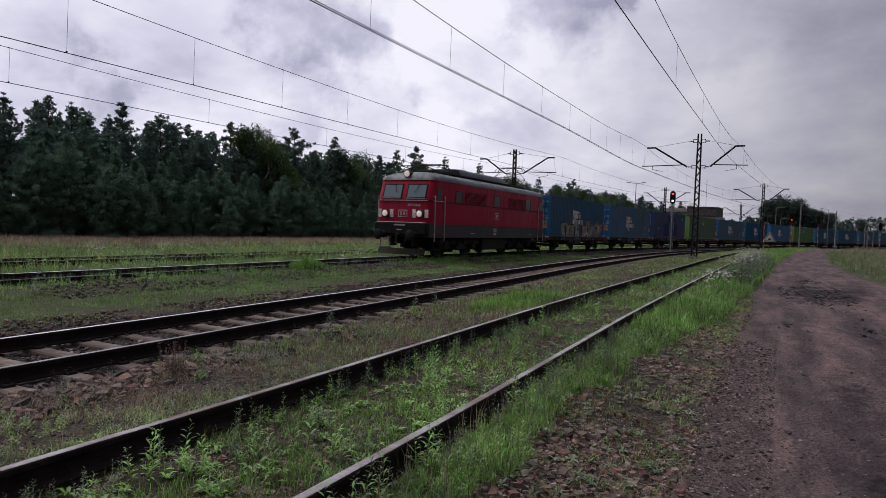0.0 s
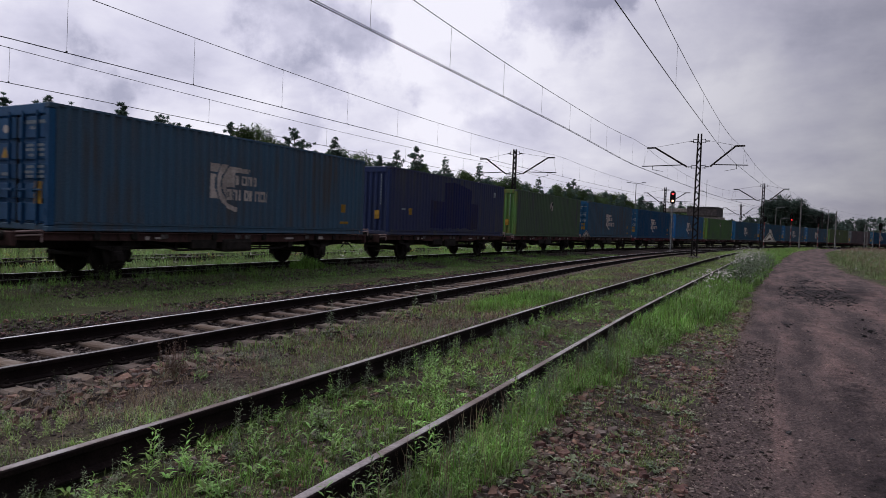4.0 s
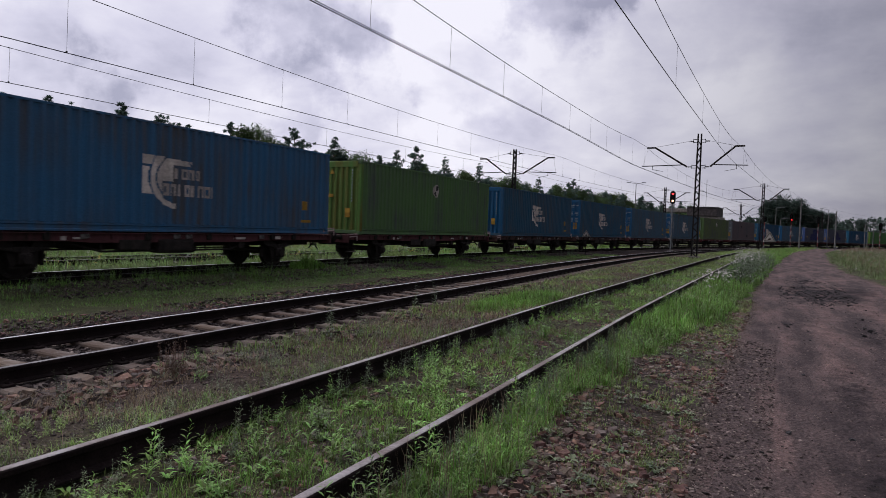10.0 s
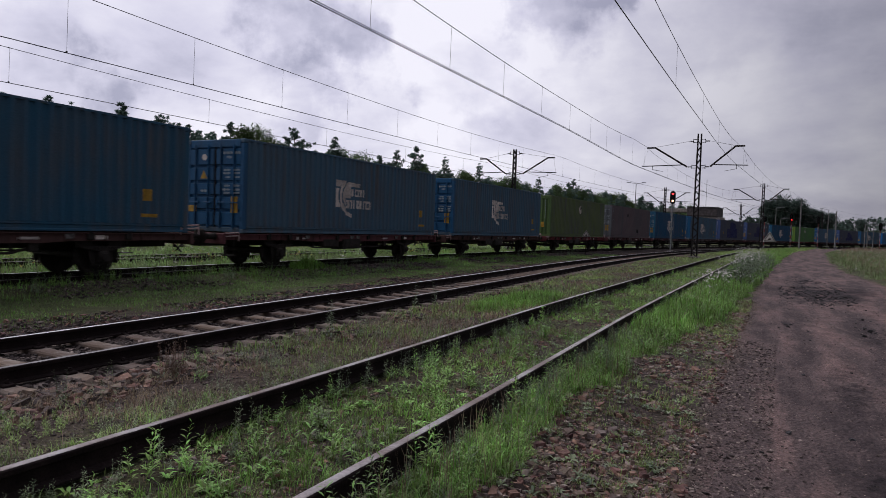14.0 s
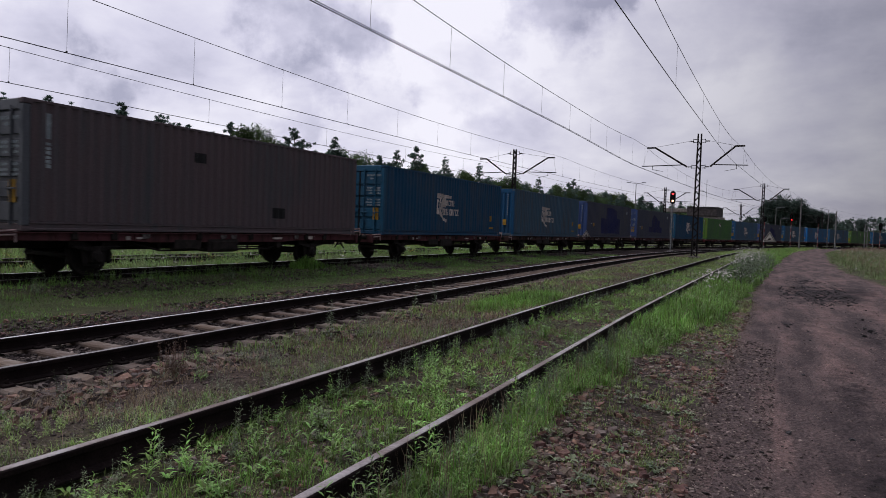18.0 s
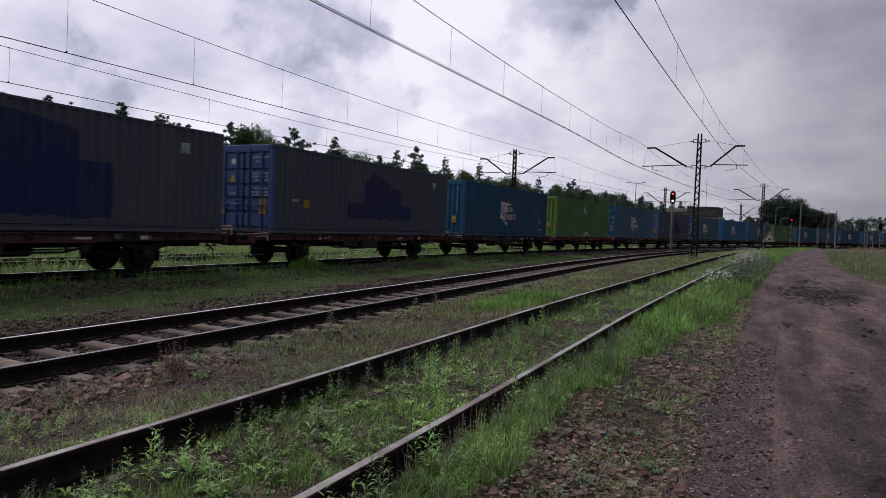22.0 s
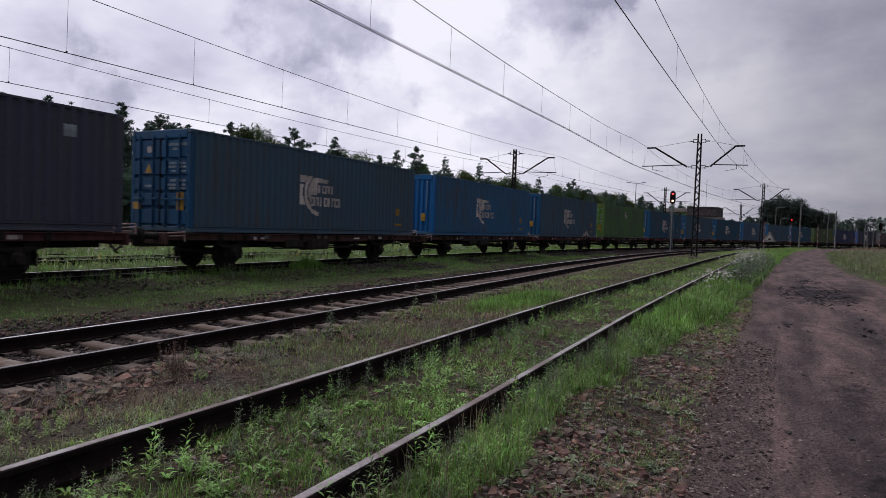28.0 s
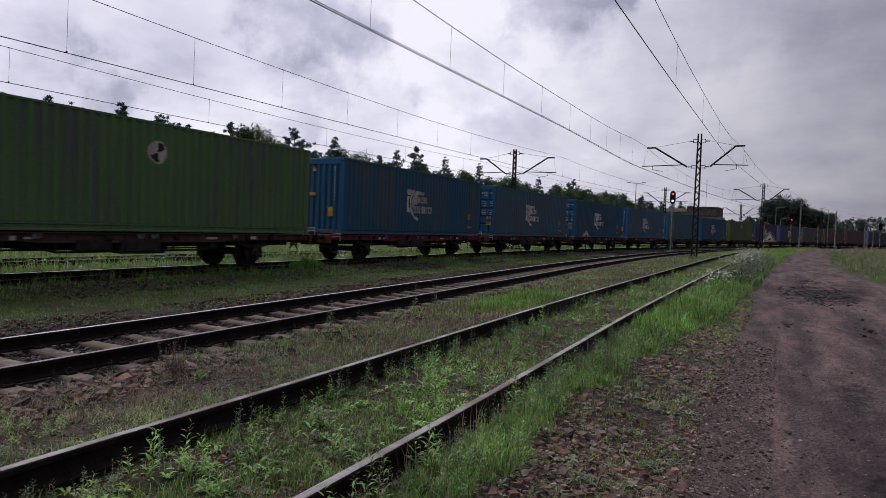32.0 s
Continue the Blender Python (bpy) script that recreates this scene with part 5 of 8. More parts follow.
    for y in AXLE_Y:
        bg = put("brake_beam", "brake_beam", M["bogie"], lambda: Geo().box(0, -0.56, 0.52, 1.7, 0.08, 0.10, 0.02).box(0, 0.56, 0.52, 1.7, 0.08, 0.10, 0.02).box(0, 0, 0.80, 1.6, 0.12, 0.10, 0.02), at=Matrix.Translation((0, y, 0)))
        for s in (-1, 1):
            put("axle_guard", "axle_guard" + "lr"[s > 0], M["bogie"], lambda: axle_guard_geo(s), bg)
        AXLES[0.0].append(put("wheelset", "wheelset", M["wheel"], wheelset_geo, bg, Matrix.Translation((0, 0, 0.46)), smooth=True))
    return th


def hose_geo():
    g = Geo()
    pts = [(0.28 + 0.02 * i, 0.05 + 0.30 * math.sin(i * 0.45), DECK - 0.25 - 0.32 * math.sin(i * 0.45 * 0.9)) for i in range(7)]
    bar_curve(g, pts, 0.022, 6)
    return g


def cross_geo(mid, y0, y1):
    g = Geo()
    for k in range(9):
        g.box(0, y0 + 0.6 + k * (y1 - y0 - 1.2) / 8, DECK - 0.12, 2.2, 0.10, 0.14, 0.01)
    return g


WAGON_MID = 5.80     # the box stands nearly in the middle of its wagon
AXLE_Y = (WAGON_MID - 4.0, WAGON_MID + 4.0)
AXLES = {0.0: []}

# colour, whether the doors lead, mark
BOXES = [("blue", 1, "logo"), ("blue_grey", 1, "logo"), ("navy", 0, "patch"), ("green", 0, "emblem"), ("blue_dusty", 1, "logo"), ("blue_clean", 1, "logo"),
         ("blue_bright", 0, "logo"), ("green_mid", 0, "emblem"), ("blue", 0, "logo"), ("blue", 1, "logo"), ("blue_dusty", 1, "logo"), ("blue_dusty", 1, "logo"),
         ("olive", 0, "emblem"), ("brown", 1, ""), ("teal", 1, "logo"), ("blue_dusty", 0, "logo"), ("navy_dusty", 0, "patch"), ("navy_dusty", 1, "patch"),
         ("teal", 0, "logo"), ("green_bright", 0, "emblem"), ("blue_grey", 1, "logo"), ("navy_dusty", 1, "patch"), ("blue_dusty", 1, "logo"), ("blue_bright", 0, "logo"),
         ("blue_dusty", 0, "logo"), ("green_mid", 1, "emblem"), ("blue", 0, "logo"), ("blue_dusty", 1, "logo"), ("blue", 1, "logo"), ("blue_grey", 0, "logo"),
         ("blue_dusty", 0, ""), ("blue", 0, "logo"), ("olive", 0, "emblem"), ("navy", 1, "logo"), ("navy_dusty", 0, "logo"), ("brown", 1, ""), ("maroon", 0, ""),
         ("maroon", 0, ""), ("navy_dusty", 1, ""), ("blue", 0, "logo"), ("navy", 0, ""), ("navy", 0, "")]
WORDS = {"blue": "dark blue", "blue_clean": "clean deep blue", "blue_bright": "bright blue", "blue_dusty": "dust-greyed blue", "blue_grey": "greyish blue", "teal": "dark teal-blue", "navy": "dark navy",
         "navy_dusty": "dusty navy", "green": "dull green", "green_bright": "fresh green", "green_mid": "leaf green", "olive": "olive green", "brown": "brown-grey", "maroon": "dark maroon"}
MARKS = {"logo": "with a faded white mark", "emblem": "with a small round emblem", "patch": "with a dark overpainted patch", "": "with plain stained sides"}


def make_train():
    sills = [M["sill_a"], M["sill_b"], M["sill_b"], M["sill_a"], M["sill_b"], M["sill_red"], M["sill_a"]]
    for k, (colour, doors, mark) in enumerate(BOXES):
        s0 = FIRST_FRONT + PITCH * k + max(0.0, 0.55 - 0.10 * k)   # the first couplings are pulled tight
        lab = "dark blue corrugated container sprayed with graffiti, doors leading" if k == 0 else f"{WORDS[colour]} corrugated container {MARKS[mark]}, {'doors' if doors else 'plain end'} leading"
        c = make_container(colour, bool(doors), mark, k == 0, lab)
        sl = sills[k % 7]
        w = make_wagon(sl, ("red-patched" if sl is M["sill_red"] else "maroon" if sl is M["sill_a"] else "grimy brown") + " flat two-axle container wagon with black running gear")
        # the pivot of a keyed thing lies at the middle of its box, so that it follows the bend
        for ob, z in ((c, RAIL_Z + DECK), (w, RAIL_Z)):
            for ch in ob.children:
                ch.matrix_basis = Matrix.Translation((0, -BOX_L / 2, 0)) @ ch.matrix_basis
            x, y, a = bend(s0 + BOX_L / 2)
            ob.matrix_basis = pose(x, y, z, 0, 0, -math.degrees(a))
            ROLLING.append((ob, s0 + BOX_L / 2, z))
    TURNING.append((AXLES[0.0][0], AXLES[0.0][1:], 0.46))


make_train()


# ---------------------------------------------------------------- the locomotive
LOCO_L = 14.95
RED = paint("locomotive_red", (0.27, 0.004, 0.028), 0.30, 0.32, (0.09, 0.008, 0.016))
SKIRT = paint("locomotive_grey_skirt", (0.048, 0.050, 0.052), 0.45, 0.6)
ROOF = paint("locomotive_roof_grey", (0.115, 0.128, 0.142), 0.50, 0.45, (0.05, 0.05, 0.052), 0.3)
TRIM = material("light_trim_paint", (0.45, 0.36, 0.36), 0.5, dark=0.6, bump=0.05)
LOUVRE = paint("louvre_red", (0.075, 0.004, 0.010), 0.4, 0.5, (0.03, 0.010, 0.012))


def ring(hw, y0, y1, z, r=0.28, n=5):
    """A rounded rectangle at height z, with the half width hw, from y0 to y1."""
    out = []
    for cx, cy, a0 in ((hw - r, y1 - r, 0), (-hw + r, y1 - r, 90), (-hw + r, y0 + r, 180), (hw - r, y0 + r, 270)):
        for i in range(n + 1):
            a = radians(a0 + 90 * i / n)
            out.append((cx + r * math.cos(a), cy + r * math.sin(a), z))
    return out


def loft(rings, caps=(False, False)):
    g, n = Geo(), len(rings[0])
    vs = [p for q in rings for p in q]
    fs = [(k * n + i, k * n + (i + 1) % n, (k + 1) * n + (i + 1) % n, (k + 1) * n + i) for k in range(len(rings) - 1) for i in range(n)]
    if caps[0]:
        fs.append(tuple(range(n))[::-1])
    if caps[1]:
        fs.append(tuple(range((len(rings) - 1) * n, len(rings) * n)))
    return g.add(vs, fs)


def rake(z):
    """How far the cab's face leans back at height z."""
    return 0.0 if z < 2.68 else 0.30 * (z - 2.68)


def make_loco():
    th = tagged(new("electric_locomotive"), "red electric locomotive with a grey roof, lit headlights", "locomotive")

    def put(name, geo, mat, parent=th, lab="", at=None, smooth=False):
        return part(name, geo, mat, parent, lab, at, smooth)
    body = put("body", loft([ring(1.5, 0.0, LOCO_L, 1.62), ring(1.5, 0.0, LOCO_L, 2.66), ring(1.5, rake(3.0), LOCO_L - rake(3.0), 3.0), ring(1.5, rake(3.66), LOCO_L - rake(3.66), 3.66)], (True, True)), RED, smooth=True)
    put("skirt", loft([ring(1.49, 0.02, LOCO_L - 0.02, 0.98), ring(1.49, 0.02, LOCO_L - 0.02, 1.615)], (True, True)), SKIRT, lab="dark grey lower body band", smooth=True)
    put("roof", loft([ring(1.515, 0.24, LOCO_L - 0.24, 3.64), ring(1.50, 0.28, LOCO_L - 0.28, 3.76, 0.30), ring(1.36, 0.40, LOCO_L - 0.40, 3.90, 0.4), ring(1.05, 0.66, LOCO_L - 0.66, 4.02, 0.5), ring(0.6, 0.99, LOCO_L - 0.99, 4.08, 0.5)], (True, True)), ROOF, lab="weathered grey roof", smooth=True)
    # trim line round the body
    put("trim_strip", loft([ring(1.525, -0.025, LOCO_L + 0.025, 2.655), ring(1.525, -0.025, LOCO_L + 0.025, 2.69)], (True, True)), LOUVRE)
    put("trim_strip", Geo().sweep([(-0.012, 0), (0.012, 0), (0.012, 0.035), (-0.012, 0.035)], [(1.54, 1.2, 2.655), (1.54, 0.22, 2.655), (1.30, -0.035, 2.655), (-1.30, -0.035, 2.655), (-1.54, 0.22, 2.655), (-1.54, 1.2, 2.655)]), TRIM, lab="pale trim strip")
    for e in (0, 1):
        at = Matrix() if e == 0 else pose(0, LOCO_L, 0, 0, 0, 180)
        for x, w in ((-0.66, 1.02), (0.66, 1.02)):
            zc = 3.12
            tilt = pose(x, rake(zc) - 0.012, zc, -math.degrees(math.atan(0.30)), 0, 0)
            f = put("windscreen", Geo().box(0, 0, 0, w, 0.02, 0.64, 0.01), M["screen"], lab="raked windscreen pane", at=at @ tilt)
            g = Geo()
            for sx in (-1, 1):
                g.box(sx * w / 2, 0, 0, 0.05, 0.045, 0.70, 0.01)
            for sz in (-1, 1):
                g.box(0, 0, sz * 0.33, w + 0.05, 0.045, 0.05, 0.01)
            put("window_frame", g, M["black_paint"], f)
            put("sill_strip", Geo().box(0, -0.02, -0.37, w + 0.02, 0.03, 0.03, 0.008), TRIM, f)
            put("wiper", Geo().tube((0.1, -0.04, 0.30), (0.22 if x < 0 else -0.1, -0.045, -0.08), 0.012, 5).tube((0.1, -0.03, 0.34), (0.1, -0.045, 0.28), 0.02, 5), M["black_paint"], f)
        for x in (-0.95, 0.95):
            lamp = put("headlight", Geo().lathe([(0.0, 0.0), (0.0, 0.20), (-0.10, 0.19), (-0.12, 0.165)], "Y", n=20), SKIRT, at=at @ Matrix.Translation((x, 0, 2.06)), smooth=True)
            put("lens", Geo().lathe([(-0.11, 0.145), (-0.145, 0.09), (-0.155, 0.0)], "Y", n=20), M["headlight"] if e == 0 else M["screen"], lamp, "lit headlight lens" if e == 0 else "", smooth=True)
            for o in (-0.33, 0.33):
                put("marker_panel", Geo().box(x + o, -0.012, 2.06, 0.20, 0.02, 0.38, 0.008), M["white_paint"], lab="white marker panel", at=at)
        top = put("top_headlight", Geo().lathe([(0.75, 0.03), (0.3, 0.13), (-0.02, 0.17), (-0.12, 0.17)], "Y", n=18), SKIRT, at=at @ Matrix.Translation((0, 0.34, 3.94)), smooth=True)
        put("lens", Geo().lathe([(-0.11, 0.15), (-0.14, 0.08), (-0.145, 0.0)], "Y", n=18), M["headlight"] if e == 0 else M["screen"], top, smooth=True)
        put("emblem", Geo().box(0, -0.008, 2.06, 0.50, 0.012, 0.34, 0.004), TRIM, lab="pale framed emblem panel", at=at)
        put("emblem_field", Geo().box(0, -0.018, 2.06, 0.42, 0.012, 0.26, 0.004), RED, at=at)
        put("emblem_bars", Geo().box(-0.09, -0.026, 2.06, 0.10, 0.010, 0.18).box(0.09, -0.026, 2.06, 0.10, 0.010, 0.18), TRIM, at=at)
        g = Geo()
        for i in range(8):
            g.box(0.30 + i * 0.085, -0.008, 2.46, 0.055, 0.010, 0.11)
        put("number_bars", g, TRIM, lab="pale bars of a number", at=at)
        beam = put("buffer_beam", Geo().box(0, -0.10, 1.35, 2.86, 0.34, 0.56, 0.05), M["black_paint"], lab="black buffer beam", at=at)
        put("number_bars", Geo().box(0.0, -0.28, 1.52, 0.62, 0.012, 0.08).box(0.0, -0.28, 1.30, 0.26, 0.012, 0.06), TRIM, beam)
        for x in (-0.875, 0.875):
            put("buffer", Geo().lathe([(0.0, 0.0), (0.0, 0.17), (-0.06, 0.16), (-0.30, 0.13), (-0.31, 0.09), (-0.44, 0.09), (-0.45, 0.24), (-0.48, 0.25), (-0.50, 0.22), (-0.505, 0.0)], "Y", (x, -0.26, 1.06), 18), M["black_paint"], beam, smooth=True)
        put("coupling_hook", Geo().box(0, -0.40, 1.05, 0.08, 0.34, 0.12, 0.02).tube((0, -0.5, 1.05), (0, -0.5, 0.72), 0.035, 6).box(0, -0.5, 0.68, 0.2, 0.07, 0.07, 0.02), M["bogie"], beam)
        put("brake_hose", Geo().tube((0.42, -0.28, 1.0), (0.44, -0.42, 0.72), 0.028, 6).tube((-0.42, -0.28, 1.0), (-0.44, -0.42, 0.72), 0.028, 6), M["black_paint"], beam)
        put("front_step", Geo().tube((-1.3, -0.25, 1.64), (1.3, -0.25, 1.64), 0.02, 6).tube((-1.3, -0.25, 1.64), (-1.3, 0.0, 1.64), 0.02, 6).tube((1.3, -0.25, 1.64), (1.3, 0, 1.64), 0.02, 6), TRIM, beam)
        plough = Geo().add([(-1.25, 0.0, 0.44), (0, -0.35, 0.44), (1.25, 0.0, 0.44), (1.3, -0.12, 0.16), (0, -0.52, 0.16), (-1.3, -0.12, 0.16),
                            (-1.25, 0.03, 0.44), (0, -0.31, 0.44), (1.25, 0.03, 0.44), (1.3, -0.09, 0.16), (0, -0.48, 0.16), (-1.3, -0.09, 0.16)],
                           [(0, 1, 4, 5), (1, 2, 3, 4), (6, 11, 10, 7), (7, 10, 9, 8), (0, 6, 7, 1), (1, 7, 8, 2), (5, 4, 10, 11), (4, 3, 9, 10), (0, 5, 11, 6), (2, 8, 9, 3)])
        put("rail_guard", plough, M["bogie"], lab="dark snowplough blade", at=at)
        put("guard_bracket", Geo().box(-0.6, 0.2, 0.75, 0.08, 0.5, 0.45, 0.02).box(0.6, 0.2, 0.75, 0.08, 0.5, 0.45, 0.02), M["bogie"], at=at)
        for s in (-1, 1):
            door = put("cab_door", Geo().box(s * 1.502, 0.76, 2.28, 0.02, 0.72, 2.30, 0.008), RED, at=at)
            put("door_window", Geo().box(s * 1.512, 0.76, 2.96, 0.02, 0.42, 0.60, 0.01), M["glass"], door)
            put("kick_plate", Geo().box(s * 1.512, 0.76, 1.36, 0.012, 0.66, 0.42, 0.01), SKIRT, door)
            for y in (0.28, 1.22):
                rail = put("handrail", Geo().tube((s * 1.575, y, 0.80), (s * 1.575, y, 2.92), 0.022, 6), TRIM, lab="pale vertical handrail", at=at)
                put("rail_bracket", Geo().tube((s * 1.49, y, 2.88), (s * 1.58, y, 2.88), 0.016, 5).tube((s * 1.49, y, 1.1), (s * 1.58, y, 1.1), 0.016, 5), TRIM, rail)
            for z in (0.42, 0.80):
                put("step", Geo().box(s * 1.48, 0.76, z, 0.16, 0.80, 0.03, 0.008), M["bogie"], at=at)
            put("step_hanger", Geo().tube((s * 1.48, 0.38, 0.4), (s * 1.48, 0.38, 1.0), 0.02, 5).tube((s * 1.48, 1.14, 0.4), (s * 1.48, 1.14, 1.0), 0.02, 5), M["bogie"], at=at)
    for s in (-1, 1):
        for y0, y1, z0, z1 in ((2.39, 3.14, 2.66, 3.26), (6.95, 7.75, 2.66, 3.30), (11.60, 12.46, 2.68, 3.36)):
            w = put("side_window", Geo().box(s * 1.497, (y0 + y1) / 2, (z0 + z1) / 2, 0.02, y1 - y0, z1 - z0, 0.01), M["glass"], lab="dark machine-room window")
            g = Geo()
            for y in (y0, y1):
                g.box(s * 1.505, y, (z0 + z1) / 2, 0.03, 0.035, z1 - z0 + 0.03, 0.008)
            for z in (z0, z1):
                g.box(s * 1.505, (y0 + y1) / 2, z, 0.03, y1 - y0 + 0.03, 0.035, 0.008)
            put("window_frame", g, LOUVRE, w)
        for y0, y1 in ((3.40, 5.85), (8.95, 11.45)):
            gr = put("louvre_panel", Geo().box(s * 1.494, (y0 + y1) / 2, 2.98, 0.02, y1 - y0, 0.66, 0.01), LOUVRE, lab="louvred ventilation grille")
            for i in range(11):
                put("slat", Geo().box(s * 1.512, (y0 + y1) / 2, 2.69 + i * 0.058, 0.03, y1 - y0 - 0.04, 0.022, 0.006), RED, gr)
        for y, w, h in ((7.36, 0.52, 0.36),):
            em = put("emblem", Geo().box(s * 1.504, y, 2.18, 0.012, w, h, 0.003), TRIM, lab="pale framed emblem panel")
            put("emblem_field", Geo().box(s * 1.512, y, 2.18, 0.012, w - 0.07, h - 0.07, 0.003), RED, em)
            put("emblem_bars", Geo().box(s * 1.520, y - 0.09, 2.18, 0.010, 0.10, 0.17).box(s * 1.520, y + 0.09, 2.18, 0.010, 0.10, 0.17), TRIM, em)
        g = Geo()
        for i, z in enumerate((1.46, 1.36, 1.24, 1.16)):
            g.box(s * 1.496, 7.2, z, 0.012, 0.5 - 0.06 * i, 0.05)
        g.box(s * 1.496, 4.4, 1.2, 0.012, 0.5, 0.04)
        g.box(s * 1.496, 12.6, 1.2, 0.012, 0.4, 0.04)
        put("lettering_bars", g, TRIM, lab="pale bars of small lettering")
        put("cable_duct", Geo().box(s * 0.95, 6.9, 4.12, 0.10, 6.2, 0.10, 0.02), M["black_paint"])
    # roof box with rounded flanks
    prof = [(-0.90, 3.90), (-0.98, 4.15), (-0.86, 4.38), (-0.52, 4.52), (0.52, 4.52), (0.86, 4.38), (0.98, 4.15), (0.90, 3.90)]
    g, n = Geo(), len(prof)
    ys = (4.05, 4.25, 9.7, 10.1)
    sc = (0.90, 1.0, 1.0, 0.82)
    vs = [(x * c, y, 3.9 + (z - 3.9) * c) for y, c in zip(ys, sc) for x, z in prof]
    fs = [(k * n + i, k * n + i + 1, (k + 1) * n + i + 1, (k + 1) * n + i) for k in range(3) for i in range(n - 1)] + [tuple(range(n)), tuple(range(3 * n, 4 * n))]
    put("roof_box", g.add(vs, fs), paint("roof_box_paint", (0.045, 0.06, 0.065), 0.4, 0.45), lab="long dark roof housing", smooth=True)
    put("resistor_box", Geo().box(0, 3.75, 4.30, 1.5, 0.7, 0.30, 0.03), SKIRT)
    # pantographs: the leading one folded, the trailing one raised
    for yc, up in ((2.45, 0.0), (12.5, 1.0)):
        pg = put("pantograph_base", Geo().box(-0.62, yc, 4.18, 0.08, 1.9, 0.07, 0.01).box(0.62, yc, 4.18, 0.08, 1.9, 0.07, 0.01).box(0, yc - 0.85, 4.18, 1.3, 0.08, 0.07, 0.01).box(0, yc + 0.85, 4.18, 1.3, 0.08, 0.07, 0.01), M["bogie"], lab="folded pantograph on insulators" if not up else "raised pantograph on insulators")
        for sx in (-0.62, 0.62):
            for sy in (-0.8, 0.8):
                put("insulator", Geo().lathe([(3.94, 0.05), (4.0, 0.09), (4.03, 0.05), (4.07, 0.09), (4.11, 0.05), (4.16, 0.05)], "Z", (sx, yc + sy, 0), 10), M["insulator"], pg)
        top = 4.52 if not up else 5.34
        knee_y, knee_z = (1.75, 4.36) if not up else (1.05, 4.72)
        g1, g2 = Geo(), Geo()
        for sx in (-1, 1):
            for sy in (-1, 1):
                g1.tube((sx * 0.55, yc + sy * 0.30, 4.24), (sx * 0.62, yc + sy * knee_y, knee_z), 0.028, 6)
                g2.tube((sx * 0.62, yc + sy * knee_y, knee_z), (sx * 0.30, yc + sy * 0.22, top), 0.018, 6)
        for sy in (-1, 1):
            g1.tube((-0.62, yc + sy * knee_y, knee_z), (0.62, yc + sy * knee_y, knee_z), 0.02, 6)
            g1.tube((-0.55, yc + sy * 0.30, 4.24), (0.62, yc + sy * knee_y, knee_z), 0.012, 5)
            g2.tube((-0.62, yc + sy * knee_y, knee_z), (0.30, yc + sy * 0.22, top), 0.010, 5)
        put("lower_arms", g1, M["steel_dark"], pg)
        put("upper_arms", g2, M["steel_dark"], pg)
        for sy in (-0.22, 0.22):
            g = Geo()
            pts = [(-0.98, yc + sy, top - 0.22), (-0.86, yc + sy, top - 0.06), (-0.70, yc + sy, top + 0.04), (0.70, yc + sy, top + 0.04), (0.86, yc + sy, top - 0.06), (0.98, yc + sy, top - 0.22)]
            bar_curve(g, pts, 0.022, 6)
            put("contact_strip", g, M["steel_dark"], pg)
        put("roof_conductor", Geo().tube((0.3, yc + 0.9, 4.22), (0.3, yc + 2.1 * (1 if not up else -1), 4.26), 0.018, 5).tube((-0.4, yc - 0.9, 4.21), (-0.4, yc + 1.5, 4.26), 0.014, 5), M["steel_dark"], pg)
    # bogies
    for yc in (3.55, LOCO_L - 3.55):
        bg = put("bogie", Geo().box(0, 0, 0.86, 2.2, 4.1, 0.20, 0.03), M["bogie"], at=(0, yc, 0))
        for s in (-1, 1):
            put("side_frame", Geo().box(s * 1.15, 0, 0.74, 0.14, 4.4, 0.24, 0.03).box(s * 1.18, 0, 0.52, 0.20, 0.9, 0.34, 0.04).box(s * 1.18, -1.525, 0.60, 0.24, 0.42, 0.40, 0.05).box(s * 1.18, 1.525, 0.60, 0.24, 0.42, 0.40, 0.05), M["bogie"], bg)
            for dx, dy, r in ((1.2, -1.05, 0.10), (1.2, 1.05, 0.10), (1.24, -0.3, 0.12), (1.24, 0.3, 0.12)):
                put("coil_spring", Geo().lathe([(0.60 + 0.02 * q, r - 0.02 * (q % 2)) for q in range(19)], "Z", (s * dx, dy, 0), 10), M["bogie"], bg)
            put("sand_box", Geo().box(s * 1.15, -2.15, 0.78, 0.3, 0.3, 0.35, 0.03).tube((s * 0.85, -2.1, 0.6), (s * 0.76, -2.15, 0.12), 0.02, 5), M["bogie"], bg)
        for dy in (-1.525, 1.525):
            AXLES.setdefault(dy, []).append(put("wheelset", wheelset_geo(0.625), M["wheel"], bg, at=(0, dy, 0.625), smooth=True))
        put("brake_rigging", Geo().box(-1.0, 0, 0.55, 0.10, 3.6, 0.34, 0.03).box(1.0, 0, 0.55, 0.10, 3.6, 0.34, 0.03).box(0, -0.1, 0.50, 1.3, 1.0, 0.55, 0.05), M["bogie"], bg)
    put("battery_box", Geo().box(0, LOCO_L / 2, 0.66, 2.7, 3.1, 0.66, 0.05), M["bogie"])
    mid = LOCO_L / 2
    for ch in th.children:
        ch.matrix_basis = Matrix.Translation((0, -mid, 0)) @ ch.matrix_basis
    x, y, a = bend(25.8 + mid)
    th.matrix_basis = pose(x, y, RAIL_Z, 0, 0, -math.degrees(a))
    ROLLING.append((th, 25.8 + mid, RAIL_Z))
    for dy in (-1.525, 1.525):
        TURNING.append((AXLES[dy][0], AXLES[dy][1:], 0.625))
    return th


make_loco()


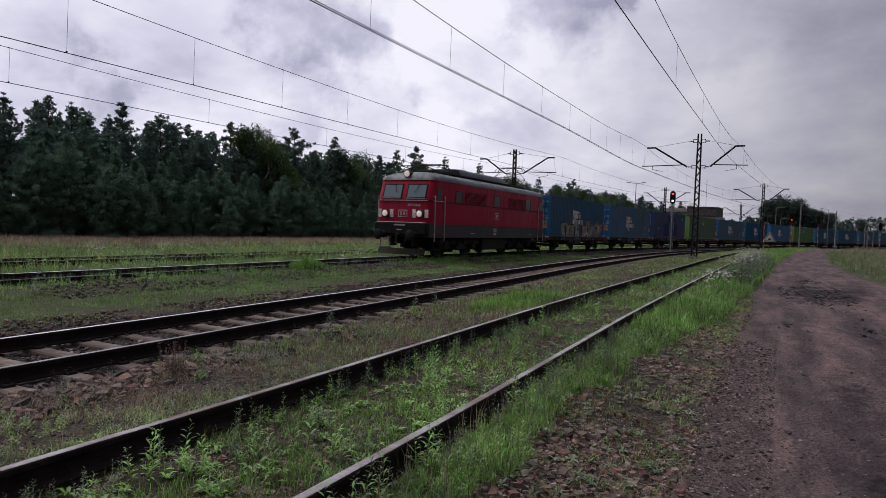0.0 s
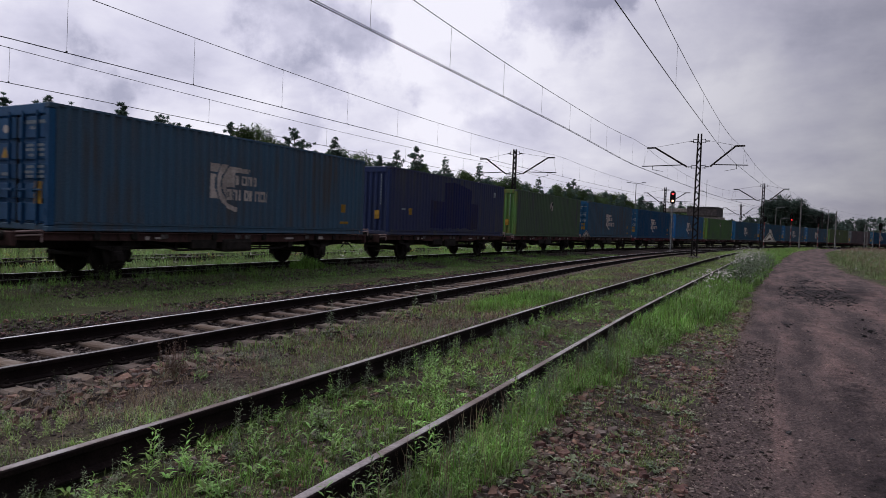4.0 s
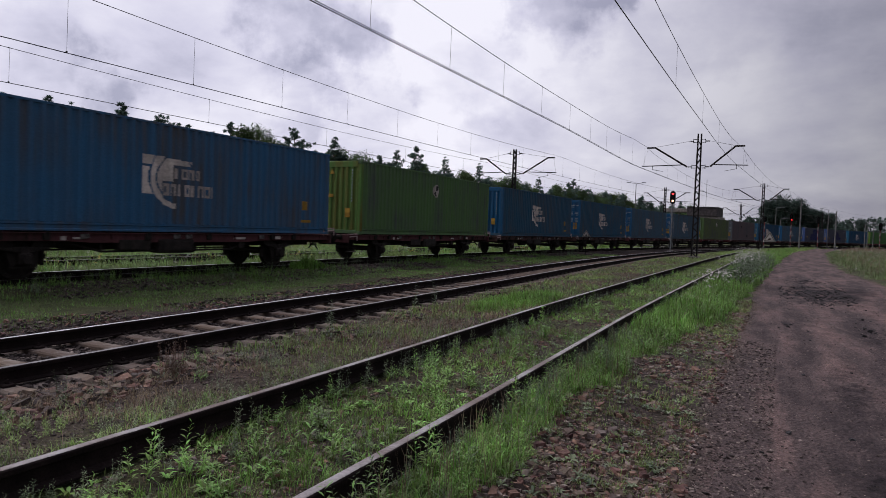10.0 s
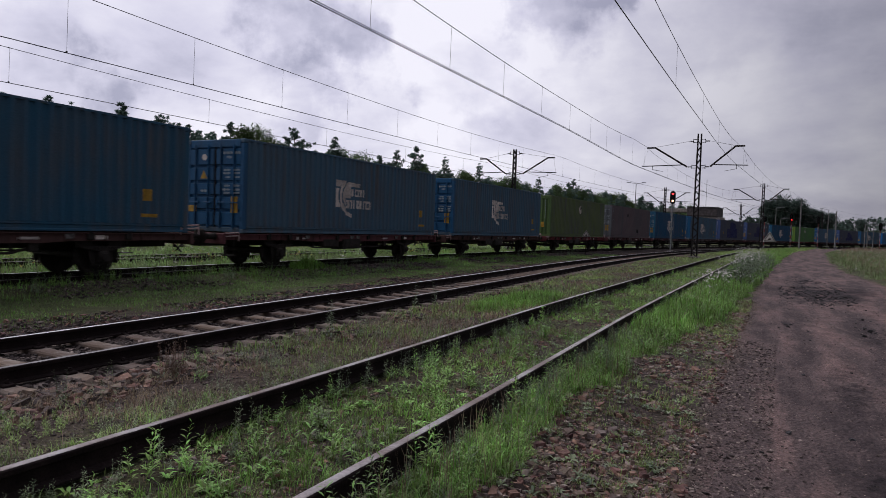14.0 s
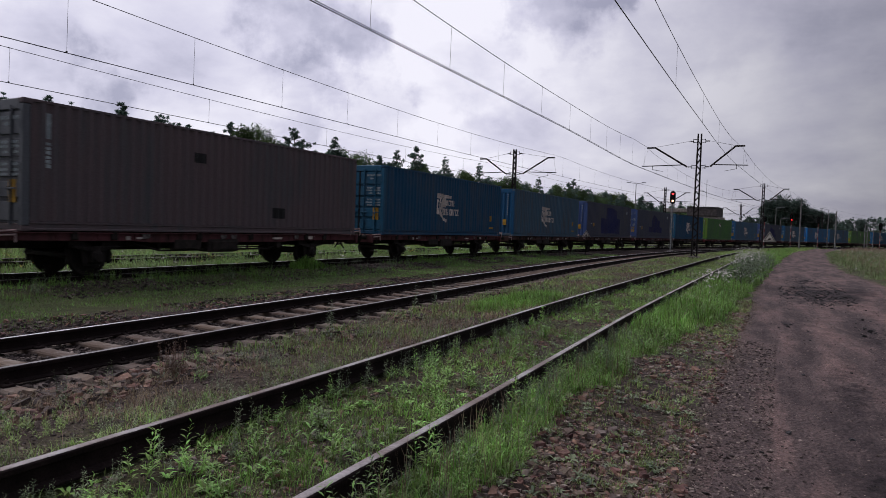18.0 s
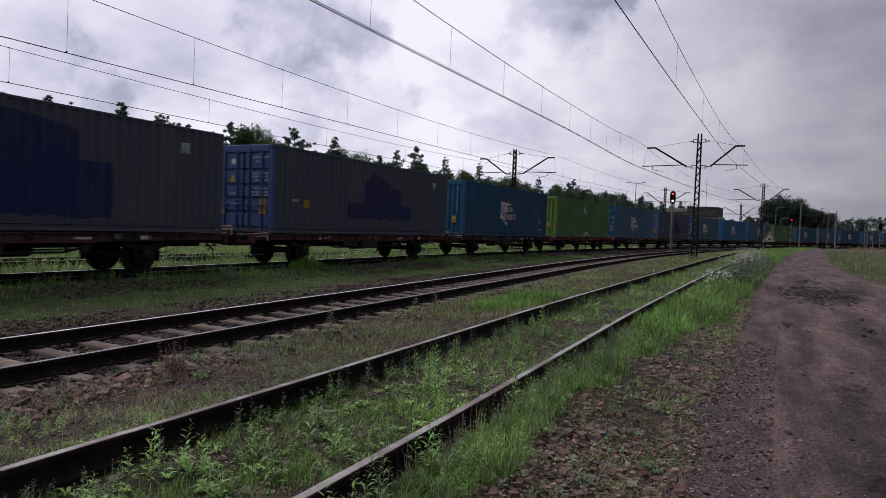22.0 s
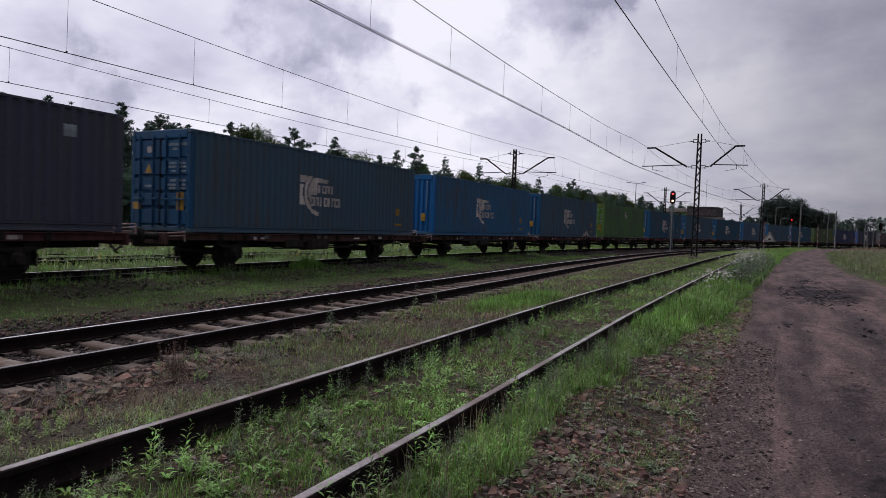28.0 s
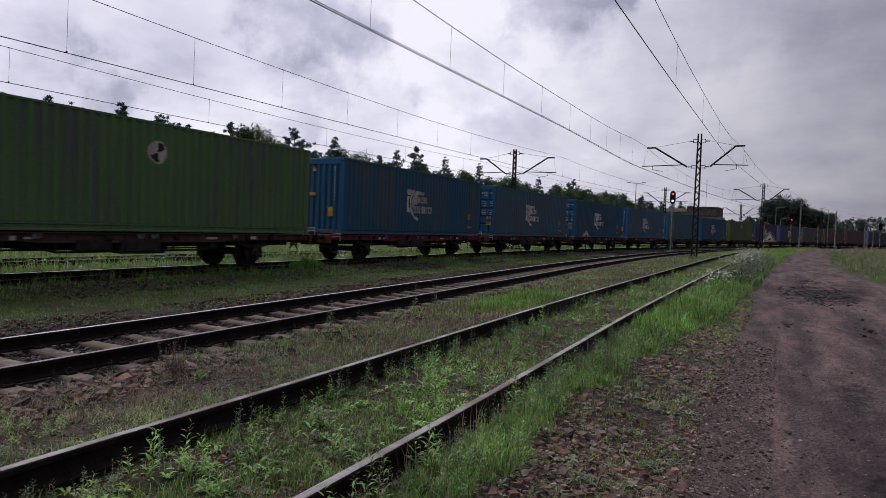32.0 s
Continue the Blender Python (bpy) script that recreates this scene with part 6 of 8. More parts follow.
# ---------------------------------------------------------------- signals, signs, posts
def striped(name, x0, z0, z1, r, th, n, a, b):
    for i in range(n):
        za, zb = z0 + (z1 - z0) * i / n, z0 + (z1 - z0) * (i + 1) / n
        part(name, Geo().tube((x0, 0, za), (x0, 0, zb), r, 8), a if i % 2 == 0 else b, th)


BAND_WHITE = material("dirty_white_band", (0.26, 0.25, 0.26), 0.8, bump=0.05)
RED_PAINT = material("faded_red_paint", (0.15, 0.030, 0.030), 0.6, bump=0.05)


def signal(x, y, z, h, lit, yaw, banded=False, head_h=1.25):
    th = tagged(new("railway_signal"), "colour-light signal on a " + ("red and white banded post" if banded else "grey steel post with a ladder"), "railway signal", group="signals along the line")
    th.matrix_basis = pose(x, y, z, 0, 0, yaw)
    if banded:
        striped("post_band", 0, 0.0, h - head_h, 0.07, th, 8, BAND_WHITE, RED_PAINT)
    else:
        part("post", Geo().tube((0, 0, 0), (0, 0, h - head_h), 0.075, 10), M["steel_galv"], th, "grey tubular post")
        g = Geo()
        for s in (-0.17, 0.17):
            g.tube((s, 0.22, 0.4), (s, 0.22, h - 0.6), 0.014, 5)
        for i in range(int((h - 1.2) / 0.3)):
            g.tube((-0.17, 0.22, 0.6 + 0.3 * i), (0.17, 0.22, 0.6 + 0.3 * i), 0.010, 4)
        part("ladder", g, M["steel_galv"], th)
        part("platform", Geo().box(0, 0.12, h - head_h - 0.05, 0.55, 0.5, 0.04, 0.01), M["steel_galv"], th)
    part("base", Geo().box(0, 0, 0.05, 0.5, 0.5, 0.3, 0.03), M["concrete"], th)
    head = part("signal_head", Geo().slab([(0.26 * math.cos(radians(a)), 0.26 * math.sin(radians(a))) for a in range(0, 181, 20)] + [(0.26 * math.cos(radians(a)), -head_h + 0.52 + 0.26 * math.sin(radians(a))) for a in range(180, 361, 20)], -0.04, 0.06,
                       pose(0, 0, h - 0.26, 90, 0, 0)), M["black_paint"], th, "black oval signal head")
    n = max(2, len(lit))
    for i, c in enumerate(lit):
        zc = h - 0.30 - i * (head_h - 0.6) / max(1, n - 1)
        part("hood", Geo().lathe([(-0.06, 0.12), (-0.26, 0.12), (-0.26, 0.11), (-0.06, 0.11)], "Y", (0, 0, zc), 14), M["black_paint"], head)
        part("lamp_lens", Geo().lathe([(-0.06, 0.0), (-0.075, 0.05), (-0.065, 0.095)], "Y", (0, 0, zc), 14), {"r": M["lamp_red"], "a": M["lamp_amber"]}.get(c, M["glass"]), head, {"r": "lit red lens", "a": "lit amber lens"}.get(c, ""))
    return th


def triangle_sign(x, y, z, size, yaw, post):
    th = tagged(new("warning_sign"), "white triangular sign with a black border and symbol", "sign", group="triangular signs by the line")
    th.matrix_basis = pose(x, y, z, 0, 0, yaw)
    if post:
        part("post", Geo().tube((0, 0.03, -post), (0, 0.03, 0.3), 0.03, 8), M["steel_dark"], th)
    for k, (s, mat, d, nm) in enumerate(((1.0, M["white_paint"], 0.0, "sign_plate"), (0.86, M["black_paint"], 0.008, "border"), (0.68, M["white_paint"], 0.016, "sign_field"))):
        r = size / math.sqrt(3) * s
        tri = [(r * math.cos(radians(a)), r * math.sin(radians(a))) for a in (90, 210, 330)]
        part(nm, Geo().slab(tri, -0.004, 0.004, pose(0, -d, size * 0.29, 90, 0, 0)), mat, th)
    part("symbol", Geo().box(0, -0.024, size * 0.20, size * 0.26, 0.008, size * 0.09, 0.003).box(size * 0.03, -0.024, size * 0.26, size * 0.14, 0.008, size * 0.05, 0.003), M["black_paint"], th, "black symbol bar")
    return th


def street_lamp(x, y, z, h, arms, yaw=0, mat=None):
    th = tagged(new("street_lamp"), "slim grey lamp post with " + ("two arms" if len(arms) > 1 else "one arm"), "street lamp", group="lamp posts by the station")
    th.matrix_basis = pose(x, y, z, 0, 0, yaw)
    part("post", Geo().tube((0, 0, -0.2), (0, 0, h), 0.10, 8, 0.06), M["concrete"], th)
    for s in arms:
        part("arm", Geo().tube((0, 0, h - 0.02), (s * 1.1, 0, h + 0.18), 0.035, 6), M["steel_galv"], th)
        part("lamp_head", Geo().box(s * 1.35, 0, h + 0.2, 0.7, 0.22, 0.13, 0.04), M["steel_galv"], th)
    return th


def plain_pole(x, y, z, h, label="plain grey concrete line pole", r=0.13, cat="pole"):
    th = tagged(new("concrete_pole"), label, cat, group="poles by the line")
    th.matrix_basis = Matrix.Translation((x, y, z))
    part("shaft", Geo().tube((0, 0, -0.3), (0, 0, h), r, 10, r * 0.7), M["concrete"], th)
    part("cap", Geo().box(0, 0, h + 0.02, r * 1.6, r * 1.6, 0.06, 0.01), M["steel_galv"], th)
    part("crossarm", Geo().tube((-0.7, 0, h - 0.4), (0.7, 0, h - 0.4), 0.03, 6), M["steel_galv"], th)
    return th


signal(-9.12, 65.0, -0.05, 5.9, "ra", 5)
signal(1.94, 125.0, 0.0, 5.9, "nr", 12, True)
signal(6.2, 130.0, 0.0, 5.7, "nn", 12, True)
signal(14.69, 125.0, 0.1, 4.7, "nn", 12, True)
signal(-1.88, 110.0, 0.0, 5.0, "nn", 10, True, 0.9)
triangle_sign(-0.81, 80.0, 1.25, 1.36, 10, 1.4)
triangle_sign(-12.57, 47.0, 1.25, 0.62, 10, 1.4)
street_lamp(-23.5, 121.0, 0, 10.8, (-1, 1), 10)
plain_pole(3.29, 125.0, 0, 8.6)
plain_pole(8.69, 128.0, 0, 6.6)
for lx, ly, lh, a in ((-0.56, 150.0, 8.0, (1,)), (0.39, 155.0, 5.9, (1,)), (9.12, 155.0, 8.0, (-1,)), (15.13, 150.0, 5.0, (1,)), (15.78, 152.0, 4.8, (1,)), (16.52, 150.0, 4.3, (1,)), (-14.44, 131.0, 10.0, (1,))):
    street_lamp(lx, ly, 0, lh, a, 15)


def station_building():
    th = tagged(new("station_building"), "flat-roofed station building with a dark overhanging roof storey", "building")
    th.matrix_basis = pose(-17.2, 178.0, 0, 0, 0, -5)
    br = material("brown_roof_cladding", (0.095, 0.080, 0.088), 0.8, scale=2, bump=0.2)
    wl = material("grey_render_wall", (0.30, 0.27, 0.26), 0.9, scale=2, bump=0.2)
    part("wall", Geo().box(0, 0, 3.3, 9.0, 8.0, 6.6, 0.05), wl, th)
    part("upper_storey", Geo().box(0.3, 0, 7.75, 7.2, 8.6, 2.1, 0.1), br, th, "dark overhanging upper storey")
    part("roof", Geo().box(0.3, 0, 8.9, 7.6, 9.0, 0.18, 0.03), br, th)
    part("canopy", Geo().box(-6.2, 0, 8.1, 6.0, 6.5, 0.9, 0.06), wl, th)
    part("canopy_post", Geo().box(-6.2, 0, 3.8, 0.5, 0.5, 7.6, 0.03), wl, th)
    for i in range(5):
        w = part("window", Geo().box(-3.6 + i * 1.8, -4.02, 4.6, 1.3, 0.06, 1.4, 0.02), M["glass"], th)
        part("window_frame", Geo().box(-3.6 + i * 1.8, -4.05, 4.6, 0.06, 0.08, 1.4, 0.01).box(-3.6 + i * 1.8, -4.05, 5.3, 1.4, 0.08, 0.07, 0.01).box(-3.6 + i * 1.8, -4.05, 3.9, 1.4, 0.08, 0.07, 0.01), M["white_paint"], w)
    part("antenna", Geo().tube((0.4, 0, 8.9), (0.4, 0, 16.2), 0.05, 6), M["steel_galv"], th)
    return th


station_building()


# ---------------------------------------------------------------- woods
BARK = material("pine_bark", (0.075, 0.048, 0.036), 0.9, scale=4, fine=20, bump=0.5)
BIRCH = material("birch_bark", (0.42, 0.40, 0.37), 0.8, dark=0.2, scale=5, fine=20, bump=0.3)
NEEDLE = leaf_mat("pine_needles", (0.135, 0.205, 0.172), 0.18, 0.85, spec=0.08)
NEEDLE_YOUNG = leaf_mat("young_pine_needles", (0.180, 0.285, 0.205), 0.18, 0.85, spec=0.08)
LEAVES = leaf_mat("broad_leaves", (0.115, 0.180, 0.085), 0.2, 0.8, spec=0.1)
# bluish distance haze is put into the far leaves' colour
LEAVES_FAR = leaf_mat("far_hazed_leaves", (0.080, 0.115, 0.100), 0.15, 0.9, spec=0.05)
LEAVES_PALE = leaf_mat("pale_broad_leaves", (0.100, 0.150, 0.062), 0.2, 0.8, spec=0.1)


def leaf_cloud(rng, centres, radii, per, size, needle=False):
    """Small leaf blades round each centre. Returns corners for triangles."""
    c = np.repeat(centres, per, axis=0)
    r = np.repeat(radii, per)[:, None]
    d = rng.normal(size=(len(c), 3))
    d /= np.linalg.norm(d, axis=1)[:, None]
    p = c + d * r * rng.uniform(0.35, 1.0, (len(c), 1))
    if needle:
        ax = d * np.array([1, 1, 0.5]) + rng.normal(scale=0.35, size=d.shape) + np.array([0, 0, 0.25])
    else:
        ax = rng.normal(size=d.shape)
    ax /= np.linalg.norm(ax, axis=1)[:, None]
    sd = np.cross(ax, rng.normal(size=d.shape))
    sd /= np.linalg.norm(sd, axis=1)[:, None]
    s = size * rng.uniform(0.6, 1.35, (len(c), 1))
    w = 0.20 if needle else 0.5
    v = np.stack([p - sd * s * w, p + sd * s * w, p + ax * s], axis=1).reshape(-1, 3)
    return v


def crown_mesh(name, mat, v):
    return soup(name, v, np.arange(len(v)).reshape(-1, 3), mat)


def pine_meshes(seed, height, mat, bare=0.35, spread=0.22, dense=1.0, pointed=0.6, gap=1.0, tuft=0.022, per=60, needle=0.0155):
    """A pine: a straight trunk with whorls of limbs that carry tufts of needles. Returns (trunk, crown)."""
    rng = np.random.default_rng(seed)
    g, tufts, rad = Geo(), [], []
    lean = rng.normal(scale=0.02, size=2)
    pts = [(lean[0] * z, lean[1] * z, z) for z in np.linspace(0, height * 0.97, 7)]
    for k in range(6):
        g.tube(pts[k], pts[k + 1], 0.018 * height * (1 - k / 6.6), 7, 0.018 * height * (1 - (k + 1) / 6.6), caps=False)
    z = height * bare
    while z < height * 0.985:
        f = (z / height - bare) / (1 - bare)
        reach = height * spread * ((1 - f) ** pointed) * (0.55 + 0.45 * min(1, f * 4)) * rng.uniform(0.65, 1.25) + 0.05
        n = int(rng.integers(4, 7))
        a0 = rng.uniform(0, 6.28)
        for i in range(n):
            a = a0 + 6.283 * i / n + rng.normal(scale=0.25)
            L = reach * rng.uniform(0.45, 1.25)
            root = np.array((lean[0] * z, lean[1] * z, z + rng.normal(scale=0.016 * height)))
            up = rng.uniform(-0.10, 0.45) * L + 0.35 * f * L
            e = root + np.array((L * math.cos(a), L * math.sin(a), up))
            g.tube(tuple(root), tuple(e), 0.012 * height * 0.28, 3, 0.008, caps=False)
            m = max(2, int(L / (0.026 * height) * dense))
            for j in range(m):
                t = 0.35 + 0.65 * (j + 0.6) / m
                q = root * (1 - t) + e * t
                slim = min(1.0, 0.55 + reach / (0.20 * height))
                tufts.append(q + rng.normal(scale=0.011 * height, size=3) * np.array([1, 1, 0.9]))
                rad.append(tuft * height * rng.uniform(0.8, 1.6) * slim)
        z += height * rng.uniform(0.036, 0.06) * gap * (0.66 + 0.34 * (1 - f))
    tufts.append(np.array((lean[0] * height, lean[1] * height, height)))
    rad.append(0.008 * height)
    v = leaf_cloud(rng, np.array(tufts), np.array(rad), per, needle * height, True)
    return g.mesh("trunk", BARK), crown_mesh("crown", mat, v)


def broad_meshes(seed, height, mat, bark, width=0.34, leaf=0.0145, per=130):
    """A broad-leaved tree: forking limbs and clumps of leaves with gaps between them."""
    rng = np.random.default_rng(seed)
    g, tips, rad = Geo(), [], []

    def grow(p, d, L, r, depth):
        e = p + d * L
        g.tube(tuple(p), tuple(e), r, 6, r * 0.65, caps=False)
        if depth == 0 or L < height * 0.05:
            tips.append(e)
            rad.append(height * 0.080 * rng.uniform(0.7, 1.4))
            return
        for _ in range(int(rng.integers(2, 4))):
            nd = d + rng.normal(scale=0.48, size=3) + np.array([0, 0, 0.12])
            grow(e, nd / np.linalg.norm(nd), L * rng.uniform(0.62, 0.85), r * 0.62, depth - 1)
        if depth < 4:
            tips.append((p + e) / 2 + rng.normal(scale=height * width * 0.08, size=3))
            rad.append(height * 0.05)
    grow(np.zeros(3), np.array([0, 0, 1.0]), height * 0.24, height * 0.016, 5)
    tips = np.array(tips)
    k = height * 0.96 / tips[:, 2].max()
    tips *= np.array([1, 1, k])
    v = leaf_cloud(rng, tips, np.array(rad), per, leaf * height)
    g.v = [(x, y, z * k) for x, y, z in g.v]
    return g.mesh("trunk", bark), crown_mesh("crown", mat, v)


PINES = [pine_meshes(s, 10.0, NEEDLE, b, sp, 1.1, pt, 1.15, 0.015, 40, 0.017) for s, b, sp, pt in ((1, 0.25, 0.24, 0.85), (2, 0.30, 0.26, 0.80), (3, 0.22, 0.22, 0.95), (4, 0.30, 0.27, 0.75), (5, 0.28, 0.25, 0.85))]
SPIRES = [pine_meshes(s, 10.0, NEEDLE, b, sp, 1.3, pt, 1.5, 0.0095, 36, 0.018) for s, b, sp, pt in ((31, 0.15, 0.26, 0.74), (32, 0.2, 0.29, 0.80), (33, 0.25, 0.28, 0.70), (34, 0.2, 0.25, 0.85))]
YOUNG = [pine_meshes(s, 5.0, NEEDLE_YOUNG, 0.02, sp, 1.3, 0.95, 0.95, 0.024, 60) for s, sp in ((11, 0.34), (12, 0.40), (13, 0.30), (14, 0.44))]
BROAD = [broad_meshes(s, 9.0, m, b) for s, m, b in ((21, LEAVES, BARK), (22, LEAVES_PALE, BIRCH), (23, LEAVES, BARK), (26, LEAVES, BARK))]


FAR_BROAD = [broad_meshes(s, 9.0, LEAVES_FAR, BARK, leaf=0.016, per=120) for s in (24, 27)]


def tree(kind, x, y, h, rnd, label, group, base=10.0, z=-0.05):
    th = tagged(new("tree"), label, "tree", group=group)
    k = h / base
    th.matrix_basis = pose(x, y, z, 0, 0, rnd.uniform(0, 360))
    for nm, me in zip(("trunk", "crown"), kind):
        ob = part(nm, me, None, th)
        ob.matrix_basis = Matrix.Diagonal((k * rnd.uniform(0.95, 1.1), k * rnd.uniform(0.95, 1.1), k, 1))
    return th


def make_woods():
    rnd = random.Random(8)
    tall = "tall dark Scots pine with a bare trunk in the wood"
    young = "young bushy green pine at the wood's edge"
    leafy = "leafy broad-leaved tree among the pines"
    # pines that rise over the wood's outline: distance beyond the line, along it, height
    for x, y, h in ((-46, 24.9, 8.6), (-48, 28.7, 10.2), (-48, 30.4, 10.0), (-50, 33.1, 9.7), (-48, 33.5, 9.6), (-46, 33.4, 10.4), (-50, 38.3, 10.0), (-48, 38.4, 10.4), (-50, 41.4, 10.3), (-50, 43.0, 10.4),
                    (-48, 46.4, 11.1), (-46, 53.1, 11.4), (-46, 59.8, 11.4), (-48, 72.8, 10.9), (-46, 73.6, 11.6), (-44, 75.8, 12.3), (-46, 88.4, 12.4), (-46, 101.1, 12.7), (-46, 131, 12.8), (-44, 151, 14.0)):
        tree(rnd.choice(SPIRES), x, y, h, rnd, tall, "pines of the wood")
    for x, y, h, k in ((-46, 46.6, 10.8, 1), (-46, 62.4, 10.4, 0), (-47, 50.0, 9.6, 0), (-46, 81, 10.6, 2), (-45, 93, 10.5, 1), (-46, 112, 11.2, 3), (-45, 122, 11.0, 0), (-45, 140, 12.0, 2), (-44, 162, 12.5, 3), (-43, 172, 12.2, 0), (-42, 183, 12.8, 1)):
        tree(BROAD[k], x, y, h, rnd, leafy, "broad-leaved trees of the wood", 9.0)
    # the body of the wood
    for i in range(46):
        y = 14 + i * 2.55 + rnd.uniform(-0.9, 0.9)
        tree(rnd.choice(PINES), -44.0 - rnd.uniform(0, 3.0), y, rnd.uniform(7.0, 8.6) + 0.018 * y, rnd, tall, "pines of the wood")
        tree(rnd.choice(PINES), -49.5 - rnd.uniform(0, 4.0), y + 1.2, rnd.uniform(8.4, 9.6) + 0.015 * y, rnd, tall, "pines of the wood")
    for i in range(26):
        y = 132 + i * 4.6 + rnd.uniform(-1.5, 1.5)
        tree(rnd.choice(PINES + BROAD[:1]), -44 + shift(y) * 0.25 - rnd.uniform(0, 5), y, rnd.uniform(10, 12.5) * (1.0 + 0.0012 * (y - 130)), rnd, tall, "pines of the wood")
    for i in range(34):
        y = 17 + i * 3.3 + rnd.uniform(-1.2, 1.2)
        tree(rnd.choice(SPIRES), -51.5 - rnd.uniform(0, 2.5), y, rnd.uniform(9.2, 10.4) + 0.016 * y, rnd, tall, "pines of the wood")
    # young growth along the edge
    for x, y, h in ((-42, 24.1, 6.2), (-42, 25.9, 6.8), (-40, 27.4, 4.7), (-40, 30.3, 4.9), (-40, 35.0, 4.5), (-39, 37.6, 3.3), (-40, 44.9, 5.0), (-40, 48.0, 5.6), (-39, 52.0, 4.2), (-39, 56.0, 3.8), (-41, 29.0, 6.0), (-41, 33.0, 5.6), (-42, 39.5, 5.8), (-41, 42.0, 5.2), (-41, 46.4, 5.8), (-40.5, 50.2, 5.0), (-40, 54.2, 4.6)):
        tree(rnd.choice(YOUNG), x, y, h, rnd, young, "young pines at the wood's edge", 5.0)
    for i in range(30):
        y = 15 + i * 2.3
        tree(rnd.choice(YOUNG), -42.3 - rnd.uniform(0, 1.6), y, rnd.uniform(4.6, 6.8), rnd, young, "young pines at the wood's edge", 5.0)
    for i in range(14):
        tree(rnd.choice(YOUNG), -40.5 - rnd.uniform(0, 1.5), 59 + i * 4.2, rnd.uniform(3.5, 5.5), rnd, young, "young pines at the wood's edge", 5.0)
    # big broad-leaved trees past the bend, and a far row
    for x, y, h, k in ((-2.6, 197, 12.4, 0), (0.6, 195, 13.8, 1), (3.6, 198, 11.6, 0), (7.2, 197, 11.2, 1), (10.0, 200, 9.6, 0)):
        tree(FAR_BROAD[k], x, y, h, rnd, "large dark broad-leaved tree past the bend", "large trees past the bend", 9.0)
    for i in range(34):
        x = 14 + i * 4.6
        tree(rnd.choice(PINES + FAR_BROAD), x, 248 - i * 1.6 + rnd.uniform(-8, 8), rnd.uniform(7.6, 10.0) * (1 + 0.004 * i), rnd, "distant tree of the far wood", "trees of the far wood", 9.6)
    rng = np.random.default_rng(78)
    for cx, cy, rx, hz, n in ((-2.4, 196, 2.8, 11.8, 120), (0.6, 195, 2.8, 13.4, 150), (3.6, 198, 2.4, 10.8, 100), (7.2, 197, 2.8, 10.6, 130), (10.4, 202, 2.6, 8.8, 90), (-8.5, 214, 5.0, 6.4, 110), (16.0, 212, 5.0, 5.8, 100)):
        q = rng.normal(size=(n, 3))
        q /= np.linalg.norm(q, axis=1)[:, None]
        q *= rng.uniform(0.55, 1.0, (n, 1)) ** 0.5
        c = np.stack([cx + q[:, 0] * rx, cy + q[:, 1] * rx * 0.7, hz * 0.46 + q[:, 2] * hz * 0.48], 1)
        v = leaf_cloud(rng, c, rng.uniform(0.5, 1.1, n), 90, 0.20)
        tagged(new("thicket", crown_mesh("thicket", LEAVES_FAR, v)), "dense dark leafy thicket past the bend", "bushes", kind="stuff")
    # the depth of the wood: many crowns in one
    rng = np.random.default_rng(77)
    n = 900
    ys = rng.uniform(5, 330, n)
    cx = -53 - rng.uniform(0, 14, n) + np.array([shift(y) * 0.22 for y in ys])
    cz = rng.uniform(0.6, 9.0, n) * (1 + ys * 0.0012)
    v = leaf_cloud(rng, np.stack([cx, ys, cz], 1), rng.uniform(0.9, 1.9, n), 46, 0.75)
    tagged(new("far_woods", crown_mesh("far_woods", NEEDLE, v)), "dark depth of the pine wood", "woods", kind="stuff")
    n = 700
    xs = rng.uniform(-20, 190, n)
    ysf = 268 - xs * 0.25 + rng.uniform(0, 14, n)
    v = leaf_cloud(rng, np.stack([xs, ysf, rng.uniform(0.5, 8.6, n)], 1), rng.uniform(1.2, 2.4, n), 52, 0.8)
    tagged(new("far_woods", crown_mesh("far_woods", LEAVES_FAR, v)), "dark far wood beyond the bend", "woods", kind="stuff")
    n = 260
    ysu = rng.uniform(14, 130, n)
    v = leaf_cloud(rng, np.stack([-43.2 - rng.uniform(0, 3, n), ysu, rng.uniform(0.2, 1.6, n)], 1), rng.uniform(0.5, 1.1, n), 60, 0.30)
    tagged(new("undergrowth", crown_mesh("undergrowth", LEAVES, v)), "low dark undergrowth at the foot of the wood", "bushes", kind="stuff")


make_woods()


# ---------------------------------------------------------------- grasses, weeds and stones
GRASS = leaf_mat("green_grass", (0.185, 0.345, 0.062), 0.72, through=0.3)
GRASS_FINE = leaf_mat("yellow_green_grass", (0.245, 0.345, 0.098), 0.72, through=0.3)
GRASS_DRY = leaf_mat("dry_grass", (0.215, 0.150, 0.095), 0.72, through=0.25)
GRASS_SEED = leaf_mat("pale_pink_seed_grass", (0.270, 0.190, 0.140), 0.4, through=0.25)
GRASS_DULL = leaf_mat("dull_grass", (0.175, 0.235, 0.090), 0.72, through=0.3)
WEED = leaf_mat("weed_leaves", (0.215, 0.370, 0.080), 0.72, through=0.3)
WEED_DARK = leaf_mat("dark_weed_leaves", (0.120, 0.165, 0.090), 0.4, through=0.3)
WEED_GREY = leaf_mat("grey_green_weed_leaves", (0.215, 0.270, 0.150), 0.4, through=0.3)
DOCK = leaf_mat("reddish_dock", (0.165, 0.090, 0.062), 0.4)
MEADOW_DRY = leaf_mat("bleached_meadow_grass", (0.42, 0.31, 0.235), 0.4, through=0.25)
PETAL = leaf_mat("white_petals", (0.60, 0.58, 0.54), 0.2, through=0.2)
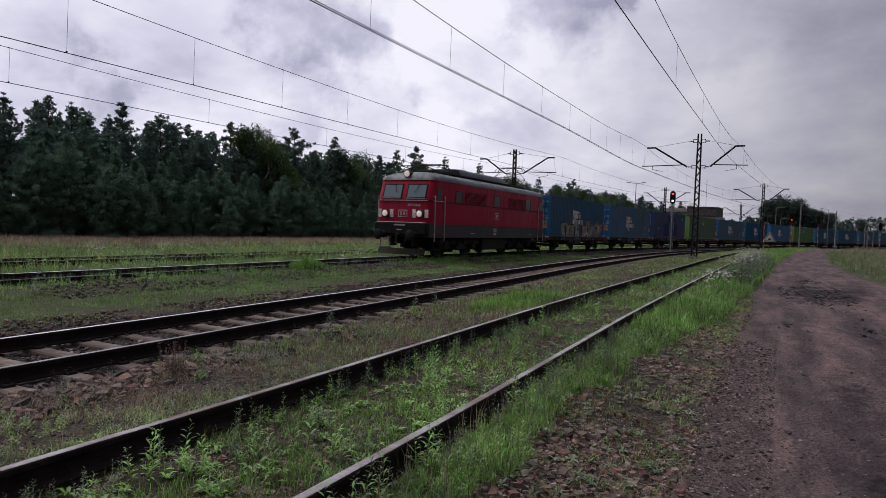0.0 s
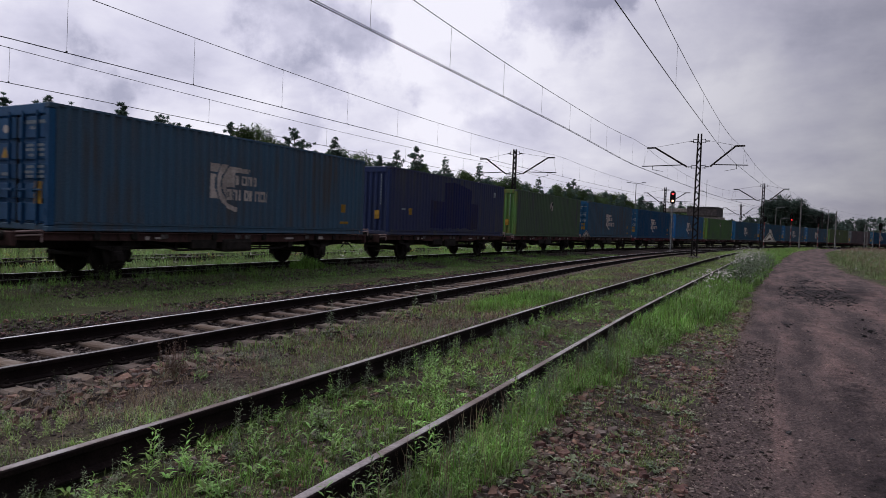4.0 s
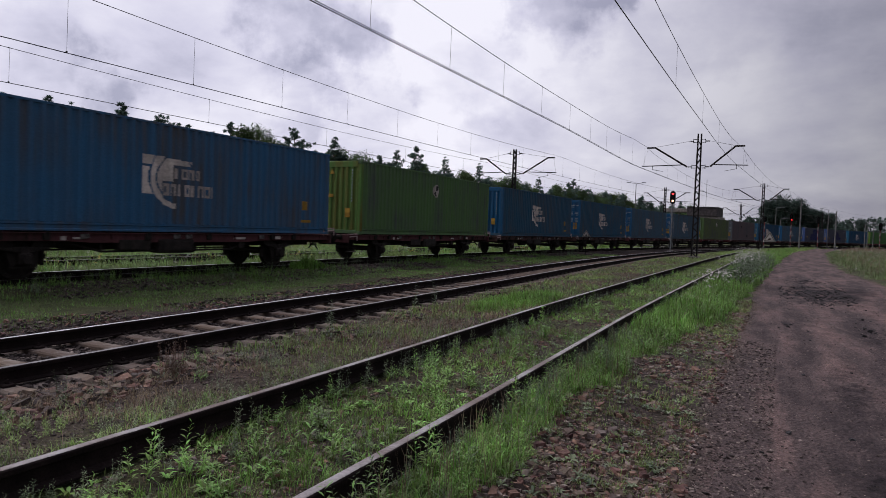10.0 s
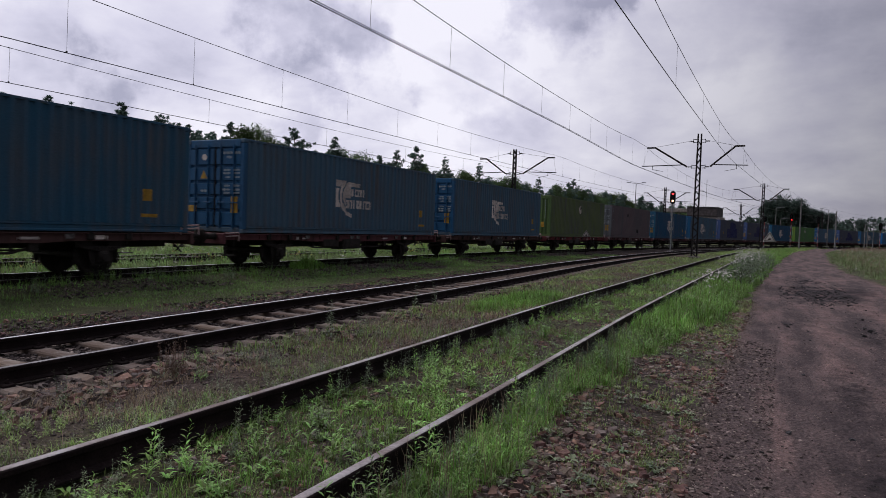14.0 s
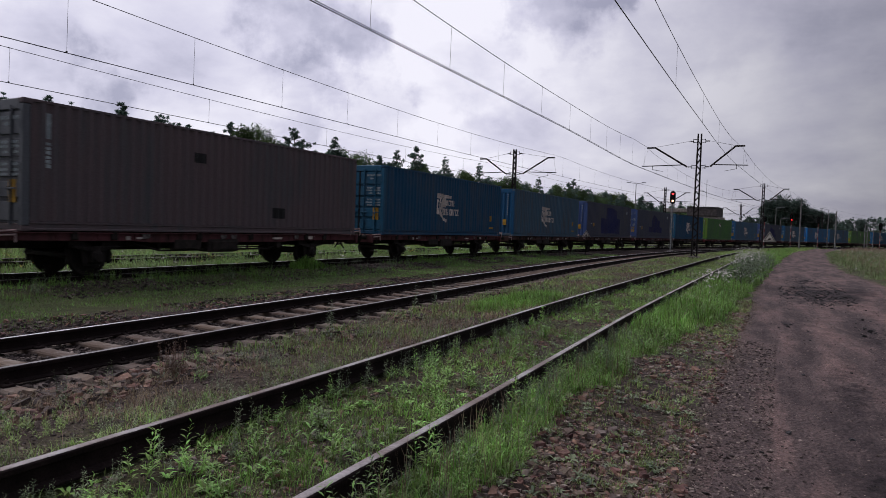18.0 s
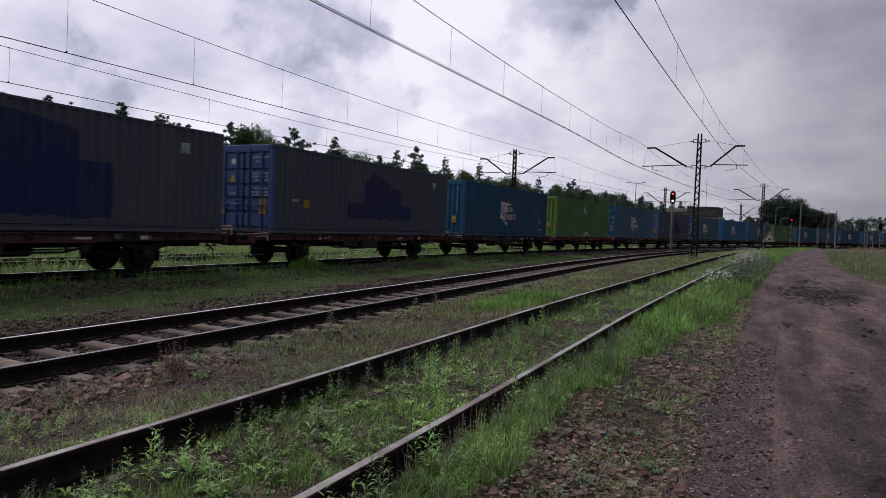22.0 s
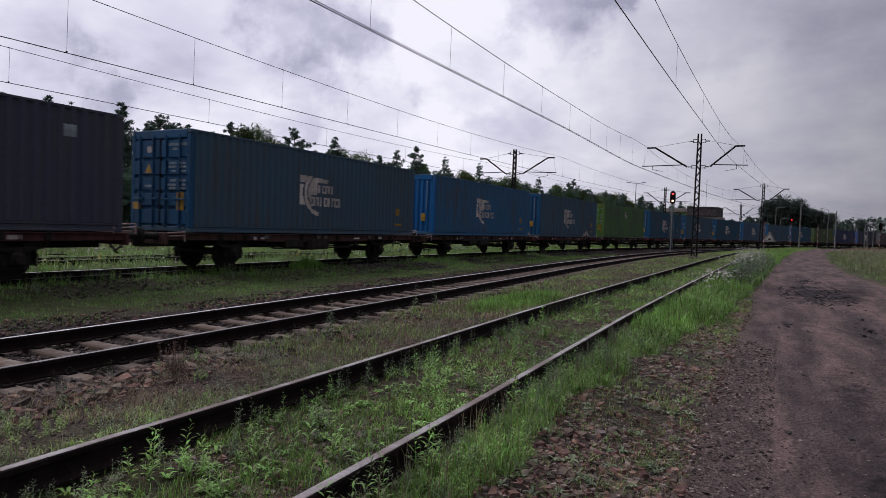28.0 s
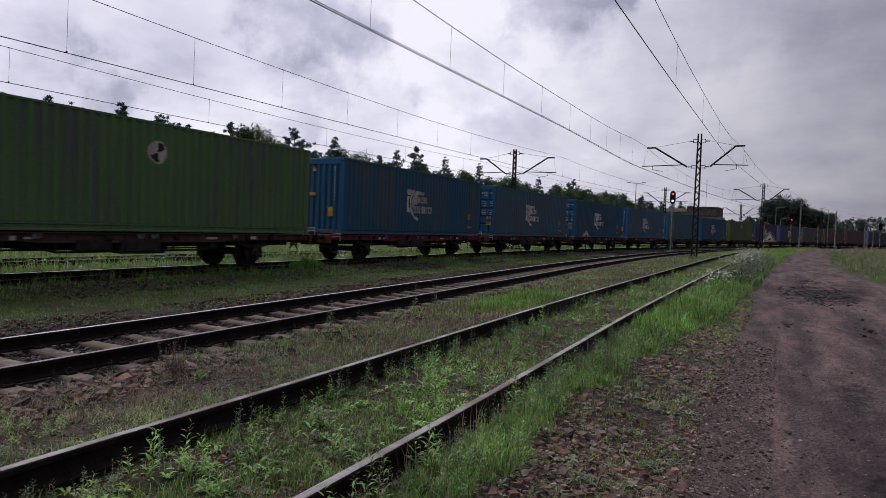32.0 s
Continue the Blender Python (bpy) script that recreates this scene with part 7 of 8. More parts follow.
YELLOW = leaf_mat("yellow_petals", (0.50, 0.38, 0.04), 0.2, through=0.2)
RNG = np.random.default_rng(31)


def zs(x, y):
    """Ground heights at many places, from the ground's own mesh."""
    i = np.clip(np.searchsorted(GROUND_X, x) - 1, 0, len(GROUND_X) - 2)
    j = np.clip(np.searchsorted(GROUND_Y, y) - 1, 0, len(GROUND_Y) - 2)
    u = (x - GROUND_X[i]) / (GROUND_X[i + 1] - GROUND_X[i])
    w = (y - GROUND_Y[j]) / (GROUND_Y[j + 1] - GROUND_Y[j])
    z = GROUND_H
    return (z[j, i] * (1 - u) + z[j, i + 1] * u) * (1 - w) + (z[j + 1, i] * (1 - u) + z[j + 1, i + 1] * u) * w


def blades(name, label, mat, x, y, h, width=0.006, lean=0.45, z=None, simple=False):
    """Grass blades: each bent once, or, far off, a plain spike."""
    n = len(x)
    z = zs(x, y) if z is None else z
    a = RNG.uniform(0, 6.283, n)
    b = RNG.uniform(0.15, 1.0, n) * lean
    dx, dy = np.cos(a), np.sin(a)
    w = width * RNG.uniform(0.6, 1.5, n) * (1 + np.hypot(x, y) * 0.016)
    base = np.stack([x, y, z - 0.01], 1)
    side = np.stack([-dy * w, dx * w, np.zeros(n)], 1)
    tip = base + np.stack([dx * h * b, dy * h * b, h * (1 - 0.35 * b)], 1)
    if simple:
        v = np.stack([base - side, base + side, tip], 1).reshape(-1, 3)
        t = np.arange(3 * n).reshape(-1, 3)
    else:
        mid = base + np.stack([dx * h * b * 0.35, dy * h * b * 0.35, h * (0.62 - 0.1 * b)], 1)
        v = np.stack([base - side, base + side, mid + side * 0.75, mid - side * 0.75, tip], 1).reshape(-1, 3)
        k = np.arange(n)[:, None] * 5
        t = np.concatenate([k + [0, 1, 2], k + [0, 2, 3], k + [3, 2, 4]], 1).reshape(-1, 3)
    return tagged(new(name, soup(name, v, t, mat)), label, "grass", kind="stuff")


def strip(n, y0, y1, lo, hi, near=1.6):
    """Places between two lines lo(y) and hi(y); more of them near the camera's end."""
    y = y0 + (y1 - y0) * RNG.uniform(0, 1, n) ** near
    f = RNG.uniform(0, 1, n)
    a, b = lo(y), hi(y)
    return a + (b - a) * f, y


def value_noise(x, y, seed):
    """Smooth noise in -1..1 at many places."""
    tab = np.random.default_rng(seed).uniform(-1, 1, (64, 64))
    i, j = np.floor(x).astype(int), np.floor(y).astype(int)
    u, w = x - i, y - j
    u, w = u * u * (3 - 2 * u), w * w * (3 - 2 * w)
    g = lambda a, b: tab[a % 64, b % 64]
    return (g(i, j) * (1 - u) + g(i + 1, j) * u) * (1 - w) + (g(i, j + 1) * (1 - u) + g(i + 1, j + 1) * u) * w


def clumped(x, y, scale, cut, seed):
    """Keeps the places where slow noise lies above cut."""
    keep = 0.8 * value_noise(x * scale, y * scale, seed) + 0.4 * value_noise(x * scale * 3, y * scale * 3, seed + 1) > cut
    return x[keep], y[keep]


LINE_Y = np.arange(-12, 200, 0.5)
TAB1, TAB2, TABR, TABS = (np.array([fn(t) for t in LINE_Y]) for fn in (lambda t: smooth_line(SIDING, t), lambda t: smooth_line(SECOND, t), lambda t: smooth_line(ROAD_C, t), shift))
c1 = lambda y: np.interp(y, LINE_Y, TAB1)
c2 = lambda y: np.interp(y, LINE_Y, TAB2)
rc = lambda y: np.interp(y, LINE_Y, TABR)
bent = lambda y: np.interp(y, LINE_Y, TABS)


def off_rails(x, y):
    keep = np.ones(len(x), bool)
    for c in (c1, c2):
        cc = c(y)
        for o in (-0.7535, 0.7535):
            keep &= abs(x - cc - o) > 0.065
    return x[keep], y[keep]


VERGE_Y = (0, 3.4, 5, 6.9, 8.4, 10.4, 13, 18.8, 25, 41.6, 70, 97, 150)
VERGE_X = (-1.42, -1.48, -1.55, -1.43, -1.42, -1.22, -0.80, -0.72, -0.52, -0.06, 0.9, 2.0, 5.0)


def ve(y):
    """Where the verge's grass ends towards the dirt track."""
    return np.interp(y, VERGE_Y, VERGE_X) + 0.09 * np.sin(y * 2.1 + 1.3 * np.sin(y * 0.9)) + 0.05 * np.sin(y * 5.3)


def tufts(x, y, per, radius):
    """Spreads blades round tufts; returns places and one random number shared by each tuft."""
    n = len(x)
    r = radius * RNG.uniform(0.4, 1.5, n)
    f = np.repeat(RNG.uniform(0, 1, n), per)
    o = RNG.normal(size=(2, n * per)) * np.repeat(r, per)
    return np.repeat(x, per) + o[0], np.repeat(y, per) + o[1], f


def grow():
    U = RNG.uniform
    # verge beside the siding: low by the rail, taller towards the dirt track
    x, y = strip(4300, 1.4, 34, lambda t: c1(t) + 0.86, lambda t: ve(t) - 0.02, 1.75)
    x, y, f = tufts(x, y, 15, 0.035)
    x, y, f = (q[(x > c1(y) + 0.80) & (x < ve(y) + 0.06)] for q in (x, y, f))
    h = (0.05 + 0.15 * f * np.clip(0.6 + y * 0.05, 0.7, 1.5)) * np.clip((x - c1(y) - 0.62) / 0.35, 0.35, 1.0) * U(0.5, 1.2, len(x))
    k = RNG.integers(0, 10, len(x))
    blades("grass", "lush green grass beside the siding", GRASS, x[k < 6], y[k < 6], h[k < 6], 0.0024, 1.05)
    blades("grass", "yellow-green grass mixed into the verge", GRASS_FINE, x[(k > 5) & (k < 8)], y[(k > 5) & (k < 8)], h[(k > 5) & (k < 8)], 0.0022, 1.2)
    blades("grass", "dull grass mixed into the verge", GRASS_DULL, x[k > 7], y[k > 7], h[k > 7], 0.0022, 1.2)
    x, y = strip(2100, 10, 100, lambda t: c1(t) + 0.95, lambda t: ve(t) - 0.05, 1.25)
    x, y, f = tufts(x, y, 15, 0.07)
    x, y, f = (q[(x > c1(y) + 0.85) & (x < ve(y) + 0.05)] for q in (x, y, f))
    fall = np.clip(np.minimum((x - c1(y) - 0.55) / 0.55, (ve(y) + 0.16 - x) / 0.35), 0.25, 1.0)
    blades("grass", "tall green grass along the dirt track", GRASS, x, y, (0.12 + 0.34 * f) * fall * U(0.5, 1.1, len(x)), 0.0034, 0.7)
    # thin seed stalks over the verge
    x, y = strip(900, 2.5, 40, lambda t: c1(t) + 0.9, lambda t: ve(t), 1.4)
    blades("grass", "thin pale seed stalks over the verge", GRASS_SEED, x, y, U(0.18, 0.42, len(x)), 0.0014, 0.5)
    # between the siding's rails: patchy on dark soil
    inner = lambda n, y1, near=1.8: off_rails(*strip(n, 1.2, y1, lambda t: c1(t) - 0.68, lambda t: c1(t) + 0.68, near))
    x, y = clumped(*inner(4600, 34), 1.2, -0.02, 5)
    x, y, f = tufts(x, y, 13, 0.030)
    x, y, f = (q[abs(x - c1(y)) < 0.70] for q in (x, y, f))
    blades("grass", "patchy yellow-green grass between the siding's rails", GRASS_FINE, x[::2], y[::2], ((0.02 + 0.10 * f) * U(0.5, 1.2, len(x)))[::2], 0.0020, 1.0)
    blades("grass", "patchy green grass between the siding's rails", GRASS, x[1::2], y[1::2], ((0.03 + 0.12 * f) * U(0.5, 1.2, len(x)))[1::2], 0.0020, 1.0)
    x, y = clumped(*inner(13000, 60), 1.2, 0.10, 15)
    blades("grass", "thin dull grass between the siding's rails", GRASS_FINE, x, y, U(0.02, 0.09, len(x)), 0.0022, 1.1)
    x, y = inner(5000, 40)
    blades("grass", "dry stalks between the siding's rails", GRASS_DRY, x, y, U(0.02, 0.08, len(x)), 0.0017, 1.2)
    x, y = inner(1500, 90, 1.0)
    x, y, f = tufts(x, y, 12, 0.09)
    x, y, f = (q[(abs(x - c1(y)) < 0.66) & (y > 14)] for q in (x, y, f))
    blades("grass", "green grass in the siding farther on", GRASS_FINE, x, y, (0.05 + 0.16 * f) * U(0.5, 1.1, len(x)), 0.0034, 0.9)
    # between siding and second track: dry and dull, fluffy
    between = lambda n, y0, y1, near=1.7: off_rails(*strip(n, y0, y1, lambda t: c2(t) + 1.30, lambda t: c1(t) - 0.80, near))
    x, y = clumped(*between(7600, 1.4, 40), 0.7, -0.38, 8)
    keep = (x - c2(y) > 1.55 - 0.04 * y + 0.5 * value_noise(x * 1.1, y * 1.1, 17)) | (U(0, 1, len(x)) < 0.12)
    x, y, f = tufts(x[keep], y[keep], 13, 0.040)
    h = (0.03 + 0.13 * f) * U(0.5, 1.2, len(x))
    g = value_noise(x * 0.55, y * 0.55, 91) + U(-0.5, 0.5, len(x))
    for lab, mat, k in (("dry brownish grass between the tracks", GRASS_DRY, g < -0.14), ("pinkish seeding grass between the tracks", GRASS_SEED, (g >= -0.14) & (g < 0.16)), ("dull green grass between the tracks", GRASS_DULL, (g >= 0.16) & (g < 0.34)), ("fresh green grass between the tracks", GRASS_FINE, g >= 0.34)):
        blades("grass", lab, mat, x[k], y[k], h[k] * 0.85, 0.0019, 1.5)
    x, y = clumped(*between(2300, 6, 95, 1.15), 0.45, -0.15, 12)
    x, y, f = tufts(x, y, 12, 0.09)
    x, y = off_rails(x, y)
    blades("grass", "green tufts between the tracks", GRASS_FINE, x, y, U(0.05, 0.20, len(x)), 0.0034, 0.9)
    # a bright clump by the second track
    a, r = U(0, 6.28, 6500), U(0, 1, 6500) ** 0.6
    blades("grass", "bright dense grass clump by the second track", GRASS, -4.95 + 0.75 * r * np.cos(a), 13.2 + 2.3 * r * np.sin(a), U(0.10, 0.32, 6500) * (1.1 - 0.6 * r), 0.0034, 0.7)
    # the turf between second track and main line
    x, y = strip(80000, 3, 50, lambda t: TRAIN_X + bent(t) + 2.2, lambda t: c2(t) - 2.2, 1.0)
    x, y = clumped(x, y, 0.55, -0.30, 21)
    blades("grass", "short dull turf between the second track and main line", GRASS_DULL, x[::2], y[::2], U(0.02, 0.09, len(x[::2])), 0.0042, 1.1, simple=True)
    blades("grass", "fresh green in the turf by the main line", GRASS, x[1::2], y[1::2], U(0.03, 0.12, len(x[1::2])), 0.0038, 1.0, simple=True)
    x, y = strip(14000, 3, 40, lambda t: TRAIN_X + bent(t) + 0.85, lambda t: TRAIN_X + bent(t) + 3.0, 1.0)
    x, y = clumped(x, y, 0.7, 0.05, 23)
    blades("grass", "weedy grass along the main line", GRASS, x, y, U(0.06, 0.26, len(x)), 0.0045, 0.8, simple=True)
    x, y = strip(16000, 4, 17, lambda t: TRAIN_X + 0.9 + 0 * t, lambda t: TRAIN_X + 4.2 + 0 * t, 1.0)
    blades("grass", "low dull grass at the foot of the main line", GRASS_DULL, x[::2], y[::2], U(0.02, 0.10, len(x[::2])), 0.0042, 1.1, simple=True)
    blades("grass", "low green grass at the foot of the main line", GRASS, x[1::2], y[1::2], U(0.02, 0.10, len(x[1::2])), 0.0042, 1.1, simple=True)
    # a tall clump against the main line
    a, r = U(0, 6.28, 2600), U(0, 1, 2600) ** 0.6
    blades("grass", "tall green grass clump against the main line", GRASS, TRAIN_X + 1.25 + 0.40 * r * np.cos(a), 17.4 + 0.8 * r * np.sin(a), U(0.15, 0.55, 2600) * (1.1 - 0.6 * r), 0.005, 0.5)
    # beyond the train
    x, y = strip(60000, 4, 80, lambda t: TRAIN_X + bent(t) - 10.5, lambda t: TRAIN_X + bent(t) - 0.95, 1.0)
    x, y = clumped(x, y, 0.35, -0.35, 31)
    k = value_noise(x * 0.3, y * 0.3, 33) + U(-0.5, 0.5, len(x)) > 0
    blades("grass", "yellow-green weeds beyond the main line", WEED, x[k], y[k], U(0.10, 0.48, len(x))[k], 0.0075, 0.9, simple=True)
    blades("grass", "pale yellowish weeds beyond the main line", GRASS_FINE, x[~k], y[~k], U(0.10, 0.42, len(x))[~k], 0.0075, 0.9, simple=True)
    x, y = strip(46000, 10, 95, lambda t: -41.5 + 0 * t, lambda t: -31.0 + bent(t) * 0.6, 1.0)
    blades("grass", "pale dry meadow before the wood", MEADOW_DRY, x, y, U(0.20, 0.45, len(x)), 0.010, 0.8, simple=True)
    x, y = strip(34000, 8, 95, lambda t: -35 + 0 * t, lambda t: TRAIN_X + bent(t) - 8.0, 1.0)
    x, y = clumped(x, y, 0.25, -0.35, 37)
    blades("grass", "green patches in the dry meadow", GRASS_FINE, x, y, U(0.15, 0.4, len(x)), 0.010, 0.9, simple=True)
    # the meadow on the other side of the dirt track
    x, y = strip(3200, 8, 110, lambda t: rc(t) + road_right(t) - 0.1, lambda t: rc(t) + 10, 1.2)
    x, y, f = tufts(x, y, 14, 0.10)
    f = np.clip((x - rc(y) - road_right(y) + 0.4) / 1.2, 0.15, 1) * (0.5 + 0.5 * f)
    blades("grass", "tall meadow grass beside the dirt track", GRASS_DULL, x, y, U(0.16, 0.50, len(x)) * f, 0.0036, 1.0)
    x, y = strip(24000, 34, 150, lambda t: rc(t) + road_right(t) + 0.9, lambda t: rc(t) + 30, 1.0)
    blades("grass", "pale seeding meadow grass", GRASS_SEED, x, y, U(0.30, 0.72, len(x)), 0.0036, 0.7, simple=True)
    x, y = strip(14000, 10, 90, lambda t: rc(t) + road_right(t) + 0.3, lambda t: rc(t) + 16, 1.2)
    blades("grass", "dry stalks in the meadow", GRASS_DRY, x, y, U(0.15, 0.45, len(x)), 0.0036, 1.0, simple=True)
    x, y = strip(30000, 14, 90, lambda t: rc(t) + road_right(t) + 0.4, lambda t: rc(t) + 16, 1.0)
    blades("grass", "green undergrowth of the meadow", GRASS_DULL, x, y, U(0.12, 0.36, len(x)), 0.0048, 1.1, simple=True)
    x, y = strip(16000, 60, 150, lambda t: rc(t) - 7.0, lambda t: rc(t) - 1.8, 1.0)
    blades("grass", "grass verge along the bend", GRASS_FINE, x, y, U(0.15, 0.40, len(x)), 0.008, 0.8, simple=True)
    # sparse growth over the stones and at the edges of the dirt track
    x, y = strip(1900, 2, 18, lambda t: ve(t) - 0.05, lambda t: rc(t) - 1.55, 1.4)
    x, y = clumped(x, y, 1.3, -0.15, 41)
    x, y, f = tufts(x, y, 12, 0.030)
    blades("grass", "sparse yellowish grass on the stony verge", GRASS_FINE, x[::2], y[::2], ((0.02 + 0.07 * f) * U(0.5, 1.2, len(x)))[::2], 0.0018, 1.1)
    blades("grass", "dry stalks among the verge stones", GRASS_DRY, x[1::2], y[1::2], ((0.02 + 0.08 * f) * U(0.5, 1.2, len(x)))[1::2], 0.0016, 1.2)


def grow_behind():
    """The same verges go on behind the camera, thinner."""
    U = RNG.uniform
    for lab, mat, n, lo, hi, y0, y1, h in (("grass of the verge behind the siding's near end", GRASS, 9000, lambda t: c1(t) + 0.85, lambda t: ve(t), -9, 1.6, 0.16), ("patchy grass in the siding's near end", GRASS_FINE, 7000, lambda t: c1(t) - 0.66, lambda t: c1(t) + 0.66, -9, 1.6, 0.10),
                                           ("dull grass between the tracks' near ends", GRASS_DULL, 12000, lambda t: c2(t) + 1.4, lambda t: c1(t) - 0.85, -9, 1.8, 0.10), ("meadow grass across the dirt track", GRASS_DULL, 16000, lambda t: rc(t) + 3.2, lambda t: rc(t) + 10, -9, 10, 0.30)):
        x, y = clumped(*off_rails(*strip(n, y0, y1, lo, hi, 1.0)), 0.9, -0.2, n // 1000)
        blades("grass", lab, mat, x, y, U(0.2, 1.0, len(x)) * h, 0.0030, 1.0, simple=True)


def leafy_stems(name, label, mat, x, y, h, leaves=9, leaf=0.10, spread=0.6):
    """Upright weeds: a stem with narrow leaves set round it."""
    n, m = len(x), leaves
    p = np.stack([x, y, zs(x, y)], 1)
    top = p + np.concatenate([RNG.normal(scale=0.10, size=(n, 2)) * h[:, None], h[:, None]], 1)
    s = (0.0016 + 0.0035 * h)[:, None]
    ex, ey = np.array([[1.0, 0, 0]]), np.array([[0, 1.0, 0]])
    stem = np.stack([p - s * ex, p + s * ex, top, p - s * ey, p + s * ey, top], 1).reshape(-1, 3)
    ts = np.arange(len(stem)).reshape(-1, 3)
    f = 0.06 + 0.92 * (np.arange(m)[None] + RNG.uniform(-0.4, 0.4, (n, m))) / m
    c = p[:, None] + (top - p)[:, None] * f[..., None]
    a = np.arange(m)[None] * 2.4 + RNG.uniform(-0.5, 0.5, (n, m))
    d = np.stack([np.cos(a), np.sin(a), RNG.uniform(0.1, 1.0, (n, m))], -1)
    L = (leaf * 0.72 * (1.15 - 0.75 * f) * RNG.uniform(0.6, 1.35, (n, m)) * (0.5 + h[:, None]))[..., None]
    w = np.stack([-np.sin(a), np.cos(a), 0 * a], -1) * L * 0.15
    m1 = c + d * L * spread
    e = c + d * L * 1.2 - L * np.array([0, 0, 0.25])
    lv = np.stack([c, m1 - w, m1 + w, e], 2).reshape(-1, 3)
    k = len(stem) + np.arange(n * m)[:, None] * 4
    lt = np.concatenate([k + [0, 1, 2], k + [1, 3, 2]], 1).reshape(-1, 3)
    return tagged(new(name, soup(name, np.concatenate([stem, lv]), np.concatenate([ts, lt]), mat)), label, "weeds", kind="stuff")


def rosettes(name, label, mat, x, y, size, n_leaf=9):
    """Low plants with a ring of arching leaves."""
    vs, ts, k = [], [], 0
    z = zs(x, y)
    for i in range(len(x)):
        p = np.array([x[i], y[i], z[i] + 0.005])
        for j in range(int(n_leaf * RNG.uniform(0.7, 1.3))):
            a = j * 2.4 + RNG.uniform(-0.3, 0.3)
            L = size[i] * RNG.uniform(0.6, 1.2)
            d = np.array([math.cos(a), math.sin(a), 0])
            w = np.array([-math.sin(a), math.cos(a), 0]) * L * 0.15
            u = RNG.uniform(0.35, 1.0)
            m1 = p + d * L * 0.5 + np.array([0, 0, L * 0.55 * u])
            e = p + d * L + np.array([0, 0, L * 0.45 * u])
            vs += [p - w * 0.3, p + w * 0.3, m1 + w, m1 - w, e]
            ts += [(k, k + 1, k + 2), (k, k + 2, k + 3), (k + 3, k + 2, k + 4)]
            k += 5
    return tagged(new(name, soup(name, np.array(vs), np.array(ts), mat)), label, "weeds", kind="stuff")


def flowers(name, label, mat, x, y, h, r, petals=6, heads=3):
    """Flat flower heads on thin stems."""
    vs, ts, k = [], [], 0
    z = zs(x, y)
    for i in range(len(x)):
        for _ in range(heads):
            ang, d = RNG.uniform(0, 6.28), RNG.uniform(0, 0.10) * (1 if heads > 1 else 0)
            c = np.array([x[i] + d * math.cos(ang), y[i] + d * math.sin(ang), z[i] + h[i] * RNG.uniform(0.85, 1.05)])
            t1, t2 = RNG.normal(scale=0.3, size=2)
            rr = r * RNG.uniform(0.6, 1.3)
            ring_p = [c + np.array([rr * math.cos(q), rr * math.sin(q), rr * (t1 * math.cos(q) + t2 * math.sin(q))]) for q in np.arange(petals) * 6.283 / petals]
            vs += [c + np.array([0, 0, 0.01])] + ring_p
            ts += [(k, k + 1 + j, k + 1 + (j + 1) % petals) for j in range(petals)]
            k += petals + 1
    return tagged(new(name, soup(name, np.array(vs), np.array(ts), mat)), label, "flowers", kind="stuff")


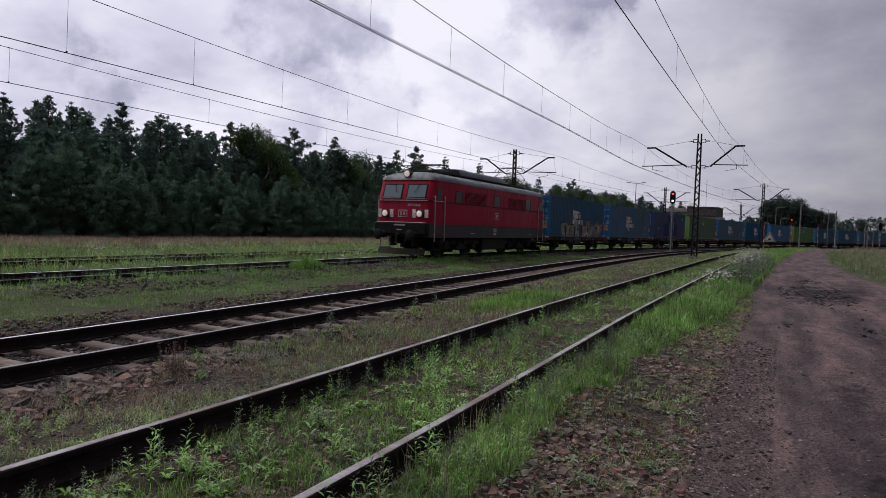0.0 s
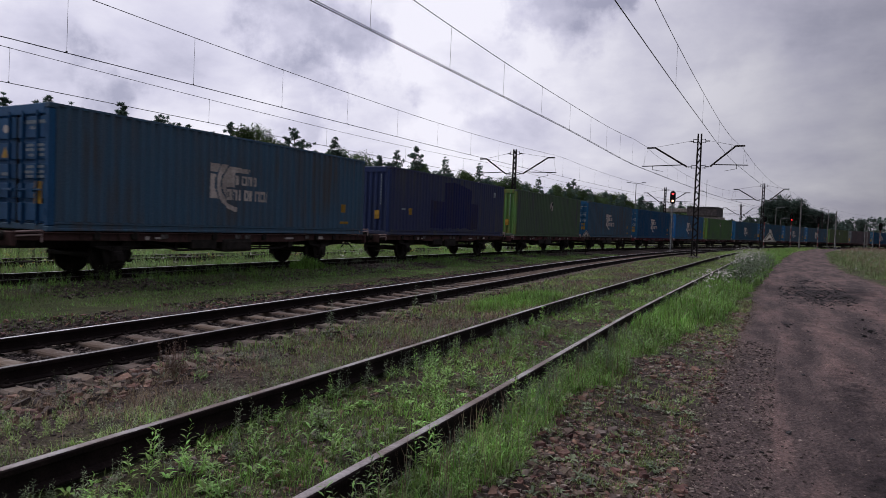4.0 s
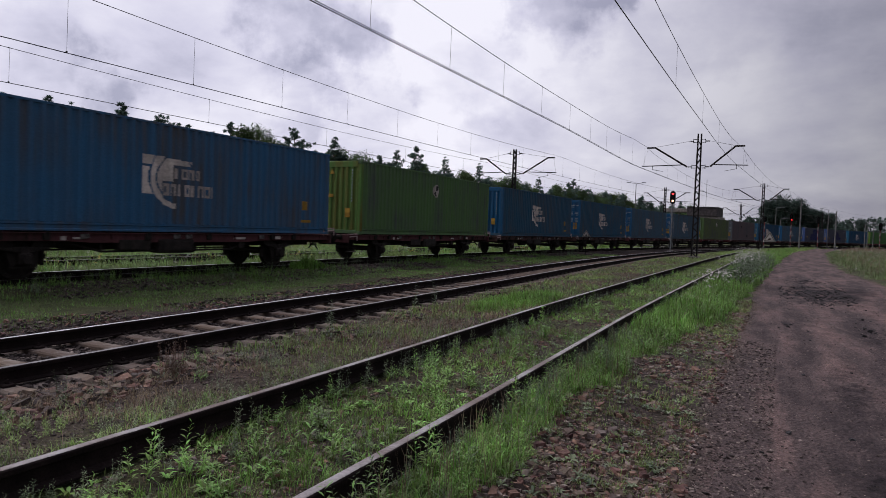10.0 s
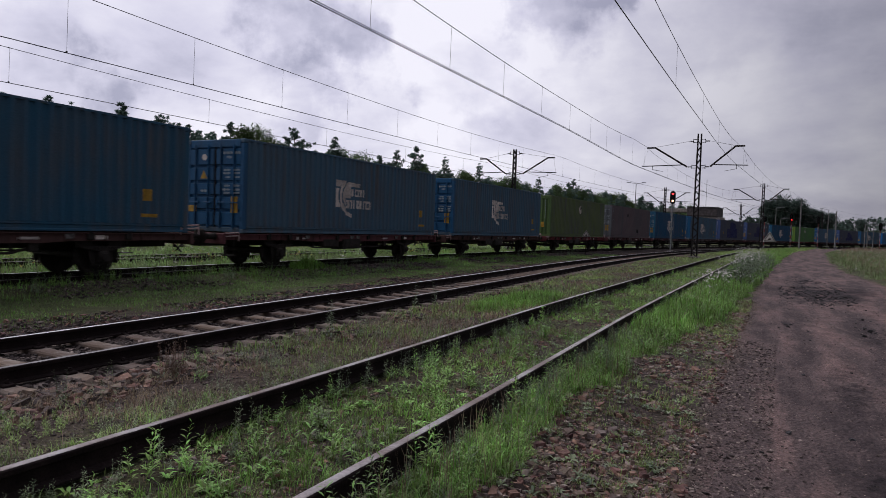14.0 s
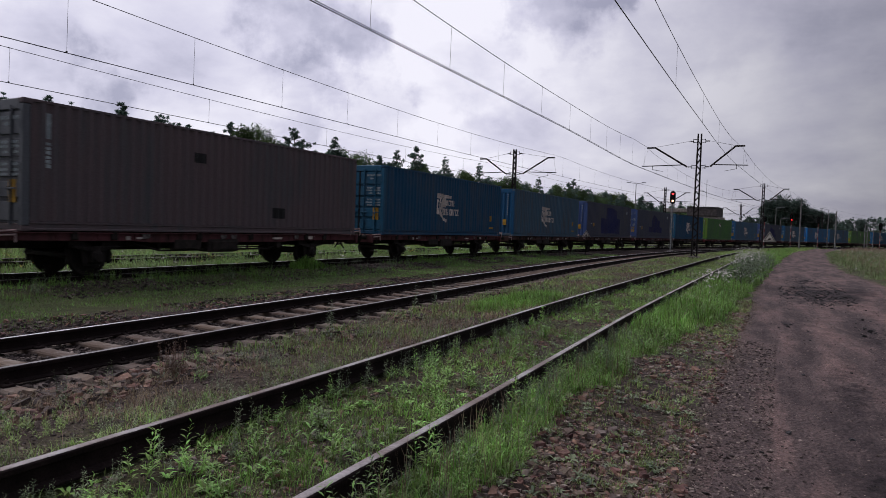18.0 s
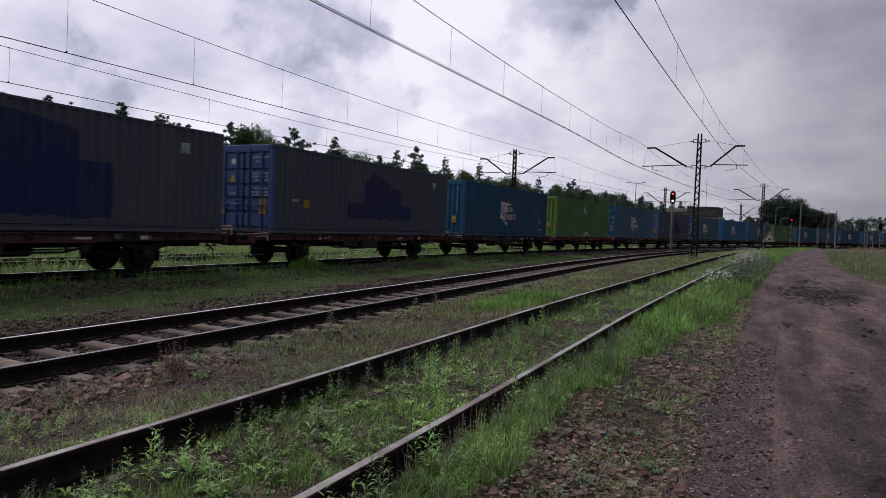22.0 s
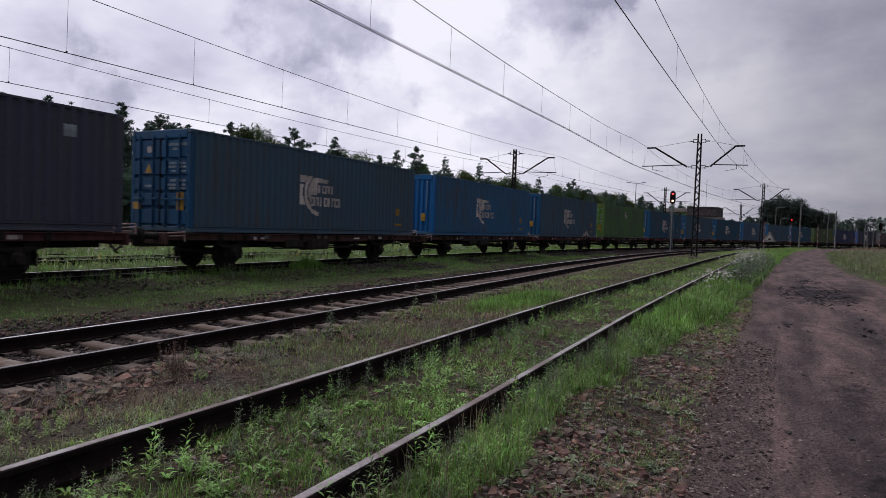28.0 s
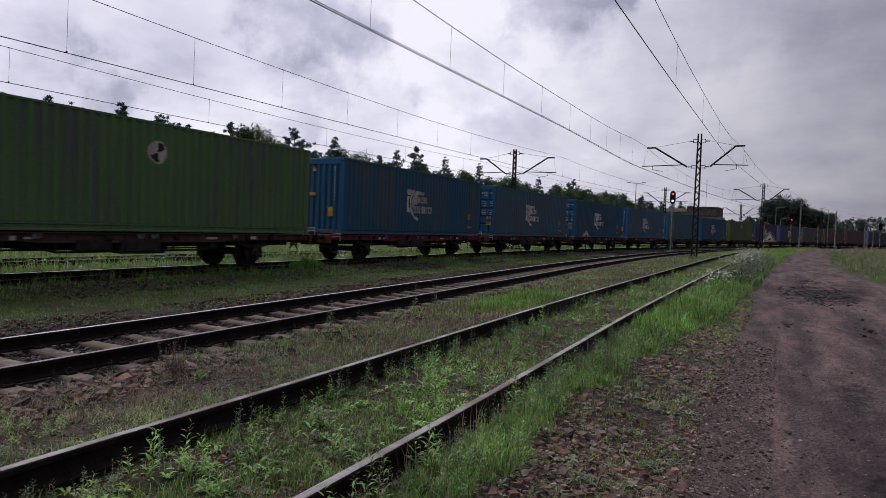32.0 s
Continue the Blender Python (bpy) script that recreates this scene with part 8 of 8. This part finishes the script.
def weeds():
    U = RNG.uniform
    groups = lambda n, per, rad, *a: tufts(*strip(n, *a), per, rad)[:2]
    inner = (lambda t: c1(t) - 0.64, lambda t: c1(t) + 0.64)
    for lab, mat, n, lo, hi, lf, sz in (("bright green leafy weeds between the siding's rails", WEED, 130, 0.04, 0.18, 18, 0.075), ("grey-green weeds between the siding's rails", WEED_GREY, 150, 0.04, 0.18, 18, 0.055), ("dark weeds between the siding's rails", WEED_DARK, 110, 0.05, 0.22, 18, 0.055)):
        x, y = clumped(*off_rails(*groups(int(n * 1.5), 5, 0.05, 1.6, 30, *inner, 1.35)), 1.1, 0.05, 71 + lf + n)
        leafy_stems("weeds", lab, mat, x, y, U(lo, hi, len(x)), lf, sz)
    side = (lambda t: c1(t) + 0.86, lambda t: ve(t) - 0.05)
    for lab, mat, n, lo, hi, lf, sz in (("bright green weeds beside the siding", WEED, 170, 0.05, 0.22, 20, 0.075), ("dark green weeds beside the siding", WEED_DARK, 150, 0.08, 0.28, 18, 0.065)):
        x, y = off_rails(*groups(n, 6, 0.06, 1.6, 34, *side, 1.5))
        leafy_stems("weeds", lab, mat, x, y, U(lo, hi, len(x)), lf, sz)
    mid = (lambda t: c2(t) + 1.4, lambda t: c1(t) - 0.85)
    for lab, mat, n, lo, hi, lf, sz in (("grey-green weeds between the tracks", WEED_GREY, 200, 0.05, 0.24, 16, 0.055), ("dark weeds between the tracks", WEED_DARK, 60, 0.08, 0.32, 14, 0.07), ("bright weeds between the tracks", WEED, 130, 0.05, 0.18, 16, 0.07)):
        x, y = clumped(*off_rails(*groups(int(n * 1.5), 6, 0.07, 1.6, 40, *mid, 1.3)), 0.8, -0.05, 81 + lf + n)
        leafy_stems("weeds", lab, mat, x, y, U(lo, hi, len(x)), lf, sz)
    x, y = off_rails(*strip(260, 1.6, 15, lambda t: c1(t) - 0.62, lambda t: c1(t) + 0.62, 1.4))
    rosettes("weeds", "low broad-leaved weeds between the siding's rails", WEED, x, y, U(0.03, 0.09, len(x)))
    x, y = strip(300, 2.2, 14, lambda t: ve(t) - 0.1, lambda t: rc(t) - 1.6, 1.3)
    rosettes("weeds", "low weeds on the stony verge", WEED_DARK, x[::2], y[::2], U(0.02, 0.075, len(x[::2])))
    rosettes("weeds", "pale low weeds on the stony verge", WEED_GREY, x[1::2], y[1::2], U(0.02, 0.07, len(x[1::2])))
    x, y = groups(300, 6, 0.05, 2.0, 14, lambda t: ve(t) - 0.05, lambda t: rc(t) - 1.6, 1.4)
    leafy_stems("weeds", "creeping yellow-green weeds among the verge stones", GRASS_FINE, x, y, U(0.02, 0.07, len(x)), 10, 0.045)
    # weeds that grow against the rails
    for lab, mat, n, h0, h1, lf, sz in (("grey-green weeds growing against the siding's rails", WEED_GREY, 150, 0.06, 0.26, 16, 0.06), ("green weeds growing against the siding's rails", WEED, 60, 0.06, 0.24, 16, 0.085), ("dark weeds growing against the siding's rails", WEED_DARK, 90, 0.08, 0.34, 16, 0.06)):
        y = U(1.8, 7.0, n) ** 1.0 * U(0.9, 4.2, n) ** 0.8
        x = c1(y) + RNG.choice([-0.7535, 0.7535], n) + RNG.choice([-1.0, 1.0], n) * U(0.09, 0.20, n)
        x, y, _ = tufts(x, y, 4, 0.03)
        x, y = off_rails(x, y)
        leafy_stems("weeds", lab, mat, x, y, U(h0, h1, len(x)), lf, sz)
    # upright herbs that stand above the rest
    x, y = groups(46, 3, 0.05, 2.4, 26, *inner, 1.2)
    x, y = off_rails(x, y)
    leafy_stems("weeds", "upright bright herbs standing in the siding", WEED, x, y, U(0.18, 0.38, len(x)), 26, 0.10)
    x, y = groups(22, 4, 0.06, 2.2, 20, *side, 1.2)
    leafy_stems("weeds", "upright bright herbs standing on the verge", WEED, x, y, U(0.20, 0.42, len(x)), 26, 0.10)
    # green mound at the second track's near corner
    x, y, _ = tufts(U(-5.2, -4.3, 16), U(2.3, 3.3, 16), 5, 0.06)
    leafy_stems("weeds", "fresh green weeds among the loose stones", GRASS_FINE, x, y, U(0.04, 0.15, len(x)), 18, 0.05)
    x, y = groups(120, 8, 0.12, 8, 30, lambda t: TRAIN_X + bent(t) + 0.88, lambda t: TRAIN_X + bent(t) + 1.7, 1.0)
    x, y = clumped(x, y, 0.5, 0.0, 93)
    leafy_stems("weeds", "bushy weeds against the main line's rail", WEED, x, y, U(0.10, 0.34, len(x)), 16, 0.10)
    x, y = groups(90, 8, 0.14, 8, 30, lambda t: TRAIN_X + bent(t) - 0.6, lambda t: TRAIN_X + bent(t) + 0.6, 1.0)
    leafy_stems("weeds", "weeds between the main line's rails", WEED_DARK, x, y, U(0.08, 0.26, len(x)), 14, 0.08)
    # flowering verge
    x, y = groups(70, 14, 0.22, 23, 46, lambda t: c1(t) + 1.2, lambda t: ve(t) - 0.25, 1.0)
    leafy_stems("weeds", "tall dense flowering weeds along the verge", WEED_DARK, x, y, U(0.35, 0.85, len(x)), 18, 0.13)
    x, y = x[::6] + U(-0.4, 0.1, len(x[::6])), y[::6]
    flowers("white_flowers", "white umbel flowers along the verge", PETAL, x, y, U(0.62, 1.0, len(x)), 0.024, heads=4)
    x, y = groups(9, 6, 0.25, 17, 24, lambda t: c1(t) + 0.95, lambda t: c1(t) + 1.7, 1.0)
    flowers("white_flowers", "white umbel flowers in the grass by the siding", PETAL, x, y, U(0.30, 0.60, len(x)), 0.022, heads=5)
    x, y = groups(30, 6, 0.22, 13, 62, lambda t: c1(t) + 0.95, lambda t: ve(t) - 0.3, 1.0)
    flowers("white_flowers", "scattered small white flowers by the siding", PETAL, x, y, U(0.18, 0.45, len(x)), 0.009, heads=3)
    x, y = groups(60, 10, 0.2, 14, 70, *side, 1.2)
    leafy_stems("weeds", "leafy weeds along the verge", WEED, x, y, U(0.15, 0.45, len(x)), 14, 0.11)
    past = (lambda t: TRAIN_X + bent(t) - 9, lambda t: TRAIN_X + bent(t) - 1.3)
    x, y = groups(60, 9, 0.4, 6, 60, *past, 1.0)
    flowers("white_flowers", "white flowers in the weeds beyond the train", PETAL, x, y, U(0.25, 0.6, len(x)), 0.022, heads=3)
    x, y = groups(50, 9, 0.4, 6, 60, *past, 1.0)
    flowers("yellow_flowers", "yellow flowers in the weeds beyond the train", YELLOW, x, y, U(0.2, 0.45, len(x)), 0.022, heads=3)
    x, y = groups(110, 8, 0.25, 5, 60, *past, 1.0)
    leafy_stems("weeds", "bushy yellow-green weeds beyond the train", WEED, x, y, U(0.25, 0.75, len(x)), 18, 0.12)
    x, y = groups(150, 8, 0.3, 5, 60, *past, 1.0)
    leafy_stems("weeds", "pale bushy weeds beyond the train", GRASS_FINE, x, y, U(0.20, 0.6, len(x)), 18, 0.11)
    x, y = groups(70, 7, 0.2, 5, 46, lambda t: TRAIN_X + bent(t) + 0.9, lambda t: TRAIN_X + bent(t) + 2.4, 1.0)
    leafy_stems("weeds", "dark weeds beside the main line", WEED_DARK, x, y, U(0.15, 0.5, len(x)), 16, 0.11)
    x, y = groups(60, 10, 0.4, 22, 90, lambda t: rc(t) + road_right(t) + 0.5, lambda t: rc(t) + 12, 1.1)
    flowers("white_flowers", "white flowers in the meadow", PETAL, x, y, U(0.3, 0.65, len(x)), 0.020, heads=3)
    # plants that stand out singly
    for k, (px, py, hh, mat, lab) in enumerate(((-5.35, 4.5, 0.42, DOCK, "dry reddish dock plant beside the second track"), (-5.45, 7.2, 0.62, WEED_DARK, "tall grey-green mugwort beside the second track"), (-5.7, 7.5, 0.55, WEED_DARK, "tall grey-green mugwort beside the second track"),
                                                (-5.25, 7.6, 0.5, WEED_DARK, "tall grey-green mugwort beside the second track"), (-6.5, 11.3, 0.75, WEED_DARK, "slender tall weed in the second track"), (-6.35, 11.9, 0.7, WEED_DARK, "slender tall weed in the second track"), (-3.75, 4.15, 0.34, WEED_GREY, "single leafy weed by the siding rail"),
                                                (-2.75, 5.2, 0.34, WEED, "single leafy weed between the siding's rails"), (-1.8, 2.75, 0.36, WEED, "leafy weed growing against the siding rail"), (-2.9, 3.1, 0.30, WEED, "leafy weed between the siding's rails"))):
        n = 44 if mat is DOCK else 3
        x, y = px + RNG.normal(scale=0.055 if n > 5 else 0.03, size=n), py + RNG.normal(scale=0.055 if n > 5 else 0.03, size=n)
        ob = leafy_stems("weed_plant", lab, mat, x, y, hh * RNG.uniform(0.6, 1.05, n), 24, 0.045 if mat is DOCK else 0.085)
        ob["kind"] = "thing"
        ob["category"] = "plant"


def rocks(name, label, mat, x, y, size, parent=None):
    """Broken stones: eight-cornered lumps, half sunk."""
    z = zs(x, y)
    n = len(x)
    base = np.array([(-1, -1, -1), (1, -1, -1), (1, 1, -1), (-1, 1, -1), (-0.9, -0.8, 0.8), (0.5, -0.95, 1.0), (0.9, 0.6, 0.7), (-0.45, 0.9, 0.9)], float)
    q = np.array([(0, 3, 2, 1), (4, 5, 6, 7), (0, 1, 5, 4), (1, 2, 6, 5), (2, 3, 7, 6), (3, 0, 4, 7)])
    v = base[None] * (1 + RNG.normal(scale=0.26, size=(n, 8, 3)))
    a = RNG.uniform(0, 6.28, n)
    c, s = np.cos(a), np.sin(a)
    vx = v[..., 0] * c[:, None] - v[..., 1] * s[:, None]
    vy = v[..., 0] * s[:, None] + v[..., 1] * c[:, None]
    tx, ty = RNG.normal(scale=0.3, size=(2, n, 1))
    vz = v[..., 2] * RNG.uniform(0.45, 0.85, (n, 1)) + tx * vx * 0.6 + ty * vy * 0.6
    k = size[:, None] * 0.5
    out = np.stack([x[:, None] + vx * k, y[:, None] + vy * k * RNG.uniform(0.7, 1.1, (n, 1)), z[:, None] + vz * k + 0.12 * k], -1).reshape(-1, 3)
    q = np.concatenate([q[:, [0, 1, 2]], q[:, [0, 2, 3]]])
    f = (np.arange(n)[:, None, None] * 8 + q[None]).reshape(-1, 3)
    me = soup(name, out, f, mat)
    me.polygons.foreach_set("use_smooth", [False] * len(me.polygons))
    return tagged(new(name, me), label, "stones", kind="stuff")


def stones():
    U = RNG.uniform
    grade = lambda n, mid, lo, hi: np.clip(mid * np.exp(RNG.normal(scale=0.45, size=n)), lo, hi)
    x, y = off_rails(*strip(14000, 1.5, 40, lambda t: c2(t) - 1.5, lambda t: c2(t) + 1.35, 1.8))
    rocks("ballast_stones", "dark brown ballast stones of the second track", M["stone"], x, y, grade(len(x), 0.042, 0.02, 0.075))
    x, y = off_rails(*strip(1300, 1.5, 30, lambda t: c2(t) - 1.4, lambda t: c2(t) + 1.35, 1.8))
    rocks("ballast_stones", "paler stones in the second track's ballast", M["pebble"], x, y, grade(len(x), 0.036, 0.02, 0.065))
    x, y = strip(13000, 2.5, 60, lambda t: c2(t) - 3.1, lambda t: c2(t) - 1.3, 1.3)
    x, y = clumped(x, y, 0.5, -0.35, 51)
    k = U(0, 1, len(x)) < 0.22
    rocks("ballast_stones", "reddish stones along the second track's shoulder", M["stone_red"], x[k], y[k], grade(k.sum(), 0.045, 0.02, 0.09))
    x, y = x[~k], y[~k]
    rocks("ballast_stones", "loose ballast along the second track's shoulder", M["stone"], x, y, grade(len(x), 0.045, 0.02, 0.09))
    x, y = off_rails(*strip(5200, 1.5, 22, lambda t: c2(t) + 1.0, lambda t: c2(t) + 2.3, 1.4))
    x, y = clumped(x, y, 0.8, -0.15, 53)
    k = RNG.integers(0, 2, len(x)) == 0
    rocks("ballast_stones", "dark loose stones beside the second track", M["stone"], x[k], y[k], grade(k.sum(), 0.045, 0.02, 0.11))
    rocks("ballast_stones", "reddish loose stones beside the second track", M["stone_red"], x[~k], y[~k], grade((~k).sum(), 0.04, 0.02, 0.10))
    # larger broken stones at the second track's near corner and on the verge
    x, y = strip(560, 2.0, 5.6, lambda t: c2(t) + 1.25, lambda t: c2(t) + 2.5 - 0.12 * t, 1.0)
    x, y = clumped(x, y, 0.9, -0.3, 54)
    k = RNG.integers(0, 3, len(x))
    for j, mat, lab in ((0, "stone_brown", "large brown stones beside the second track"), (1, "stone_red", "large reddish stones beside the second track"), (2, "stone", "large dark stones beside the second track")):
        rocks("ballast_stones", lab, M[mat], x[k == j], y[k == j], grade((k == j).sum(), 0.07, 0.04, 0.13))
    x, y = strip(380, 2.4, 6.5, lambda t: ve(t) - 0.05, lambda t: rc(t) - 1.55, 1.0)
    x, y = clumped(x, y, 1.0, -0.2, 58)
    k = RNG.integers(0, 3, len(x))
    for j, mat, lab in ((0, "stone_brown", "large brown stones on the verge"), (1, "stone_red", "large reddish stones on the verge"), (2, "stone_red", "large dull red stones on the verge")):
        rocks("gravel_stones", lab, M[mat], x[k == j], y[k == j], grade((k == j).sum(), 0.040, 0.024, 0.085))
    x, y = strip(11000, 2.0, 15, lambda t: ve(t) - 0.10, lambda t: rc(t) - 1.50, 1.5)
    x, y = clumped(x, y, 0.9, -0.25, 57)
    k = RNG.integers(0, 3, len(x))
    for j, mat, lab in ((0, "pebble", "grey-pink stones on the verge"), (1, "stone_red", "reddish stones on the verge"), (2, "stone_brown", "brown stones on the verge")):
        rocks("gravel_stones", lab, M[mat], x[k == j], y[k == j], grade((k == j).sum(), 0.024, 0.008, 0.085))
    x, y = strip(9000, 2.0, 26, lambda t: rc(t) - 1.9, lambda t: rc(t) + 2.0, 1.7)
    rocks("gravel_stones", "small pebbles trodden into the dirt track", M["pebble"], x[::2], y[::2], grade(len(x[::2]), 0.010, 0.005, 0.032))
    rocks("gravel_stones", "dark grit trodden into the dirt track", M["stone"], x[1::2], y[1::2], grade(len(x[1::2]), 0.010, 0.005, 0.026))
    x, y = strip(5200, 2.6, 11, lambda t: rc(t) - 1.75, lambda t: rc(t) - 1.0, 1.3)
    rocks("gravel_stones", "small grey stones along the dirt track's edge", M["pebble"], x[::2], y[::2], grade(len(x[::2]), 0.013, 0.006, 0.045))
    rocks("gravel_stones", "small dark stones along the dirt track's edge", M["stone"], x[1::2], y[1::2], grade(len(x[1::2]), 0.013, 0.006, 0.04))
    x = np.array([0.16, -0.03, 0.62, -0.72, 0.35, 0.9, 0.55, 0.1])
    y = np.array([6.1, 5.4, 6.2, 6.0, 8.9, 9.4, 12.0, 13.2])
    rocks("gravel_stones", "black clods of earth lying on the dirt track", M["coal"], x, y, U(0.03, 0.06, len(x)))
    x, y = strip(2600, 13, 32, lambda t: rc(t) - 1.0, lambda t: rc(t) + 0.9, 1.0)
    k = np.array([coal(a, b) for a, b in zip(x, y)]) > U(0.15, 0.7, len(x))
    rocks("gravel_stones", "spilt coal on the dirt track", M["coal"], x[k], y[k], grade(k.sum(), 0.030, 0.01, 0.07))
    x, y = off_rails(*strip(6500, 1.4, 20, lambda t: c1(t) - 0.70, lambda t: c1(t) + 0.70, 1.7))
    x, y = clumped(x, y, 1.3, -0.2, 59)
    k = RNG.integers(0, 2, len(x)) == 0
    rocks("gravel_stones", "small stones between the siding's rails", M["pebble"], x[k], y[k], grade(k.sum(), 0.020, 0.008, 0.055))
    rocks("gravel_stones", "small reddish stones between the siding's rails", M["stone_red"], x[~k], y[~k], grade((~k).sum(), 0.020, 0.008, 0.055))
    x, y = strip(6000, 8, 60, lambda t: TRAIN_X + bent(t) + 0.9, lambda t: TRAIN_X + bent(t) + 3.0, 1.0)
    x, y = clumped(x, y, 0.3, 0.0, 61)
    rocks("ballast_stones", "grey ballast along the main line", M["pebble"], x[::3], y[::3], U(0.04, 0.09, len(x[::3])))
    rocks("ballast_stones", "dark ballast along the main line", M["stone"], x, y, U(0.04, 0.09, len(x)))
    # litter: tiny stones and crumbs of earth on the open soil
    for lab, mat, n, lo, hi in (("tiny pale stones on the soil between the tracks", "pebble", 7000, lambda t: c2(t) + 1.3, lambda t: c1(t) - 0.8), ("dark crumbs on the soil between the tracks", "stone", 9000, lambda t: c2(t) + 1.3, lambda t: c1(t) - 0.8),
                                ("dark crumbs on the soil in the siding", "stone", 7000, lambda t: c1(t) - 0.7, lambda t: c1(t) + 0.7), ("tiny pale stones on the verge's soil", "pebble", 5000, lambda t: ve(t) - 0.2, lambda t: rc(t) - 1.4)):
        x, y = off_rails(*strip(n, 1.4, 18, lo, hi, 1.7))
        rocks("gravel_stones", lab, M[mat], x, y, grade(len(x), 0.013, 0.006, 0.03))
    # a charred stick on the verge
    th = tagged(new("burnt_stick"), "short charred stick lying on the stony verge", "stick")
    g = Geo()
    g.tube((0, 0, 0), (0.16, 0.05, 0.015), 0.022, 7, 0.026)
    g.tube((0.16, 0.05, 0.015), (0.33, 0.06, 0.005), 0.026, 7, 0.014)
    part("wood", g, M["black_paint"], th)
    th.matrix_basis = pose(-0.98, 3.02, ground_z(-0.9, 3.0) + 0.025, 0, 0, 8)


grow()
grow_behind()
weeds()
stones()


# ---------------------------------------------------------------- motion
def motions():
    """The train rolls along the main line at a steady pace; the wheels turn with it."""
    for ob, s0, z in ROLLING:
        rows = []
        for t in range(33):
            x, y, a = bend(s0 - run(t))
            rows.append((t, pose(x, y, z, 0, 0, -math.degrees(a))))
        walk(ob, rows)
    for axle, others, radius in TURNING:
        loc = axle.matrix_basis.translation.copy()
        n = 960
        walk(axle, [(32.0 * i / n, Matrix.Translation(loc) @ Matrix.Rotation(run(32.0 * i / n) / radius, 4, "X")) for i in range(n + 1)])
        for o in others:
            o.rotation_mode = "QUATERNION"
            o.animation_data_create()
            o.animation_data.action = axle.animation_data.action
            o.animation_data.action_slot = axle.animation_data.action_slot


motions()
